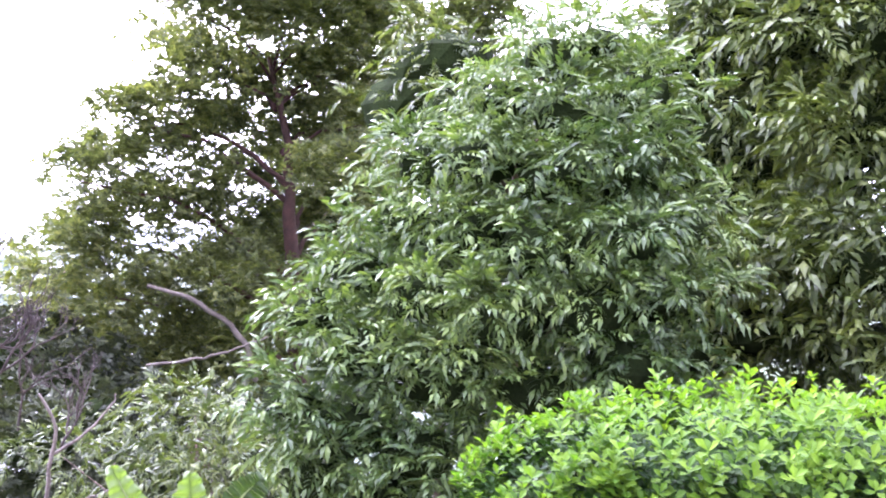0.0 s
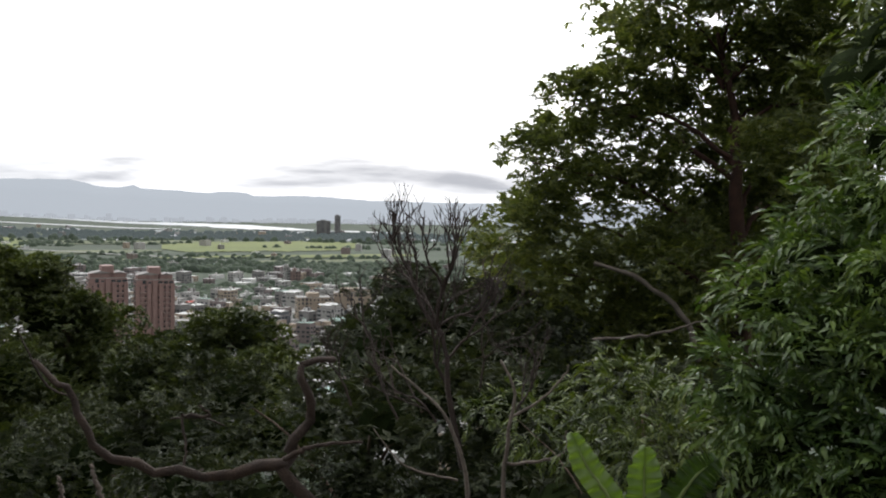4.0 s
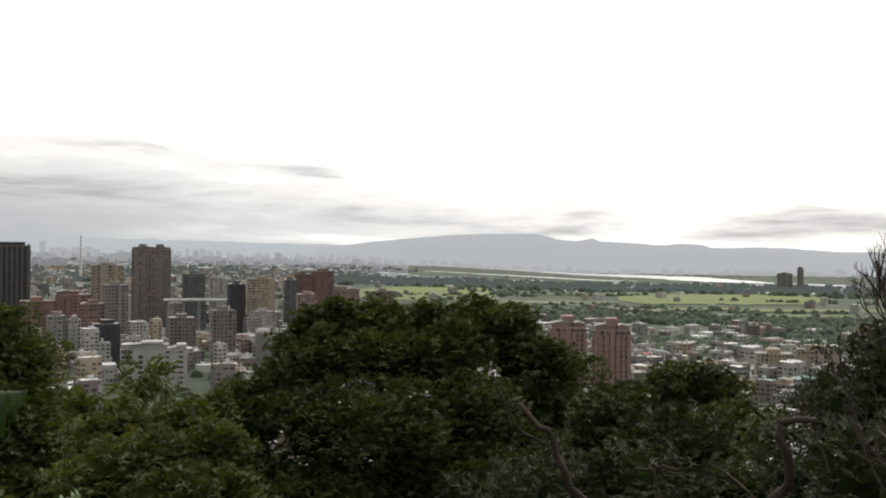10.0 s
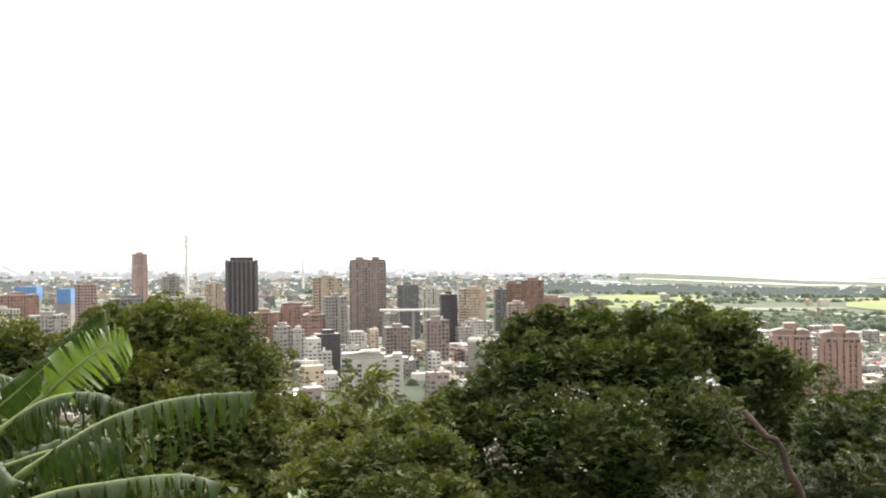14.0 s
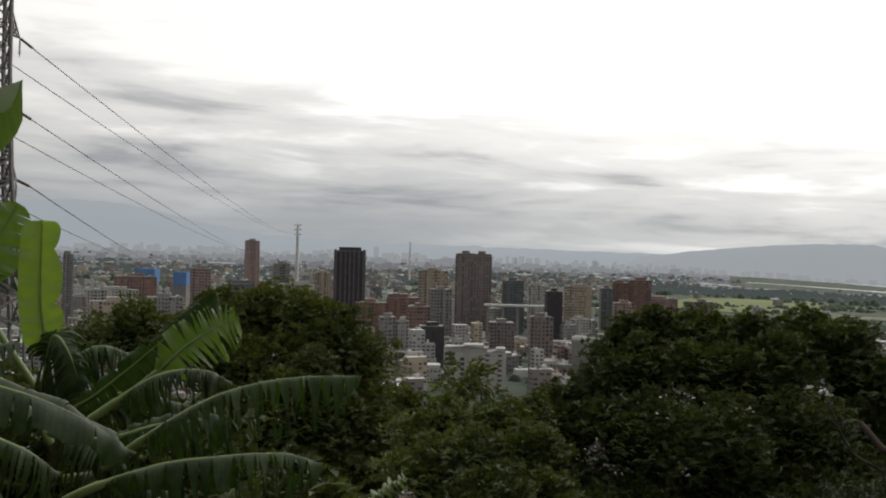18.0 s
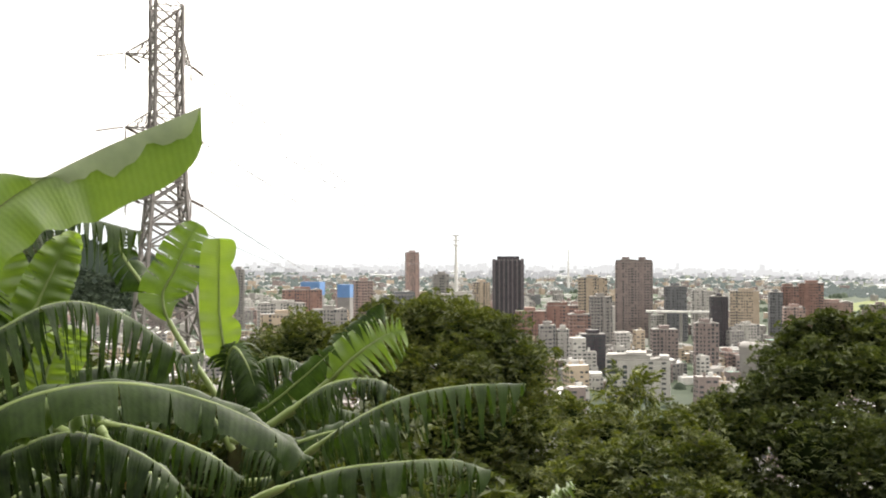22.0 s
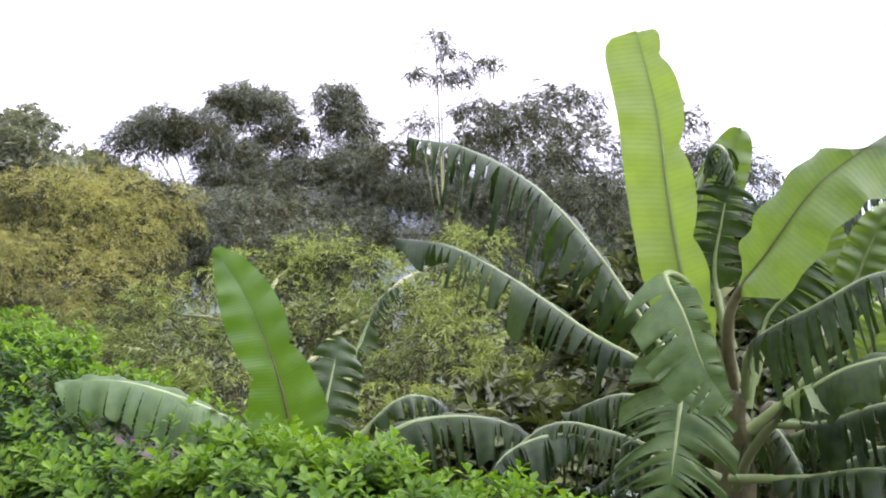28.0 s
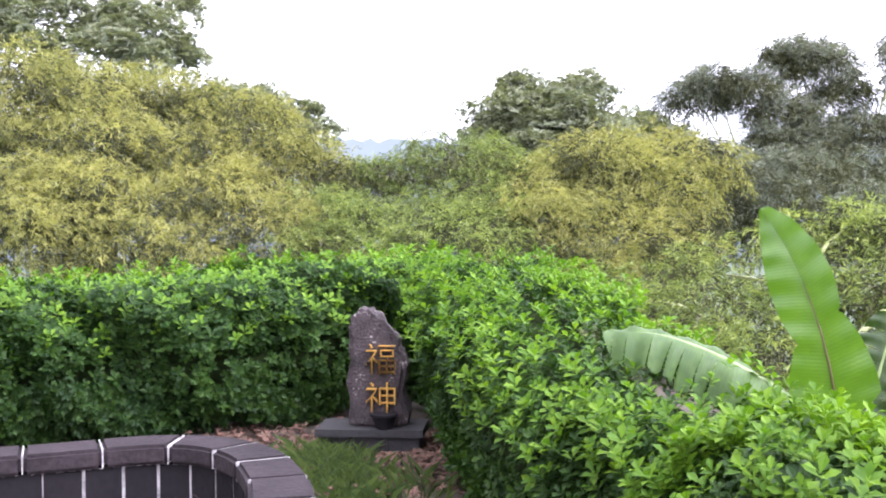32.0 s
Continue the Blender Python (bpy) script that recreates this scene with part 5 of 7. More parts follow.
def undergrowth():
    """Dark scrub that closes the ground below and behind the banana plants."""
    rows = [clump((-5.07, 7.13, 0.27), 0.6), clump((-4.55, 7.83, 0.10), 0.6), clump((-3.94, 8.37, -0.05), 0.6), clump((-3.40, 8.61, -0.21), 0.55), clump((-4.24, 6.50, 0.00), 0.6), clump((-3.47, 6.60, -0.11), 0.6), clump((-2.81, 6.90, -0.24), 0.6), clump((-2.44, 7.88, -0.45), 0.6),
            clump((-5.44, 6.40, 0.44), 0.55), clump((-5.43, 5.60, 0.28), 0.6), clump((-5.55, 4.90, 0.25), 0.6), clump((-5.73, 4.35, 0.15), 0.6), clump((-4.55, 5.32, 0.02), 0.6), clump((-4.78, 4.70, -0.04), 0.6), clump((-6.03, 3.91, 0.07), 0.6), clump((-4.49, 6.14, 0.22), 0.6), clump((-5.80, 7.20, 0.50), 0.6), clump((-6.19, 5.37, 0.55), 0.55), clump((-6.77, 5.42, 1.12), 0.45), clump((-6.95, 5.19, 0.84), 0.5), clump((-6.37, 5.43, 0.76), 0.5), clump((-5.95, 5.88, 0.84), 0.55), clump((-5.66, 6.44, 1.00), 0.55), clump((-6.62, 6.05, 1.37), 0.4), clump((-6.13, 6.54, 1.40), 0.4)]
    tree("undergrowth", "dark leafy undergrowth around the banana stems", on_ground((-4.44, 6.96, -0.27)), Vector((-4.44, 6.96, -0.27)), rows, BARK, ROUND, "tuft", 0.2, 120, 55, 0.05, category="undergrowth")


undergrowth()


def backing_trees():
    """Dense trees of the wooded slope, coloured dark, that close the view behind the tall tree and the longans."""
    deep = [clump(p, r) for p, r in (((17.71, 14.93, -0.17), 1.3), ((18.66, 13.71, 0.32), 1.4), ((19.45, 12.56, 0.82), 1.4), ((15.94, 15.40, -1.06), 1.2), ((17.11, 14.10, -1.58), 1.3), ((18.14, 12.72, -1.09), 1.4), ((15.06, 16.27, -2.03), 1.1), ((15.55, 14.36, -2.60), 1.2),
                                     ((16.78, 12.91, -2.62), 1.2), ((19.46, 14.30, 1.87), 1.2), ((20.14, 13.32, 2.65), 1.2), ((19.13, 14.73, 3.22), 0.9), ((19.84, 13.76, 4.12), 1.0), ((18.80, 15.16, 1.36), 1.0), ((17.92, 16.19, 0.57), 0.9))]
    tree("slope_tree", "dense trees on the wooded slope, leaves coloured dark for shade", on_ground((17.58, 13.52, -2.82)), Vector((17.57, 13.52, -2.57)), deep, BARK, CAMPHOR_SHADED, "tuft", 0.24, 30, 71, 0.2, core=0.72)
    dell = [clump(p, r) for p, r in (((9.18, 9.41, -1.75), 0.8), ((9.68, 8.88, -1.49), 0.8), ((9.40, 7.66, -1.41), 0.8), ((8.21, 7.52, -1.57), 0.8), ((10.57, 10.84, -1.68), 0.8), ((8.65, 9.90, -1.99), 0.8), ((10.34, 8.08, -1.22), 0.8), ((11.30, 10.06, -1.29), 0.8), ((8.71, 6.94, -1.57), 0.8), ((7.66, 8.09, -1.79), 0.8))]
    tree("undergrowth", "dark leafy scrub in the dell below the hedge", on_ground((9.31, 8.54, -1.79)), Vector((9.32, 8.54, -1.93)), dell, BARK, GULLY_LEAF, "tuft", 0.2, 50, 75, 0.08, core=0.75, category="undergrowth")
    # added filler whose dark leaves and big cores stand for shade in the longan gaps
    shade = [clump(p, r) for p, r in (((9.33, 2.88, 0.80), 0.80), ((9.02, 3.15, 0.68), 0.70), ((9.63, 2.59, 0.88), 0.80), ((9.62, 5.48, 3.35), 0.70), ((9.51, 5.77, 2.99), 0.70), ((9.35, 5.11, 2.70), 0.70), ((10.44, 4.06, 3.07), 0.75), ((10.68, 3.39, 3.30), 0.8), ((10.21, 4.62, 2.59), 0.7), ((10.53, 3.82, 2.16), 0.85), ((10.80, 2.99, 2.46), 0.9), ((9.51, 4.94, 1.96), 0.6), ((9.76, 4.40, 1.55), 0.75), ((10.07, 3.64, 1.15), 0.85), ((9.34, 5.24, 1.31), 0.6),
                                      ((9.07, 4.69, 0.83), 0.7), ((9.36, 4.09, 0.49), 0.75), ((8.61, 5.47, 0.82), 0.5), ((8.26, 5.11, 0.33), 0.6), ((8.63, 4.46, 0.01), 0.7), ((10.80, 2.97, 1.51), 0.9), ((10.99, 2.15, 2.03), 0.9), ((10.99, 2.17, 3.02), 0.9), ((10.87, 2.73, 3.64), 0.8), ((8.03, 5.47, 0.02), 0.5))]
    tree("longan_tree", "dark longan tree added to fill gaps behind the front ones", on_ground((10.32, 4.37, 0.38)), Vector((10.32, 4.37, 0.26)), shade, BARK, LONGAN_DARK, "pinnate", 0.26, 26, 73, 0.12, core=0.8)


backing_trees()


def right_trees():
    clumps = [clump(p, r) for p, r in (
        ((13.16, 12.17, 5.23), 1.1),
        ((14.75, 12.18, 5.03), 1.5),
        ((16.37, 12.06, 5.53), 1.4),
        ((14.16, 11.96, 5.74), 1.4),
        ((15.76, 11.88, 6.61), 1.6),
        ((13.43, 11.87, 6.41), 1.4),
        ((13.46, 13.61, 3.63), 0.8),
        ((14.85, 13.89, 4.25), 0.9),
        ((12.58, 13.62, 3.52), 0.55),
        ((13.24, 14.64, 2.65), 0.8),
        ((11.67, 13.64, 2.42), 0.6),
        ((13.62, 13.46, 2.73), 0.9),
        ((15.17, 13.55, 3.23), 0.8),
        ((12.82, 13.41, 1.67), 1.0),
        ((12.92, 14.94, 1.46), 0.7),
        ((11.44, 13.83, 1.09), 0.7),
        ((13.85, 13.23, 1.55), 0.9),
        ((12.97, 15.69, 0.11), 0.8),
        ((12.52, 13.70, 0.43), 1.0),
        ((14.21, 13.73, 0.34), 1.0),
        ((13.59, 11.73, 0.64), 0.9),
        ((13.33, 13.77, -0.68), 1.1),
        ((13.32, 15.41, -0.92), 0.9),
        ((13.78, 12.44, -0.63), 1.1),
        ((15.25, 12.57, -0.35), 0.9),
        ((14.63, 10.40, 2.50), 0.9),
        ((15.79, 10.83, 3.60), 0.8),
        ((15.70, 12.95, 1.63), 0.7),
        ((13.21, 13.05, -1.76), 1.1),
        ((13.26, 14.67, -2.07), 0.8),
        ((13.60, 11.74, -1.76), 1.0),
        ((11.88, 15.03, 0.63), 0.45),
        ((14.61, 14.13, 4.93), 0.7),
        ((15.96, 12.30, 2.96), 0.8),
        ((16.23, 11.94, 3.61), 0.8),
        ((15.38, 13.00, 3.87), 0.7),
        ((15.88, 12.38, 4.40), 0.9),
        ((16.62, 11.40, 2.60), 0.8),
        ((16.71, 12.14, 1.83), 0.8),
        ((15.41, 12.99, 1.19), 0.7),
        ((16.36, 12.60, 0.70), 0.9),
        ((15.10, 13.34, 2.31), 0.7),
        ((17.16, 11.49, 1.37), 0.8),
        ((14.79, 13.67, 3.55), 0.6),
        ((16.89, 11.87, 4.78), 0.8),
        ((17.56, 11.77, 4.15), 0.8),
        ((16.29, 11.85, 4.50), 0.8),
        ((17.70, 11.58, 3.22), 0.8),
        ((16.50, 12.42, 2.30), 0.7),
        ((16.95, 11.78, 5.68), 0.9),
        ((15.24, 13.17, 4.43), 0.7),
    )]
    tree("tall_tree", "tall dark tree with reddish trunk and layered crown", on_ground((15.22, 11.64, -1.36)), Vector((15.04, 11.86, 1.62)), [(x, y, z, r * 1.13) for x, y, z, r in clumps], BARK_RED, CAMPHOR, "tuft", 0.165, 105, 61, 0.2, core=0, flat=0.8, top=(14.75, 12.18, 4.81))
    back = [clump((20.34, 12.99, 6.32), 1.4), clump((20.88, 12.11, 5.75), 1.2), clump((21.42, 11.12, 6.21), 1.4), clump((20.74, 12.34, 7.85), 1.8), clump((20.56, 12.66, 4.74), 0.8), clump((21.60, 10.79, 5.02), 0.9), clump((22.24, 9.53, 8.22), 1.6), clump((21.26, 11.56, 6.38), 1.2)]
    tree("tall_tree", "airy tall tree standing behind the others", on_ground((20.91, 12.09, -2.11)), Vector((20.82, 12.22, 3.67)), back, BARK, CAMPHOR, "tuft", 0.19, 75, 63, 0.13, core=0, flat=0.65)
    near = [clump((7.51, 3.31, 3.00), 0.42), clump((7.83, 3.05, 3.12), 0.4), clump((7.18, 3.53, 2.62), 0.42), clump((7.20, 3.02, 2.51), 0.45), clump((7.75, 2.69, 2.68), 0.5), clump((6.89, 4.08, 2.14), 0.42), clump((6.75, 3.51, 2.16), 0.42),
            clump((6.78, 2.97, 2.02), 0.45), clump((7.07, 2.53, 2.07), 0.5), clump((6.54, 4.06, 1.70), 0.4), clump((6.52, 3.52, 1.62), 0.45), clump((6.57, 2.96, 1.51), 0.5), clump((6.76, 2.50, 1.55), 0.5), clump((7.26, 2.26, 1.70), 0.42),
            clump((6.28, 4.28, 1.33), 0.42), clump((6.21, 3.66, 1.18), 0.45), clump((6.29, 3.08, 1.05), 0.5), clump((6.52, 2.56, 1.10), 0.5), clump((6.86, 2.20, 1.24), 0.45), clump((6.01, 4.49, 1.01), 0.38), clump((5.98, 4.02, 0.80), 0.45),
            clump((6.10, 3.45, 0.66), 0.5), clump((6.38, 2.90, 0.56), 0.45), clump((6.59, 2.38, 0.73), 0.45), clump((5.76, 4.50, 0.44), 0.38), clump((5.84, 4.06, 0.27), 0.45), clump((6.01, 3.62, 0.12), 0.45), clump((5.70, 4.24, -0.04), 0.42),
            clump((5.93, 3.74, -0.21), 0.5), clump((6.32, 3.26, -0.09), 0.45), clump((6.87, 2.16, 0.39), 0.42), clump((6.82, 2.88, 0.10), 0.5)]
    tree("longan_tree", "bushy tree with glossy drooping pinnate leaves", on_ground((7.02, 3.42, -0.43)), Vector((7.20, 3.52, 0.13)), near, BARK, LONGAN, "pinnate", 0.19, 145, 65, 0.1, droop=0.25, core=0.56)
    dark = [clump((10.85, 2.78, 3.76), 0.8), clump((10.51, 1.98, 3.62), 0.9), clump((10.11, 1.32, 3.44), 0.9), clump((10.84, 2.83, 2.99), 0.7), clump((10.50, 2.07, 2.79), 0.8), clump((10.11, 1.35, 2.62), 0.8), clump((10.91, 2.54, 2.28), 0.6), clump((10.36, 1.67, 2.06), 0.7),
            clump((9.40, 2.38, 1.31), 0.6), clump((9.52, 1.87, 1.48), 0.7), clump((9.31, 1.23, 1.40), 0.75), clump((9.27, 2.09, 0.83), 0.6), clump((9.28, 1.48, 0.81), 0.6), clump((9.13, 1.07, 0.71), 0.6), clump((10.16, 0.81, 3.25), 1.0), clump((10.16, 0.74, 2.25), 1.0),
            clump((9.37, 0.67, 1.27), 0.9), clump((11.67, 3.57, 3.71), 0.7), clump((10.96, 2.30, 4.42), 1.0), clump((10.60, 1.39, 4.34), 1.0), clump((9.64, 1.77, 0.11), 0.7), clump((9.91, 2.44, 0.12), 0.7), clump((9.53, 1.10, -0.01), 0.7)]
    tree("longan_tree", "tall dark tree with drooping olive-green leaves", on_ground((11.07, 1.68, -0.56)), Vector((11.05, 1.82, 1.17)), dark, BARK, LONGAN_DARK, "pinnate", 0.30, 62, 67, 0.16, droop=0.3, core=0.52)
    low = [clump((7.24, 7.14, -0.26), 0.5), clump((7.10, 6.55, -0.38), 0.5), clump((7.76, 7.32, -0.12), 0.4), clump((6.66, 6.72, -0.59), 0.5), clump((6.87, 6.07, -0.63), 0.5), clump((7.50, 8.28, -0.87), 0.5), clump((7.77, 9.37, -0.87), 0.5)]
    tree("sapling", "leafy green sapling below the tall tree", on_ground((7.07, 6.59, -0.81)), Vector((7.06, 6.59, -0.71)), low, BARK, LONGAN_DARK, "pinnate", 0.2, 70, 69, 0.06, core=0)


right_trees()


# ---------------------------------------------------------------- dead wood
def branching(root_p, way, length, r, depth, rng, out, spread=0.5, up=0.15, kids=(2, 3)):
    """A bare limb that kinks, tapers and splits again and again."""
    n = 5
    p, d, pts = np.array(root_p, float), np.array(way, float), [np.array(root_p, float)]
    d /= np.linalg.norm(d)
    for _ in range(n):
        d = d + rng.normal(0, 0.14, 3) + (0, 0, up * 0.2)
        d /= np.linalg.norm(d)
        p = p + d * length / n
        pts.append(p)
    out.append((depth, tube(pts, np.linspace(r, r * 0.72, n + 1), 5 if depth > 1 else 4)))
    if depth == 0:
        return
    for k in range(int(rng.integers(kids[0], kids[1] + 1))):
        nd = d + rng.normal(0, spread, 3) + (0, 0, up)
        start = pts[-1] if k < 2 else pts[int(rng.integers(2, n))]
        branching(start, nd, length * rng.uniform(0.62, 0.88), r * 0.7, depth - 1, rng, out, spread, up, kids)


def bare_tree(name, label, base, stems, seed, depth, wood, spread=0.42, up=0.25):
    root = empty(name, base, label, "dead tree")
    back = Matrix.Translation(base).inverted()
    rng = np.random.default_rng(seed)
    for i, (start, way, length, r) in enumerate(stems):
        out = []
        own = 0 if i == 0 and len(stems) > 1 else depth
        branching(start, way, length, r, own, rng, out, spread, up)
        main = [b for k, b in out if k == own]
        put("stem", tri_mesh("stem", *join(main), wood, True), root).matrix_parent_inverse = back
        if own:
            put("branching", tri_mesh("branching", *join([b for k, b in out if k < own]), wood, True), root).matrix_parent_inverse = back
    return root


def dead_limb(name, label, lines, wood, seed=1):
    base = Vector(lines[0][0][0])
    root = empty(name, base, label, "dead tree")
    back = Matrix.Translation(base).inverted()
    for i, (ctrl, r0, r1) in enumerate(lines):
        v, t = limb(ctrl, r0, r1, 16, 8, seed + i, r0 * 0.35)
        put("limb" if i else "trunk", tri_mesh("limb", v, t, wood, True), root).matrix_parent_inverse = back
    return root


def dead_wood():
    b = Vector((7.00, 9.34, -1.39))
    t1 = Vector((6.73, 9.52, 0.22))
    bare_tree("bare_tree", "leafless grey shrub tree with a fan of fine twigs", b - Vector((0, 0, 1.0)), [
        (b, t1 - b, (t1 - b).length, 0.045),
        (t1, Vector((6.88, 9.40, 0.92)) - t1, 0.50, 0.026), (t1, Vector((6.22, 9.85, 1.05)) - t1, 0.52, 0.024), (t1, Vector((6.58, 9.61, 0.92)) - t1, 0.46, 0.022), (t1, Vector((7.09, 9.26, 0.53)) - t1, 0.34, 0.022), (b.lerp(t1, 0.6), Vector((6.13, 9.91, 0.31)) - b.lerp(t1, 0.6), 0.45, 0.022), (b.lerp(t1, 0.75), Vector((7.24, 9.14, 0.27)) - b.lerp(t1, 0.75), 0.42, 0.022)], 5, 5, DEADWOOD, 0.27, 0.2)
    for k, (p, q, ln) in enumerate((((6.71, 10.74, -0.49), (6.65, 10.77, 0.73), 0.45), ((7.45, 9.61, -0.59), (7.55, 9.53, 0.47), 0.4), ((6.43, 10.91, -0.88), (6.26, 11.01, -0.20), 0.4), ((6.65, 10.18, -0.94), (6.39, 10.35, -0.27), 0.4), ((7.13, 8.60, -0.66), (7.27, 8.48, -0.05), 0.35), ((6.75, 9.52, -0.86), (6.38, 9.76, -0.21), 0.4))):
        b2 = Vector(p)
        bare_tree("bare_tree", "thin grey leafless sapling in the thicket", b2, [(b2, Vector(q) - b2, ln, 0.018)], 9 + k, 4, DEADWOOD, 0.36, 0.2)
    dead_limb("fallen_trunk", "gnarled brown dead trunk arching through the thicket", [
        ([(4.10, 7.50, -1.04), (3.87, 7.62, -0.55), (3.93, 7.59, -0.32), (4.05, 7.52, -0.06), (3.96, 7.56, 0.28), (4.26, 7.52, 0.33)], 0.06, 0.026),
        ([(3.87, 7.62, -0.53), (3.39, 7.72, -0.56), (2.98, 7.89, -0.53), (2.63, 8.02, -0.43), (2.37, 8.10, -0.21), (2.30, 8.12, 0.10), (2.15, 8.15, 0.22), (2.03, 8.28, 0.39)], 0.048, 0.02),
        ([(3.81, 7.54, -0.46), (4.00, 7.32, -0.32), (4.26, 7.05, -0.28)], 0.023, 0.011),
        ([(3.16, 8.14, -0.13), (3.38, 8.05, -0.15), (3.29, 8.09, -0.06)], 0.017, 0.007),
        ([(3.10, 7.95, -0.57), (3.16, 8.04, -0.37), (3.16, 8.14, -0.15)], 0.013, 0.011)], LOG, 3)
    dead_limb("dead_branches", "pale bare branches rising out of the thicket", [
        ([(5.78, 7.09, -1.24), (5.78, 7.08, -0.72), (5.80, 7.05, -0.30), (5.84, 7.02, 0.00), (5.74, 7.11, 0.26)], 0.022, 0.012),
        ([(5.80, 7.07, -0.67), (6.01, 6.88, -0.64), (6.17, 6.73, -0.55), (6.19, 6.72, -0.35)], 0.017, 0.007),
        ([(5.80, 7.05, -0.25), (6.03, 6.86, -0.07), (6.17, 6.73, 0.16), (6.19, 6.71, 0.24)], 0.014, 0.006),
        ([(5.85, 7.67, -1.41), (5.79, 7.71, -0.81), (5.65, 7.80, -0.37), (5.43, 7.96, -0.11), (5.21, 8.11, 0.12)], 0.025, 0.009),
        ([(5.63, 7.58, -0.92), (5.33, 7.80, -0.84), (5.15, 7.91, -0.71), (4.97, 8.02, -0.44)], 0.012, 0.005),
        ([(1.97, 6.33, -0.26), (1.93, 6.34, -0.11), (1.89, 6.35, 0.02)], 0.019, 0.012),
        ([(1.74, 6.40, -0.23), (1.71, 6.40, -0.04)], 0.017, 0.012),
        ([(7.50, 6.82, -0.93), (7.51, 6.80, -0.43), (7.44, 6.87, 0.07)], 0.017, 0.009),
        ([(11.24, 11.62, -0.45), (11.87, 10.96, -0.33), (12.47, 10.28, -0.03)], 0.028, 0.012),
        ([(11.93, 12.33, 0.71), (12.41, 11.86, 0.51), (12.92, 11.28, -0.07), (13.12, 11.06, -0.85)], 0.033, 0.054)], PALEWOOD, 7)
    dead_limb("dead_vine", "twisted brown dead vine on the round tree", [
        ([(6.87, 30.45, -2.06), (7.19, 30.38, -2.81), (7.68, 30.27, -3.80), (8.47, 30.06, -4.26), (8.47, 30.07, -5.19), (8.71, 30.00, -6.50)], 0.020, 0.050),
        ([(8.47, 30.06, -4.26), (8.69, 30.00, -4.08)], 0.015, 0.006), ([(6.39, 17.05, -2.16), (6.88, 16.86, -2.16), (7.25, 16.70, -2.31)], 0.017, 0.016)], DEADWOOD, 11)


dead_wood()


# ---------------------------------------------------------------- bamboo
def bamboo(name, label, base, plumes, leaf, seed, size=0.20, per_m2=135, group="bamboo clumps"):
    """A bamboo clump: slender arching culms, each ending in a nodding plume of narrow leaves."""
    root = empty(name, base, label, "bamboo", group)
    back = Matrix.Translation(base).inverted()
    rng = np.random.default_rng(seed)
    b = Vector(base)
    for i, c in enumerate(plumes[::2]):
        top = Vector(c[:3])
        s = b + Vector((rng.normal(0, 0.6), rng.normal(0, 0.6), 0))
        v, t = limb([s, s.lerp(top, 0.55) + Vector((0, 0, 0.5)), top + Vector((0, 0, c[3] * 0.4))], 0.05, 0.012, 8, 5, seed + i)
        put("culm", tri_mesh("culm", v, t, CULM, True), root).matrix_parent_inverse = back
    crown("foliage", plumes, per_m2, size, "bamboo", leaf, root, seed, 0.12, 0.95).matrix_parent_inverse = back
    # darker blades added within the plumes as their inner shade
    crown("inner_shade", plumes, per_m2 * 0.5, size * 1.35, "bamboo", SHADE_LEAF, root, seed + 5, 0.55, 0.6).matrix_parent_inverse = back
    return root


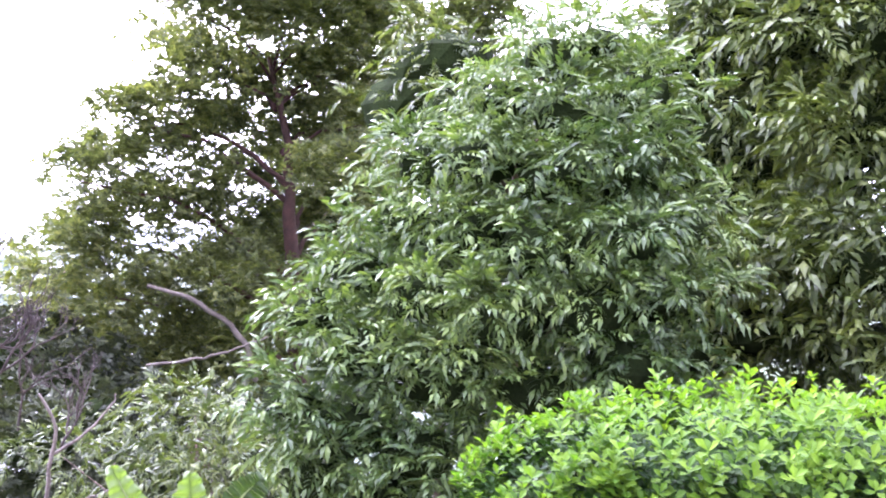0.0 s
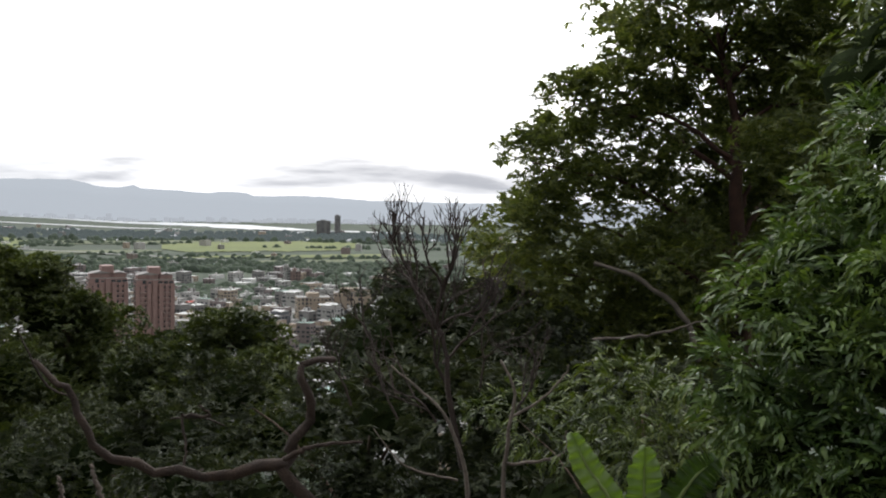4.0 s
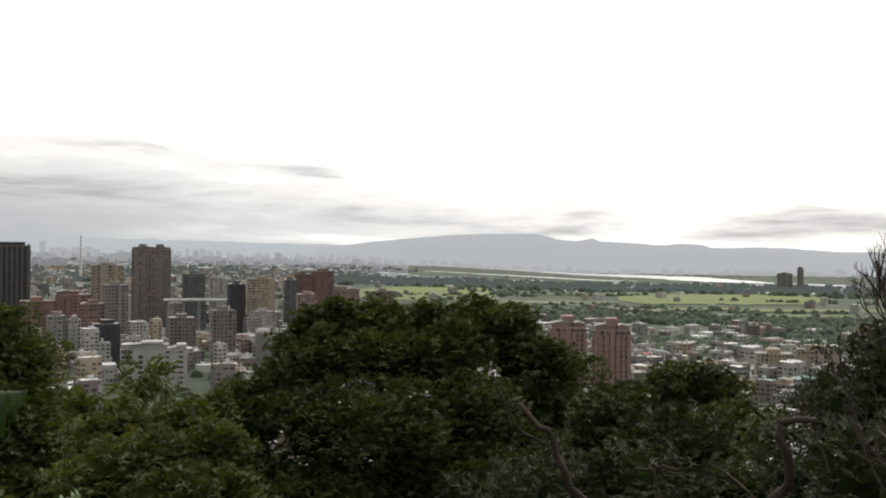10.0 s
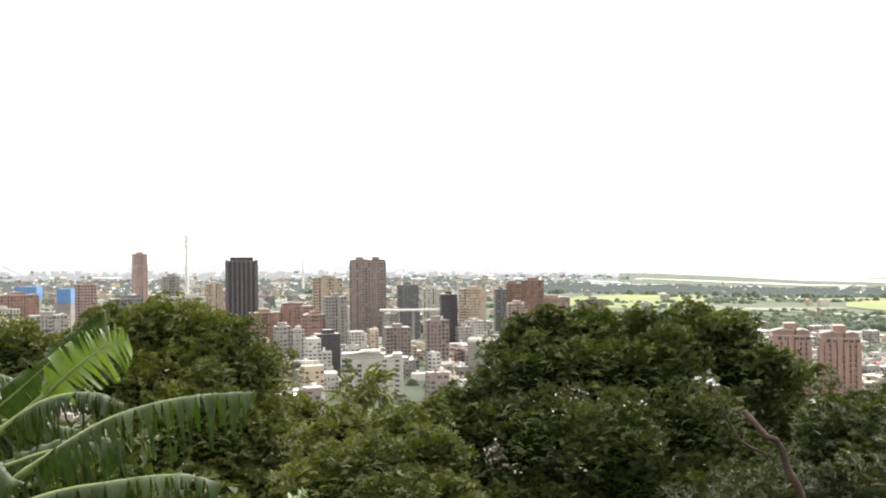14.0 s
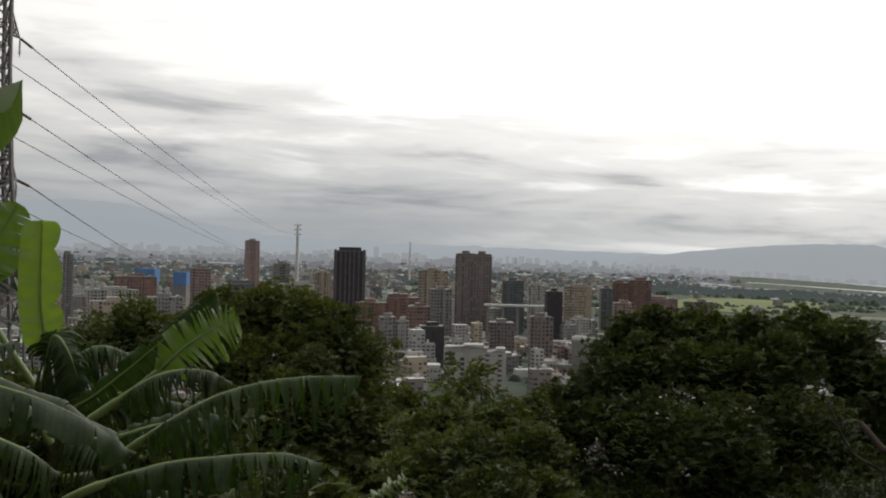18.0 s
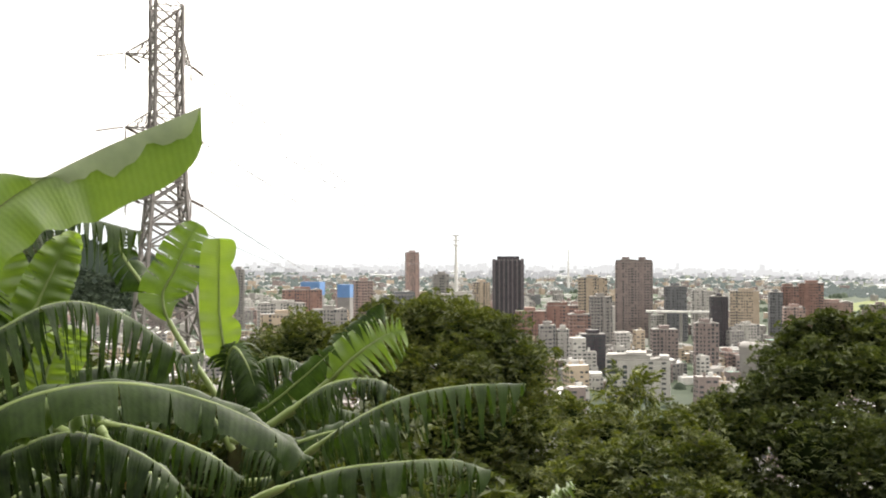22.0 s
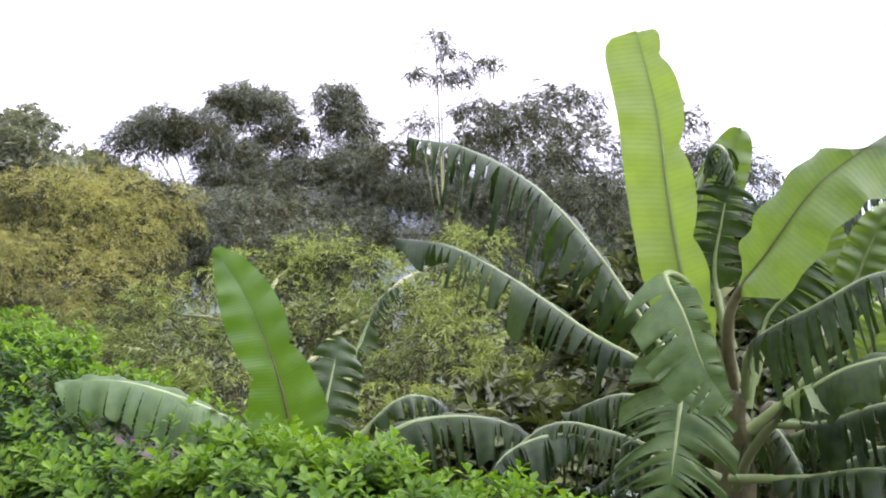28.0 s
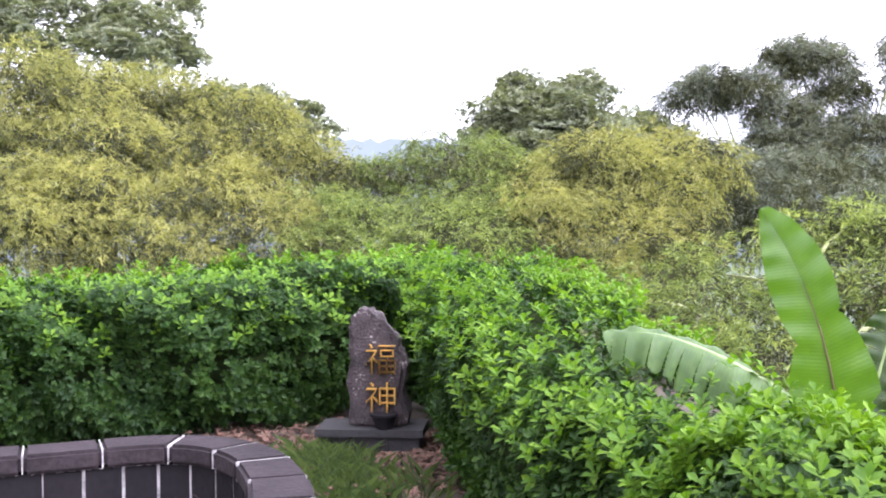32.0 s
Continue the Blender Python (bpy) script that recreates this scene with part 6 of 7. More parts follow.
def bamboos():
    rng = np.random.default_rng(77)

    def region(t_pts, r):
        return [clump(p, r * (0.8 + 0.4 * rng.random())) for p in t_pts]
    bamboo("bamboo_clump", "yellow-green arching bamboo thicket behind the hedge", on_ground((-16.05, -5.89, 0.75)), region([
        (-17.67, -7.24, 3.82), (-17.94, -6.56, 3.55), (-18.67, -6.00, 3.73), (-19.38, -5.37, 3.80), (-19.54, -4.76, 3.60), (-16.81, -6.70, 2.68), (-17.12, -5.88, 2.69), (-17.88, -5.15, 2.74), (-18.62, -4.33, 2.78), (-19.77, -3.73, 3.18), (-15.88, -6.34, 1.82), (-16.20, -5.48, 1.82),
        (-17.00, -4.62, 1.83), (-17.73, -3.73, 1.93), (-18.90, -2.93, 2.48), (-15.41, -6.15, 1.13), (-15.81, -5.09, 1.02), (-16.63, -4.06, 0.99), (-17.38, -2.89, 1.24), (-16.47, -7.48, 3.03), (-15.56, -7.07, 1.82), (-18.99, -2.31, 2.37)], 0.95), BAMBOO_DRY, 81)
    bamboo("bamboo_clump", "olive-green bamboo thicket behind the stone marker", on_ground((-18.08, -1.41, 0.62)), region([
        (-18.00, -2.19, 1.63), (-19.08, -1.48, 2.16), (-19.13, -0.63, 2.37), (-19.14, 0.12, 2.47), (-19.63, 0.88, 2.60), (-17.08, -1.32, 1.33), (-17.14, -0.37, 1.52), (-17.63, 0.60, 1.61), (-16.51, -2.01, 1.07), (-16.12, -0.70, 0.98), (-16.14, 0.37, 0.98), (-17.10, 1.34, 1.32), (-18.60, 1.35, 2.02)], 0.85), BAMBOO, 83)
    bamboo("bamboo_clump", "golden-brown dry bamboo thicket", on_ground((-16.92, 2.83, 0.66)), region([
        (-18.02, 2.22, 2.20), (-17.91, 3.00, 2.40), (-18.25, 3.87, 2.51), (-18.63, 4.46, 2.43), (-17.05, 1.91, 1.41), (-16.92, 2.84, 1.60), (-17.26, 3.75, 1.70), (-16.01, 2.15, 0.79), (-15.87, 3.02, 0.89), (-16.73, 3.83, 1.04)], 0.85), BAMBOO_DRY, 85)
    bamboo("bamboo_clump", "light green young bamboo below the banana plants", on_ground((-10.48, 3.86, 0.26)), region([
        (-11.99, 2.00, 0.46), (-11.89, 2.52, 0.45), (-12.72, 3.37, 0.77), (-13.39, 4.62, 1.33), (-13.15, 5.27, 1.32), (-12.88, 5.91, 1.24), (-11.41, 4.21, 0.68), (-10.64, 4.80, 0.59), (-10.34, 5.42, 0.72), (-10.40, 6.32, 0.95), (-9.72, 6.46, 0.60),
        (-9.56, 4.74, 0.21), (-9.21, 5.39, 0.22), (-8.79, 6.08, 0.13), (-9.24, 4.27, -0.06), (-10.74, 3.04, 0.33), (-8.43, 4.75, -0.18), (-8.08, 5.34, -0.16), (-11.18, 6.97, 1.45), (-8.51, 6.46, 0.36), (-10.86, 2.55, 0.16), (-9.67, 3.14, 0.15), (-8.49, 4.20, -0.36), (-7.76, 4.90, -0.46)], 0.6), BAMBOO, 87, 0.21, 100)
    bamboo("tall_bamboo", "dark tall bamboo with nodding plumes against the sky", on_ground((-24.59, 8.98, -1.50)), region([
        (-26.24, 7.03, 5.07), (-25.99, 7.88, 4.91), (-26.35, 6.58, 4.77), (-25.77, 8.59, 4.29), (-25.34, 8.28, 3.65), (-26.39, 9.81, 5.63), (-26.60, 9.23, 5.79), (-26.24, 10.23, 4.84), (-26.13, 10.51, 4.06), (-25.42, 9.57, 3.68), (-25.62, 11.68, 5.88), (-25.50, 11.94, 5.09),
        (-25.39, 12.20, 4.32), (-24.68, 11.36, 3.79), (-24.88, 8.10, 2.60), (-24.54, 9.06, 2.73), (-24.12, 10.13, 2.43), (-23.66, 11.18, 2.69), (-23.15, 12.19, 2.95), (-22.53, 11.23, 1.81), (-24.06, 7.37, 1.44), (-24.43, 6.03, 1.47), (-22.19, 9.58, 1.15), (-23.64, 4.99, 0.81), (-25.25, 6.85, 2.48)], 0.68), BAMBOO_DARK, 89, 0.22, 190)
    bamboo("tall_bamboo", "dark dense bamboo behind the banana plants", on_ground((-20.92, 14.01, 0.88)), region([
        (-21.97, 14.20, 4.66), (-21.49, 14.92, 4.48), (-21.67, 16.35, 5.15), (-21.72, 13.66, 3.90), (-20.36, 14.78, 3.65), (-20.47, 16.29, 4.11), (-20.53, 19.27, 4.80), (-19.24, 19.17, 3.60), (-18.66, 19.75, 3.12), (-20.46, 13.79, 2.82), (-19.50, 15.10, 2.62), (-21.18, 12.63, 2.72), (-22.29, 11.68, 2.93), (-19.20, 16.27, 3.01), (-20.05, 11.61, 1.76), (-18.80, 13.54, 1.56), (-18.64, 15.39, 1.91), (-21.78, 10.47, 2.08), (-20.35, 13.04, 2.27), (-19.22, 17.75, 2.73), (-23.14, 9.90, 2.41), (-23.17, 12.17, 3.85), (-22.75, 12.92, 3.68), (-23.56, 11.37, 3.43), (-20.85, 15.82, 3.42), (-24.96, 10.72, 3.53), (-25.41, 9.61, 3.25), (-25.70, 8.79, 3.56), (-18.06, 17.54, 2.11), (-16.95, 18.61, 1.77), (-16.74, 20.11, 1.74), (-19.37, 5.59, 1.96), (-19.16, 6.28, 1.61), (-21.38, 5.83, 2.48), (-20.86, 7.48, 2.21), (-22.08, 7.00, 2.38), (-18.55, 7.91, 1.46)], 0.85), BAMBOO_DARK, 91, 0.28, 62)
    bamboo("lone_bamboo", "single tall bamboo culm with a feathery head", on_ground((-20.81, 12.29, 3.64)), region([
        (-20.86, 12.16, 6.68), (-20.67, 12.50, 6.34), (-21.09, 11.78, 5.82), (-20.55, 12.71, 5.72), (-20.82, 12.25, 5.80), (-20.22, 13.23, 6.03), (-20.56, 12.68, 4.98), (-20.31, 13.07, 5.03), (-21.11, 11.75, 4.74)], 0.27), BAMBOO_DARK, 93, 0.2, 110)
    dome = [clump((-42.03, 3.20, 5.89), 2.2), clump((-41.85, 5.05, 5.99), 2.3), clump((-40.95, 4.03, 4.86), 2.3), clump((-42.09, 2.26, 4.96), 1.6), clump((-40.74, 5.83, 4.84), 1.8), clump((-42.42, 7.95, 5.21), 1.7), clump((-42.19, 9.09, 4.73), 1.5), clump((-40.00, 3.49, 3.67), 2), clump((-39.62, 6.55, 3.64), 2)]
    tree("round_tree", "grey-green dome-crowned tree above the bamboo", on_ground((-41.90, 4.58, 1.67)), Vector((-41.90, 4.58, 2.61)), dome, BARK, GREY_LEAF, "tuft", 0.27, 66, 95, 0.3, 0.62)
    high = [clump((-29.79, -11.94, 7.69), 1.6), clump((-31.23, -10.96, 8.32), 1.3), clump((-30.79, -9.10, 7.19), 1.5), clump((-31.02, -8.31, 6.71), 1.0), clump((-28.63, -12.13, 6.34), 1.5), clump((-29.50, -9.87, 6.31), 1.6), clump((-32.07, -8.23, 8.31), 0.8), clump((-32.57, -6.03, 4.96), 1.6), clump((-32.80, -4.62, 4.43), 1.3), clump((-32.39, -6.90, 5.31), 1.3)]
    tree("tall_tree", "grey-green airy tree rising behind the bamboo", on_ground((-30.53, -9.94, 1.71)), Vector((-30.54, -9.91, 4.10)), high, BARK, GREY_LEAF, "tuft", 0.26, 62, 97, 0.25, core=0)


bamboos()


# ---------------------------------------------------------------- hedges
def hedge(name, label, line, seed, per_m=900, leaf=0.085, front=1, fresh=0.2, whorl="hedge"):
    """A clipped-and-regrown hedge along a line of (x, y, top, half width): a dark solid core standing in for inner
    shade, under a coat of small upright whorls.
    """
    root = empty(name, (line[0][0], line[0][1], 0), label, "hedge")
    back = Matrix.Translation(root.location).inverted()
    rng = np.random.default_rng(seed)
    pts = curve_points([(p[0], p[1], p[2]) for p in line], 60)
    wid = np.interp(np.linspace(0, len(line) - 1, 60), range(len(line)), [p[3] for p in line])
    tang = np.gradient(pts[:, :2], axis=0)
    length = np.linalg.norm(tang, axis=1).sum()
    tang /= np.linalg.norm(tang, axis=1)[:, None]
    side = np.stack([-tang[:, 1], tang[:, 0]], 1)
    n = int(length * per_m)
    s = rng.uniform(0, 59, n)
    a = rng.uniform(-2.65, 0.9, n) * front       # round the section: 0 is the top, fuller towards the terrace
    def at(arr):
        return np.stack([np.interp(s, range(60), arr[:, k]) for k in range(arr.shape[1])], 1)
    c, sd = at(pts), at(side)
    w = np.interp(s, range(60), wid)
    k = s * length / 59
    lump = 1 + 0.14 * np.sin(k * 3.1 + a * 2.0) * np.sin(k * 1.3 + 1 + a) + 0.10 * np.sin(k * 7.3 + a * 5) + 0.05 * rng.normal(size=n)
    z0 = np.array([ground_height(x, y) for x, y in c[:, :2]])
    ht = (c[:, 2] - z0) * 0.5
    cz = np.sign(np.cos(a)) * np.abs(np.cos(a)) ** 0.6
    sx = np.sign(np.sin(a)) * np.abs(np.sin(a)) ** 0.6 * (0.84 + 0.16 * cz)      # overhanging, narrower at the foot
    inner = 0.86 + 0.14 * rng.random(n)
    p = np.stack([c[:, 0] + sd[:, 0] * sx * w * lump * inner, c[:, 1] + sd[:, 1] * sx * w * lump * inner, z0 + ht + cz * ht * (0.5 + 0.5 * lump) * inner], 1)
    aim = np.stack([sd[:, 0] * sx, sd[:, 1] * sx, cz * 0.8 + 0.55], 1)
    sizes = leaf * rng.uniform(0.75, 1.35, n)
    tip = (rng.random(n) < fresh) & (cz > 0.1)
    scatter("leaves", p[~tip], aim[~tip], sizes[~tip], whorl, HEDGE, root, seed + 1).matrix_parent_inverse = back
    p[tip] += aim[tip] * rng.uniform(0.02, 0.11, (tip.sum(), 1))
    scatter("new_growth", p[tip], aim[tip] + (0, 0, 0.5), sizes[tip] * 1.1, whorl, HEDGE_TIP, root, seed + 2, "bright yellow-green young shoots").matrix_parent_inverse = back
    # solid core, coloured dark for the shade inside the hedge
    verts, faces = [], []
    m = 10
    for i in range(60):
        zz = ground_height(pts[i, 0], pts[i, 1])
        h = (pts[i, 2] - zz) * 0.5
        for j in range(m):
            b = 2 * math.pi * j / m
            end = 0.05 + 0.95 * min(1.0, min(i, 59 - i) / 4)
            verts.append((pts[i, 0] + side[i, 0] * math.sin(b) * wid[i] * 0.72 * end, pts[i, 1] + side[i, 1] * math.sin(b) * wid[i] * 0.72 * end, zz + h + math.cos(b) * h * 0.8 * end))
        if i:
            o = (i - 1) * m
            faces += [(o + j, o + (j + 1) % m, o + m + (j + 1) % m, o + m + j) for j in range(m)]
    put("inner_shade", mesh_from("inner_shade", verts, faces, SHADE_CORE, True), root).matrix_parent_inverse = back
    return root


def hedges():
    def h(p, w):
        return (p[0], p[1], p[2], w)
    hedge("hedge", "bright green small-leaved hedge beside the terrace", [h((3.12, 1.60, 0.68), 0.35), h((3.32, 1.41, 0.88), 0.5), h((3.54, 1.09, 0.97), 0.55), h((3.72, 0.75, 1.00), 0.55), h((3.78, 0.34, 0.97), 0.5)], 201, 3400, 0.06)
    hedge("hedge", "bright green small-leaved hedge beside the banana plants", [h((-2.82, 2.21, 0.55), 0.25), h((-3.21, 1.80, 0.63), 0.4), h((-3.42, 1.33, 0.79), 0.5), h((-3.62, 1.36, 0.77), 0.55), h((-4.32, 1.10, 0.80), 0.6), h((-5.30, 0.74, 0.99), 0.6), h((-6.52, 0.60, 1.16), 0.68), h((-7.73, 0.53, 1.24), 0.68), h((-9.04, 0.35, 1.20), 0.6)], 203, 2150, 0.071, -1)
    hedge("hedge", "dark green small-leaved hedge behind the stone marker", [h((-9.14, 0.35, 1.18), 0.6), h((-9.12, -0.55, 1.23), 0.7), h((-8.52, -1.36, 1.22), 0.9), h((-8.07, -2.35, 1.15), 1.0), h((-7.64, -3.23, 1.07), 1.0), h((-7.13, -3.79, 1.01), 1.0)], 205, 2500, 0.084, -1, 0.11, "hedge_far")


hedges()


# ---------------------------------------------------------------- banana plants
def banana_leaf(parent, ctrl, width, material, face, torn=0.3, droop=0.2, fold=0.25, seed=1, blade_from=0.12, halves=(1.0, 1.0), blunt=5, rib=None, wavy=0.018, sweep=0.25, lobes=(0, 0), tent=None, taper=0.0):
    """A leaf: midrib through ctrl, two half blades split into ribbons where torn; face is the way that the upper side looks."""
    rng = np.random.default_rng(seed)
    n = 78
    p = curve_points(ctrl, n)
    tan = np.gradient(p, axis=0)
    tan /= np.linalg.norm(tan, axis=1)[:, None]
    f = np.array(face, float)
    lat = np.cross(tan, f)
    lat /= np.linalg.norm(lat, axis=1)[:, None] + 1e-9
    nor = np.cross(lat, tan)
    i0 = int(blade_from * n)
    u = (np.arange(n) - i0) / (n - 1 - i0)
    prof = np.clip(u, 0, 1)
    prof = np.where(u >= 0, np.minimum(1, (prof * 7 + 0.15)) * np.sqrt(np.clip(1 - prof ** blunt, 0, 1)) * (0.92 + 0.08 * np.sin(prof * 3.1)), 0)
    step = float(np.linalg.norm(p[1:] - p[:-1], axis=1).mean())
    back = Matrix.Translation(parent.location).inverted()
    verts, tris, uvs, pale = [], [], [], []
    m = 6
    for s, hw in ((-1, halves[0]), (1, halves[1])):
        k = i0
        while k < n - 1:
            run = int(rng.integers(1, 4)) if rng.random() < torn else int(rng.integers(3, 11))
            run = min(run if torn > 0.06 else n, n - 1 - k)
            lean = rng.normal(0, 0.11) * torn
            hang = droop * (1 + 1.6 * torn * rng.random()) + 0.25 * torn * rng.random()
            short = 1 - 0.25 * torn * rng.random()
            o = len(verts)
            for j in range(run + 1):
                q = k + j
                w = width / 2 * prof[q] * hw * short * (1 - taper * max(0.0, float(u[q])))
                lobe = lobes[0 if s < 0 else 1]
                if lobe:
                    w *= 0.55 + 0.45 * abs(math.sin(max(0.0, float(u[q])) ** 0.8 * lobe * math.pi + 0.5)) ** 0.6
                gap = min(0.3 * torn * w, 0.44 * run * step) * (1 if j == 0 else -1 if j == run else 0)
                side = lat[q] * s
                ripple, bulge = wavy, fold
                if tent:
                    b = min(1.0, max(0.0, (float(u[q]) - tent[0]) / 0.2)) * tent[1]
                    front = s * lat[q][2] > 0
                    cam_way = -np.array((p[q][0], p[q][1], 0.0)) / math.hypot(p[q][0], p[q][1])
                    side = side * (1 - b) + (cam_way * (0.3 if front else -0.15) + np.array((0, 0, -0.95))) * b
                    w = w * (1 - b) + b * prof[q] * (tent[2] * (1 + 0.3 * math.sin(q * 0.7) + 0.15 * math.sin(q * 1.7)) if front else tent[3])
                    ripple = wavy * (1 - 0.8 * b)
                    bulge = fold * (1 - 0.9 * b)
                for c in range(m + 1):
                    e = c / m
                    wave = (ripple * math.sin(q * 0.75 + s + seed) + ripple * math.sin(q * 0.26 + 2 * s + seed)) * e + 0.0008 * (1 if q % 2 else -1) * min(1.0, 3 * e)
                    out = w * e
                    down = hang * w * e * e
                    v = p[q] + side * out * math.cos(0.5 * hang * e) + nor[q] * (bulge * w * math.sin(min(1.0, e * 1.4) * 1.6) * 0.35 + wave) - nor[q] * down * 0.5
                    v = v + np.array((0, 0, -1.0)) * down * 0.8 + tan[q] * (lean * w * e + gap * e ** 1.5 + sweep * w * e * (1 - torn * 0.4))
                    verts.append(v)
                    uvs.append((q / n, 0.5 + 0.5 * s * e))
                if j:
                    a = o + (j - 1) * (m + 1)
                    for c in range(m):
                        x, y = a + c, a + c + m + 1
                        tris += [(x, x + 1, y), (x + 1, y + 1, y)] if s > 0 else [(x, y, x + 1), (x + 1, y, y + 1)]
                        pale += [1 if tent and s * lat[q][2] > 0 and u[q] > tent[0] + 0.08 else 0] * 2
            k += run
    tris = np.array(tris)
    me = tri_mesh("leaf", np.array(verts), tris, material, True)
    me.uv_layers.new(name="blade").data.foreach_set("uv", np.array(uvs, np.float32)[tris.ravel()].ravel())
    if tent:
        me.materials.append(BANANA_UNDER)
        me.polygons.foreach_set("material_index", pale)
    leaf = put("leaf", me, parent)
    leaf.matrix_parent_inverse = back
    v, t = tube(p - nor * 0.006, np.linspace(0.013 if rib else 0.02, 0.004, n) * (1 + 0.3 * (np.arange(n) < i0)), 6)
    if rib:
        v2, t2 = tube(p[:i0 + 3] - nor[:i0 + 3] * 0.012, np.linspace(0.034, 0.022, i0 + 3), 8)
        put("petiole", tri_mesh("petiole", v2, t2, PSEUDOSTEM, True), leaf)
    rib = put("midrib", tri_mesh("midrib", v, t, rib or MIDRIB, True), leaf, "dark brown midrib" if rib else "pale green midrib")
    return leaf


def stem(root, ctrl, r0, r1, seed):
    v, t = limb(ctrl, r0, r1, 12, 12, seed, 0.005)
    put("stem", tri_mesh("stem", v, t, PSEUDOSTEM, True), root).matrix_parent_inverse = Matrix.Translation(root.location).inverted()


def bananas():
    up = (0.0, 0.0, 1.0)
    cam_l = (0.72, -0.66, 0.15)               # towards the terrace
    main = empty("banana_plant", on_ground((-3.79, 3.85, 0.28)), "large banana plant with broad torn green leaves", "banana plant", "banana plants")
    stem(main, [on_ground((-3.79, 3.85, 0.28), -0.2), (-3.79, 3.85, 0.40), (-3.65, 3.70, 0.83)], 0.14, 0.07, 1)
    stem(main, [on_ground((-3.87, 4.32, 0.18), -0.2), (-3.89, 4.31, 0.30), (-3.78, 4.12, 0.71)], 0.12, 0.06, 2)
    B = banana_leaf
    B(main, [(-3.65, 3.70, 0.83), (-3.63, 3.58, 1.07), (-3.57, 3.36, 1.38), (-3.57, 3.28, 1.80), (-3.59, 3.25, 2.19), (-3.68, 3.23, 2.56)], 0.25, BANANA_YOUNG, cam_l, 0.02, 0.02, 0.25, 1, 0.22, (1.45, 1.0), 40, None, 0.012, 0.2, (0, 4.2))
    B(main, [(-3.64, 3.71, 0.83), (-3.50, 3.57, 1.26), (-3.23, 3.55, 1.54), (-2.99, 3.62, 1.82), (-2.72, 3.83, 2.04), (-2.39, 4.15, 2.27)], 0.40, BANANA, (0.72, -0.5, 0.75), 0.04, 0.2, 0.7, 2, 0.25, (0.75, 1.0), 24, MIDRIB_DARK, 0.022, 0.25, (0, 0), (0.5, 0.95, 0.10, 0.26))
    B(main, [(-3.98, 4.07, 1.01), (-3.98, 3.93, 1.51), (-3.94, 3.97, 1.84), (-3.85, 4.06, 2.16)], 0.26, BANANA, cam_l, 0.05, 0.05, 0.2, 3, 0.3)
    B(main, [(-3.97, 3.80, 1.69), (-3.89, 3.88, 2.04), (-3.77, 3.86, 2.03), (-3.74, 3.89, 1.89)], 0.20, BANANA_DARK, up, 0.95, 0.625, 0.2, 4, 0.2)
    B(main, [(-3.65, 3.70, 0.83), (-3.55, 3.38, 1.35), (-3.48, 3.16, 1.44), (-3.32, 3.11, 1.27), (-3.24, 3.13, 1.06), (-3.16, 3.20, 0.88)], 0.44, BANANA_MID, (0.7, -0.6, 0.3), 0.42, 0.05, 0.3, 5, 0.4, (0.5, 1.25), 3, None, 0.01, 0.4, (0, 0), None, 0.3)
    B(main, [(-3.55, 3.51, 0.75), (-3.50, 3.28, 0.97), (-3.38, 3.11, 0.83), (-3.33, 3.02, 0.65), (-3.35, 2.99, 0.44)], 0.56, BANANA_MID, (0.7, -0.6, 0.3), 0.75, 0.12, 0.2, 6, 0.12, (1, 1), 5, None, 0.02, 0.5)
    B(main, [(-3.60, 3.74, 0.83), (-3.43, 3.63, 1.10), (-3.10, 3.66, 1.28), (-2.88, 3.83, 1.42), (-2.67, 3.98, 1.37), (-2.46, 4.11, 1.19)], 0.33, BANANA_DARK, up, 0.95, 0.875, 0.2, 7, 0.16)
    B(main, [(-3.72, 3.78, 0.37), (-3.38, 3.54, 0.64), (-3.05, 3.43, 0.89), (-2.74, 3.44, 1.07), (-2.40, 3.56, 1.13), (-2.11, 3.73, 1.05), (-1.87, 3.86, 0.91), (-1.76, 3.90, 0.80)], 0.23, BANANA_DARK, (0.4, -0.35, 0.9), 0.4075, 0.4375, 0.25, 8, 0.24)
    B(main, [(-3.66, 3.69, 0.72), (-3.88, 3.45, 1.12), (-4.04, 3.26, 1.52), (-4.22, 3.02, 1.88), (-4.41, 2.74, 2.09), (-4.55, 2.48, 2.16)], 0.38, BANANA_DARK, (0.3, -0.2, 1), 0.95, 0.6875, 0.2, 9, 0.2)
    B(main, [(-3.59, 3.62, 0.68), (-3.73, 3.32, 0.98), (-3.93, 3.09, 1.17), (-4.12, 2.82, 1.42), (-4.28, 2.56, 1.60), (-4.42, 2.31, 1.66)], 0.28, BANANA_DARK, (0.3, -0.2, 1), 0.81, 0.625, 0.2, 10, 0.25)
    B(main, [(-3.99, 4.21, 0.81), (-3.99, 4.47, 1.36), (-3.94, 4.78, 1.68), (-3.82, 5.12, 1.85), (-3.54, 5.44, 1.77)], 0.26, BANANA_DARK, up, 0.95, 1, 0.2, 11, 0.4)
    B(main, [(-3.80, 4.38, 0.80), (-3.62, 4.52, 1.24), (-3.53, 4.59, 1.49), (-3.45, 4.65, 1.72)], 0.26, BANANA, cam_l, 0.1, 0.1, 0.2, 12, 0.3)
    B(main, [(-3.28, 4.20, 0.89), (-3.24, 4.23, 1.02), (-3.18, 4.27, 1.16), (-3.14, 4.30, 1.28)], 0.20, BANANA_YOUNG, cam_l, 0.03, 0.05, 0.2, 24, 0.25)
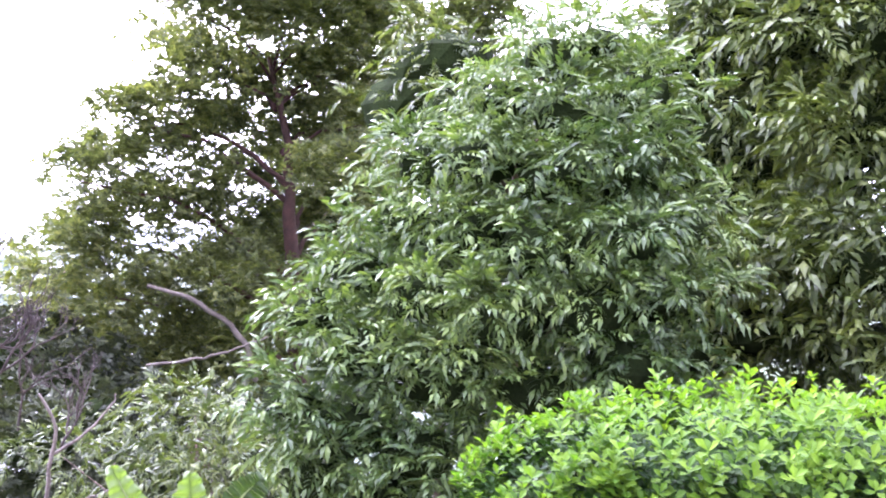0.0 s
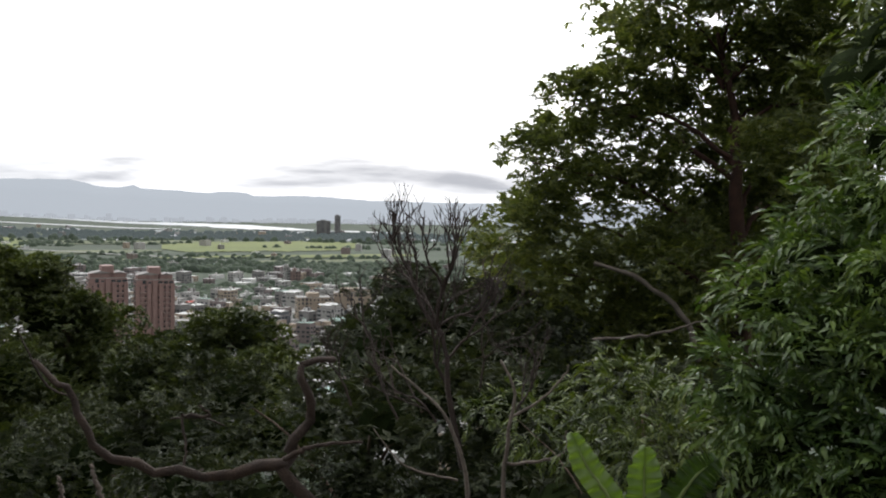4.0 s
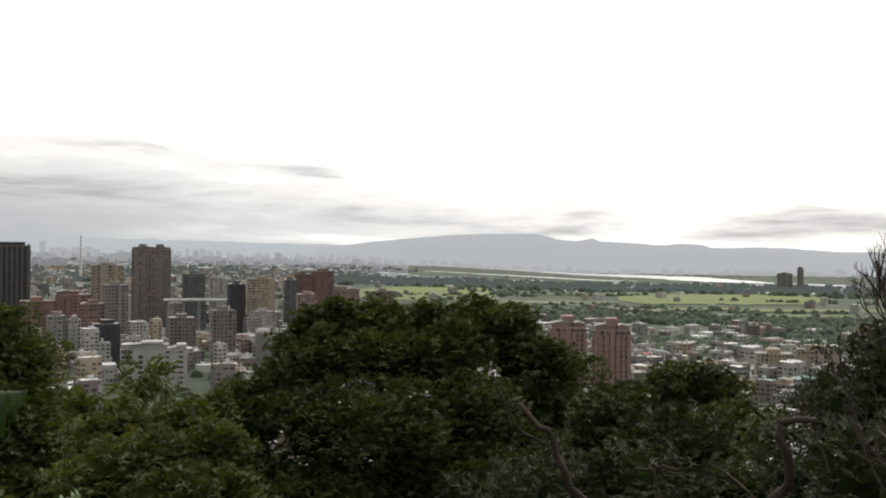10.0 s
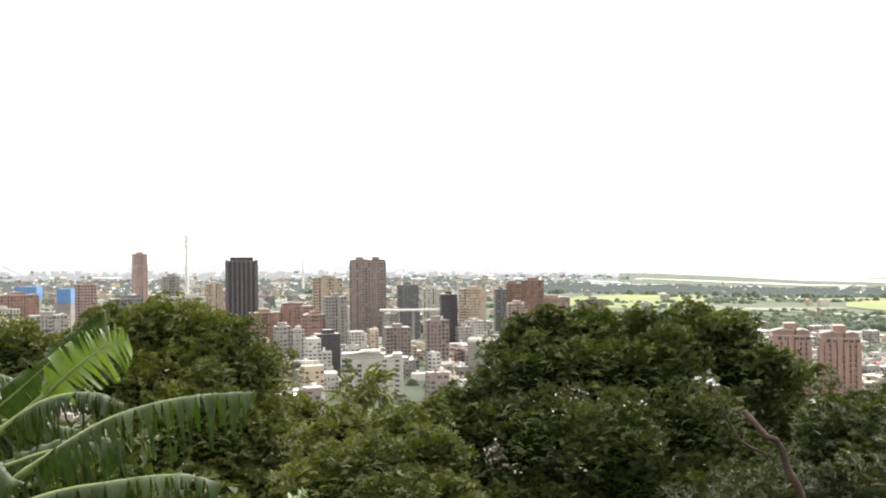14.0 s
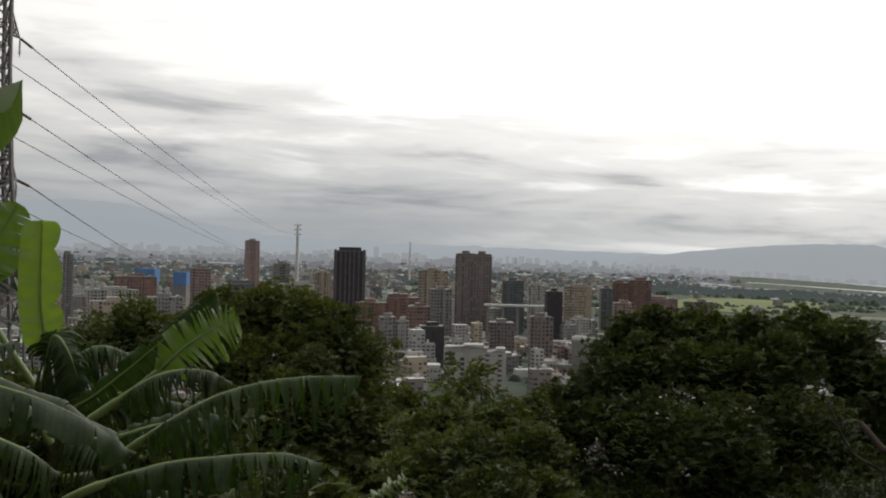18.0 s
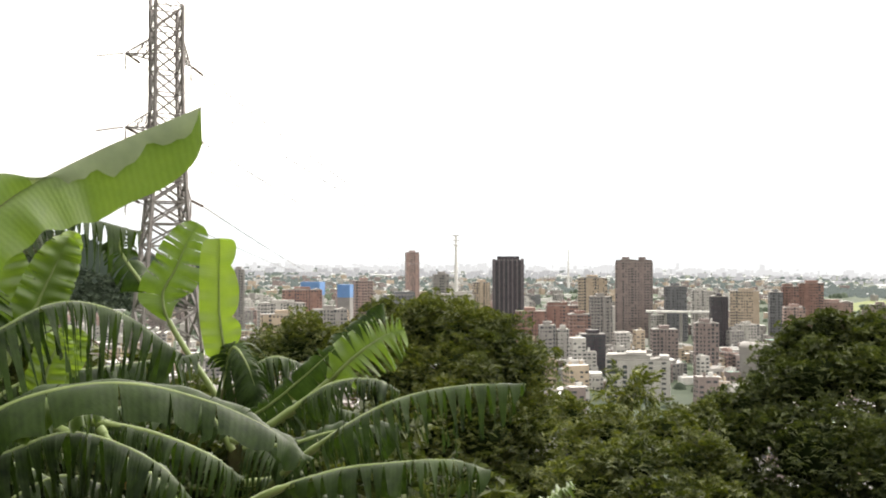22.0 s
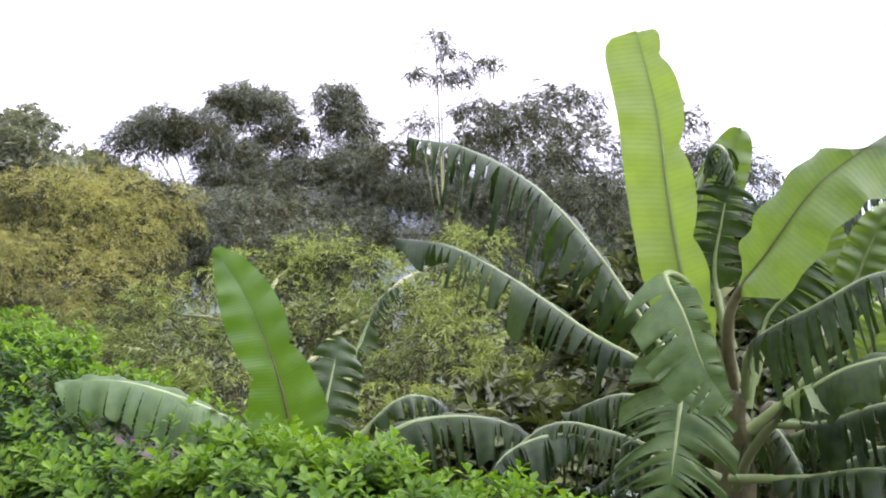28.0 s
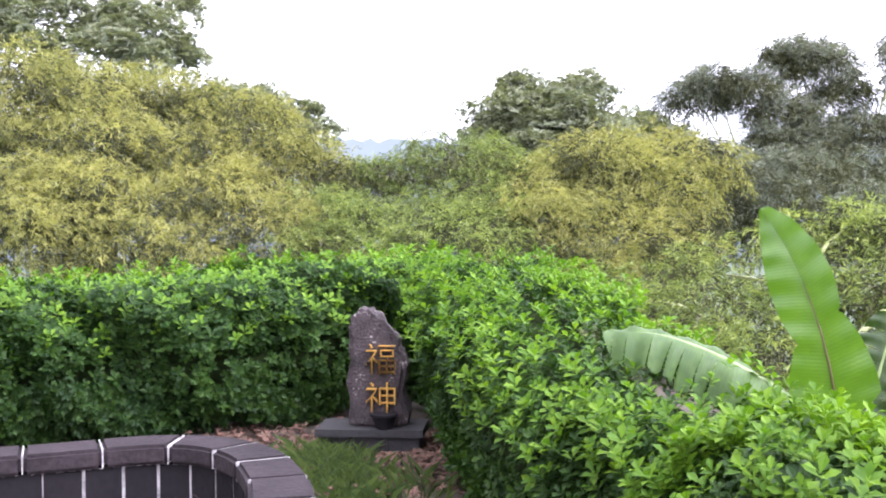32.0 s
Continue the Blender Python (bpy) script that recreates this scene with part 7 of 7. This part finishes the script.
    B(main, [(-3.63, 4.56, 1.18), (-3.57, 4.61, 1.35), (-3.50, 4.66, 1.56), (-3.45, 4.70, 1.75)], 0.20, BANANA_YOUNG, cam_l, 0.05, 0.1, 0.2, 25, 0.25, (1.0, 0.8))
    B(main, [(-3.80, 4.55, 1.02), (-3.82, 4.53, 1.23), (-3.81, 4.54, 1.47), (-3.82, 4.53, 1.69)], 0.40, BANANA, cam_l, 0.05, 0.1, 0.2, 26, 0.1)
    B(main, [(-3.25, 4.05, 0.83), (-3.19, 4.10, 1.00), (-3.14, 4.13, 1.16), (-3.11, 4.16, 1.26)], 0.18, BANANA_YOUNG, cam_l, 0.0, 0.0, 0.2, 13, 0.15)
    B(main, [(-3.51, 3.70, 0.73), (-3.17, 3.73, 0.76), (-2.84, 3.87, 0.87), (-2.50, 3.98, 0.74), (-2.33, 4.08, 0.51)], 0.30, BANANA_DARK, up, 0.95, 0.75, 0.2, 14, 0.2)
    B(main, [(-3.60, 4.01, 0.80), (-3.36, 4.22, 1.03), (-3.02, 4.47, 1.09), (-2.73, 4.76, 1.13)], 0.28, BANANA_DARK, up, 0.95, 0.75, 0.2, 15, 0.2)
    B(main, [(-3.38, 3.40, 0.53), (-3.02, 3.46, 0.59), (-2.72, 3.58, 0.65), (-2.42, 3.79, 0.55)], 0.28, BANANA_DARK, up, 0.695, 0.625, 0.2, 16, 0.2)
    B(main, [(-3.41, 3.37, 0.53), (-3.72, 3.03, 0.73), (-3.90, 2.80, 0.77), (-3.97, 2.51, 0.58)], 0.30, BANANA_DARK, up, 0.81, 0.75, 0.2, 17, 0.2)
    B(main, [(-3.75, 3.12, 0.61), (-3.84, 2.85, 0.73), (-3.90, 2.58, 0.68), (-3.89, 2.42, 0.53)], 0.25, BANANA_DARK, up, 0.7525, 0.625, 0.2, 18, 0.2)
    B(main, [(-3.23, 3.37, 0.77), (-2.99, 3.45, 0.96), (-2.76, 3.63, 1.05), (-2.55, 3.78, 1.00)], 0.34, BANANA, up, 0.3, 0.4, 0.2, 19, 0.2)
    B(main, [(-3.10, 4.11, 0.84), (-2.80, 4.08, 0.76), (-2.55, 4.12, 0.62), (-2.45, 4.18, 0.44)], 0.33, BANANA_DARK, up, 0.95, 0.75, 0.2, 20, 0.15)
    B(main, [(-3.03, 4.28, 0.85), (-2.76, 4.34, 0.80), (-2.48, 4.39, 0.70), (-2.35, 4.47, 0.58)], 0.28, BANANA_DARK, up, 0.95, 0.75, 0.2, 21, 0.1)
    B(main, [(-3.80, 3.97, 0.73), (-3.80, 4.11, 1.14), (-3.69, 4.20, 1.32), (-3.61, 4.27, 1.50)], 0.4, BANANA_DARK, cam_l, 0.35, 0.25, 0.2, 22, 0.3)
    B(main, [(-3.78, 3.88, 0.87), (-3.84, 3.82, 1.38), (-3.81, 3.85, 1.67), (-3.77, 3.89, 1.89)], 0.44, BANANA_DARK, cam_l, 0.465, 0.25, 0.2, 23, 0.3)

    side = empty("banana_plant", on_ground((-3.47, 6.60, -0.11)), "banana plant with an upright pale new leaf", "banana plant", "banana plants")
    stem(side, [on_ground((-3.47, 6.60, -0.11), -0.2), (-3.50, 6.58, 0.21), (-3.47, 6.36, 0.71)], 0.12, 0.06, 3)
    B(side, [(-3.47, 6.36, 0.56), (-3.49, 6.35, 0.95), (-3.52, 6.33, 1.26), (-3.52, 6.33, 1.75)], 0.27, BANANA_YOUNG, (0.5, -0.85, 0.1), 0.02, 0.02, 0.3, 31, 0.25, (1.0, 1.0), 30, None, 0.012, 0.2, (0, 3.3))
    B(side, [(-3.57, 6.54, 0.53), (-4.04, 6.49, 1.24), (-3.97, 6.53, 1.56), (-3.85, 6.60, 1.87)], 0.36, BANANA, (0.5, -0.85, 0.1), 0.1, 0.1, 0.25, 32, 0.3)
    B(side, [(-3.49, 6.35, 0.71), (-3.40, 6.28, 1.01), (-3.27, 6.24, 0.92), (-3.18, 6.29, 0.62)], 0.5, BANANA_DARK, (0.4, -0.7, 0.6), 0.95, 0.625, 0.2, 33, 0.15)
    B(side, [(-3.37, 6.19, 0.36), (-3.18, 6.06, 0.57), (-2.94, 5.96, 0.71), (-2.60, 6.00, 1.00), (-2.27, 6.13, 1.33)], 0.34, BANANA_DARK, (0.5, -0.85, 0.3), 0.7525, 0.4375, 0.2, 34, 0.25, (1.0, 1.2))
    B(side, [(-3.18, 6.06, 0.39), (-2.59, 5.90, 0.82), (-2.36, 5.88, 1.02), (-2.20, 5.94, 1.14), (-2.08, 5.99, 1.18)], 0.36, BANANA, (0.5, -0.85, 0.3), 0.4, 0.2, 0.2, 35, 0.3)
    B(side, [(-3.06, 5.68, 0.02), (-2.37, 5.01, 0.53), (-1.98, 4.85, 0.79), (-1.71, 4.84, 0.93), (-1.43, 4.94, 0.99), (-1.13, 5.02, 1.00)], 0.25, BANANA_DARK, up, 0.95, 0.9375, 0.2, 36, 0.3)
    B(side, [(-3.01, 5.02, -0.03), (-2.40, 4.56, 0.43), (-1.96, 4.53, 0.62), (-1.64, 4.55, 0.68), (-1.39, 4.63, 0.69), (-1.22, 4.69, 0.64)], 0.26, BANANA_DARK, up, 0.81, 0.75, 0.2, 37, 0.3)
    B(side, [(-2.79, 5.59, 0.63), (-2.44, 5.64, 0.87), (-2.16, 5.64, 0.92), (-2.01, 5.70, 0.85)], 0.25, BANANA_DARK, up, 0.81, 0.625, 0.2, 38, 0.15)
    B(side, [(-2.72, 5.18, 0.58), (-2.41, 5.10, 0.63), (-2.15, 5.11, 0.71), (-1.84, 5.22, 0.73)], 0.34, BANANA_DARK, (0.4, -0.7, 0.6), 0.695, 0.625, 0.2, 39, 0.15)
    B(side, [(-2.87, 5.32, 0.60), (-2.57, 5.14, 0.59), (-2.36, 5.13, 0.48), (-2.19, 5.20, 0.30)], 0.34, BANANA_DARK, up, 0.95, 0.75, 0.2, 40, 0.1)
    B(side, [(-4.15, 6.66, 1.22), (-4.49, 6.67, 1.61), (-4.53, 6.64, 1.77), (-4.56, 6.62, 1.81)], 0.3, BANANA_DARK, (0.5, -0.85, 0.1), 0.695, 0.375, 0.2, 41, 0.15)
    B(side, [(-0.97, 4.33, 0.52), (-0.88, 4.35, 0.62), (-0.79, 4.37, 0.67)], 0.16, BANANA, up, 0.1, 0.2, 0.2, 42, 0.1)
    B(side, [(-2.95, 4.21, 0.83), (-2.79, 4.20, 0.66), (-2.76, 4.23, 0.55)], 0.1, BANANA_DRY, cam_l, 0.4, 0.4, 0.2, 43, 0.1)

    for i, (a, b, c) in enumerate((((-4.00, 4.20, 0.43), (-3.57, 4.32, 0.62), (-3.14, 4.52, 0.37)), ((-4.23, 4.54, 0.41), (-3.86, 4.85, 0.74), (-3.38, 5.19, 0.61)), ((-3.91, 4.01, 0.47), (-3.52, 3.83, 0.69), (-3.32, 3.87, 0.40)),
                                   ((-3.99, 4.48, 0.58), (-3.54, 4.85, 0.80), (-3.22, 5.17, 0.76)), ((-4.13, 4.07, 0.50), (-4.42, 3.75, 0.76), (-4.66, 3.44, 0.66)), ((-4.26, 4.22, 0.78), (-4.52, 3.94, 1.25), (-4.68, 3.74, 1.39)),
                                   ((-4.28, 4.48, 0.92), (-4.05, 4.68, 1.22), (-3.77, 4.92, 1.21)), ((-3.43, 3.91, 0.39), (-3.12, 4.16, 0.61), (-2.82, 4.37, 0.45)), ((-3.84, 3.79, 0.40), (-4.08, 3.53, 0.50), (-4.26, 3.31, 0.33)))):
        B(main, [a, b, c], 0.31, BANANA_DARK, up, 0.8, 0.7, 0.2, 80 + i, 0.12)
    for i, (a, b, c) in enumerate((((-3.25, 6.03, 0.46), (-2.88, 6.10, 0.70), (-2.48, 6.27, 0.62)), ((-3.25, 6.03, 0.39), (-3.47, 5.90, 0.77), (-3.73, 5.74, 0.81)), ((-2.81, 5.36, 0.35), (-2.44, 5.31, 0.41), (-2.11, 5.34, 0.28)), ((-3.57, 6.54, 0.69), (-3.31, 6.66, 0.92), (-3.03, 6.80, 0.84)))):
        B(side, [a, b, c], 0.33, BANANA_DARK, up, 0.85, 0.7, 0.2, 95 + i, 0.12)

    young = empty("banana_plant", on_ground((-4.52, 1.81, 0.26)), "young banana plant with one broad upright bright leaf", "banana plant", "banana plants")
    stem(young, [on_ground((-4.51, 1.83, 0.26), -0.2), (-4.51, 1.83, 0.47), (-4.47, 1.80, 0.70)], 0.09, 0.04, 5)
    B(young, [(-4.47, 1.80, 0.59), (-4.43, 1.76, 0.81), (-4.41, 1.68, 1.13), (-4.44, 1.58, 1.41), (-4.53, 1.47, 1.64)], 0.41, BANANA_FRESH, (0.95, -0.3, 0.1), 0.03, 0.03, 0.25, 51, 0.14, (1.0, 1.0), 3.2, MIDRIB_DARK, 0.01, 0.3, (1.9, 1.6), None, 0.38)
    B(young, [(-4.52, 1.82, 0.58), (-4.49, 1.59, 0.81), (-4.48, 1.30, 0.99), (-4.54, 1.03, 1.09), (-4.59, 0.79, 1.10)], 0.30, BANANA_MID, (0.5, -0.1, 1), 0.12, 0.625, 0.25, 52, 0.12)
    B(young, [(-4.78, 1.95, 0.46), (-4.94, 2.11, 0.68), (-5.00, 2.21, 0.93), (-5.07, 2.31, 1.16)], 0.34, BANANA_DARK, (0.95, -0.3, 0.1), 0.235, 0.25, 0.2, 53, 0.2)
    B(young, [(-5.79, 2.66, 0.83), (-5.82, 2.84, 1.17), (-5.77, 2.93, 1.34), (-5.72, 3.02, 1.39)], 0.20, BANANA_DARK, up, 0.465, 0.5, 0.2, 54, 0.1)
    B(young, [(-4.76, 2.00, 0.40), (-4.52, 2.29, 0.71), (-4.41, 2.53, 0.78), (-4.26, 2.77, 0.75), (-4.15, 2.92, 0.64)], 0.34, BANANA_DARK, (0.4, -0.1, 1), 0.465, 0.6875, 0.2, 55, 0.15)
    B(young, [(-5.11, 2.21, 0.43), (-4.96, 2.54, 0.78), (-4.87, 2.72, 0.81), (-4.81, 2.82, 0.72)], 0.25, BANANA_DARK, up, 0.465, 0.5, 0.2, 56, 0.2)

    low = empty("banana_plant", on_ground((3.88, 3.66, 0.01)), "young banana shoots among the shrubs", "banana plant", "banana plants")
    stem(low, [on_ground((3.88, 3.66, 0.01), -0.2), (3.88, 3.66, 0.01)], 0.07, 0.04, 7)
    B(low, [(3.88, 3.66, -0.07), (3.89, 3.65, 0.10), (3.89, 3.65, 0.25), (3.88, 3.64, 0.44)], 0.19, BANANA, (-0.5, -0.85, 0.1), 0.02, 0.03, 0.3, 61, 0.1)
    B(low, [(3.84, 3.70, -0.08), (3.77, 3.77, 0.15), (3.68, 3.85, 0.32), (3.62, 3.91, 0.49)], 0.15, BANANA, (-0.5, -0.85, 0.1), 0.05, 0.1, 0.3, 62, 0.1)
    B(low, [(3.94, 3.59, -0.07), (4.00, 3.51, 0.18), (4.06, 3.44, 0.32), (4.12, 3.37, 0.40)], 0.2, BANANA_DARK, (-0.5, -0.85, 0.2), 0.1, 0.125, 0.3, 63, 0.1)


bananas()


# ---------------------------------------------------------------- stone marker and wall
STONE = shader("weathered_stone", (0.052, 0.038, 0.041), (0.014, 0.010, 0.011), 0.9, scale=6, spots=(0.27, 0.24, 0.235, 0.64), bump=0.8)
SLAB = shader("dark_stone_slab", (0.026, 0.023, 0.026), (0.012, 0.011, 0.012), 0.85, scale=3, bump=0.4)
CAP = shader("purplish_cap_stone", (0.030, 0.022, 0.026), (0.012, 0.009, 0.011), 0.85, scale=4, bump=0.5, spec=0.2)
PANEL = shader("dark_panel_stone", (0.012, 0.010, 0.012), (0.007, 0.006, 0.008), 0.85, scale=3, bump=0.3, spec=0.15)
MORTAR = shader("white_mortar", (0.42, 0.39, 0.40), (0.12, 0.11, 0.115), 0.9, scale=8, bump=0.4)
GOLD = shader("gold_paint", (0.42, 0.23, 0.03), (0.27, 0.14, 0.02), 0.45, scale=12, bump=0.2)
GRASS = shader("grass_blade", (0.055, 0.09, 0.018), (0.045, 0.075, 0.015), 0.6, scale=2, translucent=0.3, vary=0.4)
LITTER = shader("dry_leaf_litter", (0.17, 0.10, 0.07), (0.08, 0.048, 0.034), 0.9, scale=4, vary=0.5)


def rounded(me_name, outline, depth, material, parent, name, label="", bevel=0.03, rough=0.0, seed=1):
    """A slab cut to an outline in x and z, its edges worn round."""
    bm = bmesh.new()
    f = bm.faces.new([bm.verts.new((x, 0, z)) for x, z in outline])
    r = bmesh.ops.extrude_face_region(bm, geom=[f])
    for v in r["geom"]:
        if isinstance(v, bmesh.types.BMVert):
            v.co.y += depth
    bmesh.ops.recalc_face_normals(bm, faces=bm.faces)
    bmesh.ops.bevel(bm, geom=list(bm.edges), offset=bevel, segments=2, affect="EDGES", clamp_overlap=True)
    if rough:
        bmesh.ops.triangulate(bm, faces=bm.faces)
        bmesh.ops.subdivide_edges(bm, edges=bm.edges, cuts=4, use_grid_fill=True)
        for v in bm.verts:
            k = noise.noise((v.co.x * 6 + seed, v.co.y * 6, v.co.z * 6)) + 0.5 * noise.noise((v.co.x * 17, v.co.y * 17 + seed, v.co.z * 17))
            v.co += Vector((k, k * 0.6 if v.co.y > 0.05 else -abs(k) * 0.25, k * 0.7)) * rough
    return part(name, bm, material, parent, label)


def marker():
    p = Vector((-6.97, -0.41, 0.04))
    az = math.degrees(math.atan2(-p.x, p.y))
    m = Matrix.Translation((p.x, p.y, 0)) @ Matrix.Rotation(radians(az - 8), 4, "Z")
    plinth = empty("plinth", (0, 0, 0), "low plinth of dark stone slabs under the marker", "plinth")
    plinth.matrix_basis = m
    z1 = PLINTH_TOP
    for x0, x1 in ((-0.36, -0.13), (-0.125, 0.10), (0.105, 0.32)):
        block(plinth, "face_slab", x0, 0.0, -0.1, x1, 0.34, z1 - 0.055, SLAB)
    block(plinth, "top_slab", -0.39, -0.04, z1 - 0.05, 0.35, 0.37, z1, SLAB)
    stone = empty("marker_stone", (0, 0, 0), "upright weathered boulder with two gold carved characters", "marker stone")
    stone.matrix_basis = m @ Matrix.Translation((0.02, 0.06, z1))
    h = STONE_H
    rounded("stone", [(-0.185, -0.02), (-0.195, h * 0.3), (-0.19, h * 0.6), (-0.2, h * 0.87), (-0.165, h * 0.965), (-0.095, h), (-0.03, h * 0.965), (0.03, h * 0.88), (0.10, h * 0.8), (0.165, h * 0.68), (0.195, h * 0.45), (0.20, -0.02)],
            0.26, STONE, stone, "boulder", bevel=0.04, rough=0.034)
    for text, zc, size in (("\u798f", 0.455, 0.235), ("\u795e", 0.19, 0.235)):
        cu = bpy.data.curves.new("character", "FONT")
        cu.body, cu.size, cu.align_x, cu.align_y, cu.extrude, cu.offset = text, size, "CENTER", "CENTER", 0.02, -0.004
        cu.materials.append(GOLD)
        ch = new("character", cu)
        ch.parent = stone
        ch.matrix_basis = Matrix.Translation((0.04, -0.03, zc)) @ Matrix.Rotation(radians(90), 4, "X")
        ch["label"] = "gold painted carved character"
    pot = empty("incense_pot", (0, 0, 0), "small dark incense pot in front of the marker", "incense pot")
    pot.matrix_basis = m @ Matrix.Translation((0.08, 0.0, z1))
    bm = bmesh.new()
    bmesh.ops.create_cone(bm, cap_ends=True, segments=20, radius1=0.05, radius2=0.085, depth=0.09, matrix=Matrix.Translation((0, 0, 0.045)))
    bmesh.ops.bevel(bm, geom=list(bm.edges), offset=0.008, segments=2, affect="EDGES")
    part("bowl", bm, PANEL, pot)
    bm = bmesh.new()
    bmesh.ops.create_cone(bm, cap_ends=True, segments=20, radius1=0.095, radius2=0.095, depth=0.018, matrix=Matrix.Translation((0, 0, 0.098)))
    part("rim", bm, PANEL, pot)


PLINTH_TOP, STONE_H = 0.20, 0.82
marker()


def tomb_wall():
    """A low wall of dark panels that curves round to the terrace, under a coping of separate stones with white joints."""
    line = [(p[0], p[1]) for p in ((-5.26, -3.40, 0.44), (-5.47, -2.88, 0.40), (-5.62, -2.35, 0.37), (-5.78, -1.94, 0.34), (-5.91, -1.56, 0.32), (-5.84, -1.22, 0.31), (-5.54, -0.94, 0.32), (-5.07, -0.75, 0.33), (-4.68, -0.66, 0.30), (-4.38, -0.60, 0.23), (-4.09, -0.54, 0.15))]
    root = tagged(new("tomb_wall"), "low curved wall of dark panels with pale-jointed coping stones", "wall", kind="structure")
    top = WALL_TOP
    pts = curve_points([(x, y, 0) for x, y in line], 400)
    seg = np.r_[0, np.cumsum(np.linalg.norm(np.diff(pts, axis=0), axis=1))]

    def at(s):
        return np.array([np.interp(s, seg, pts[:, k]) for k in range(2)])

    def side(s):
        t = at(min(s + 0.02, seg[-1])) - at(max(s - 0.02, 0))
        t /= np.linalg.norm(t)
        return np.array((-t[1], t[0]))

    def piece(name, s0, s1, w0, w1, z0, z1, material, bevel=0.012):
        n = max(4, int((s1 - s0) / 0.06))
        bm = bmesh.new()
        rings = []
        for i in range(n + 1):
            s = s0 + (s1 - s0) * i / n
            c, d = at(s), side(s)
            a, b = c + d * w0, c + d * w1
            rings.append([bm.verts.new((*q, z)) for q, z in ((a, z0), (b, z0), (b, z1), (a, z1))])
        for r, q in zip(rings, rings[1:]):
            for k in range(4):
                bm.faces.new((r[k], r[(k + 1) % 4], q[(k + 1) % 4], q[k]))
        bm.faces.new(rings[0][::-1])
        bm.faces.new(rings[-1])
        bmesh.ops.recalc_face_normals(bm, faces=bm.faces)
        if bevel:
            long = [e for e in bm.edges if len(e.link_faces) == 2 and e.calc_face_angle(0) > 0.7]
            bmesh.ops.bevel(bm, geom=long, offset=bevel, segments=2, affect="EDGES")
        return part(name, bm, material, root)
    rng = np.random.default_rng(4)
    s = 0.0
    while s < seg[-1] - 0.1:                  # coping stones
        e = min(s + 0.36 + 0.06 * rng.random(), seg[-1])
        piece("coping_stone", s + 0.004, e - 0.004, -0.14, 0.16, top - 0.11, top + 0.006 * rng.random(), CAP, 0.02)
        piece("joint", e - 0.0035, e + 0.0035, -0.134, 0.154, top - 0.104, top - 0.001, MORTAR, 0)
        s = e
    s = 0.0
    while s < seg[-1] - 0.1:                  # upright panels
        e = min(s + 0.20 + 0.04 * rng.random(), seg[-1])
        piece("wall_panel", s + 0.003, e - 0.003, -0.10, 0.10, top - 0.42, top - 0.112, PANEL, 0.006)
        piece("wall_panel", s + 0.005, e - 0.005, -0.10, 0.10, -0.2, top - 0.425, PANEL, 0.006)
        s = e
    piece("wall_core", 0.0, seg[-1], -0.094, 0.094, -0.2, top - 0.113, MORTAR, 0)


WALL_TOP = 0.35
tomb_wall()


def litter_and_grass():
    rng = np.random.default_rng(9)
    c = Vector((-6.92, -0.44, -0.14))
    n = 2600
    p = np.stack([c.x + rng.normal(0, 0.55, n), c.y + rng.normal(0, 0.75, n), np.full(n, 0.03) + 0.02 * rng.random(n)], 1)
    ob = scatter("leaf_litter", p, rng.normal(0, 1, (n, 3)) * (1, 1, 0.15), rng.uniform(0.03, 0.08, n), "tuft", LITTER, None, 10)
    tagged(ob, "brown dry leaf litter in front of the marker", "leaf litter", kind="stuff")
    pieces = []
    for centre, m, spread in ((Vector((-6.03, -0.21, -0.10)), 130, 0.2), (Vector((-5.82, -0.45, -0.12)), 160, 0.2), (Vector((-6.79, -0.73, -0.08)), 420, 0.15), (Vector((-6.32, -0.46, -0.09)), 200, 0.14), (Vector((-6.19, -0.69, -0.06)), 150, 0.14)):
        for _ in range(m):
            x, y = centre.x + rng.normal(0, spread), centre.y + rng.normal(0, spread)
            a, h, w = rng.uniform(0, 6.28), rng.uniform(0.06, 0.16), 0.006
            lean = rng.normal(0, 0.05, 2)
            v = np.array([(x - w * math.cos(a), y - w * math.sin(a), 0), (x + w * math.cos(a), y + w * math.sin(a), 0), (x + lean[0] * 0.5, y + lean[1] * 0.5, h * 0.65), (x + lean[0] * 1.6, y + lean[1] * 1.6, h)])
            pieces.append((v, np.array([(0, 1, 2), (1, 3, 2)])))
    tagged(put("grass_tuft", tri_mesh("grass_tuft", *join(pieces), GRASS)), "short green grass tufts by the wall", "grass", kind="stuff")


litter_and_grass()
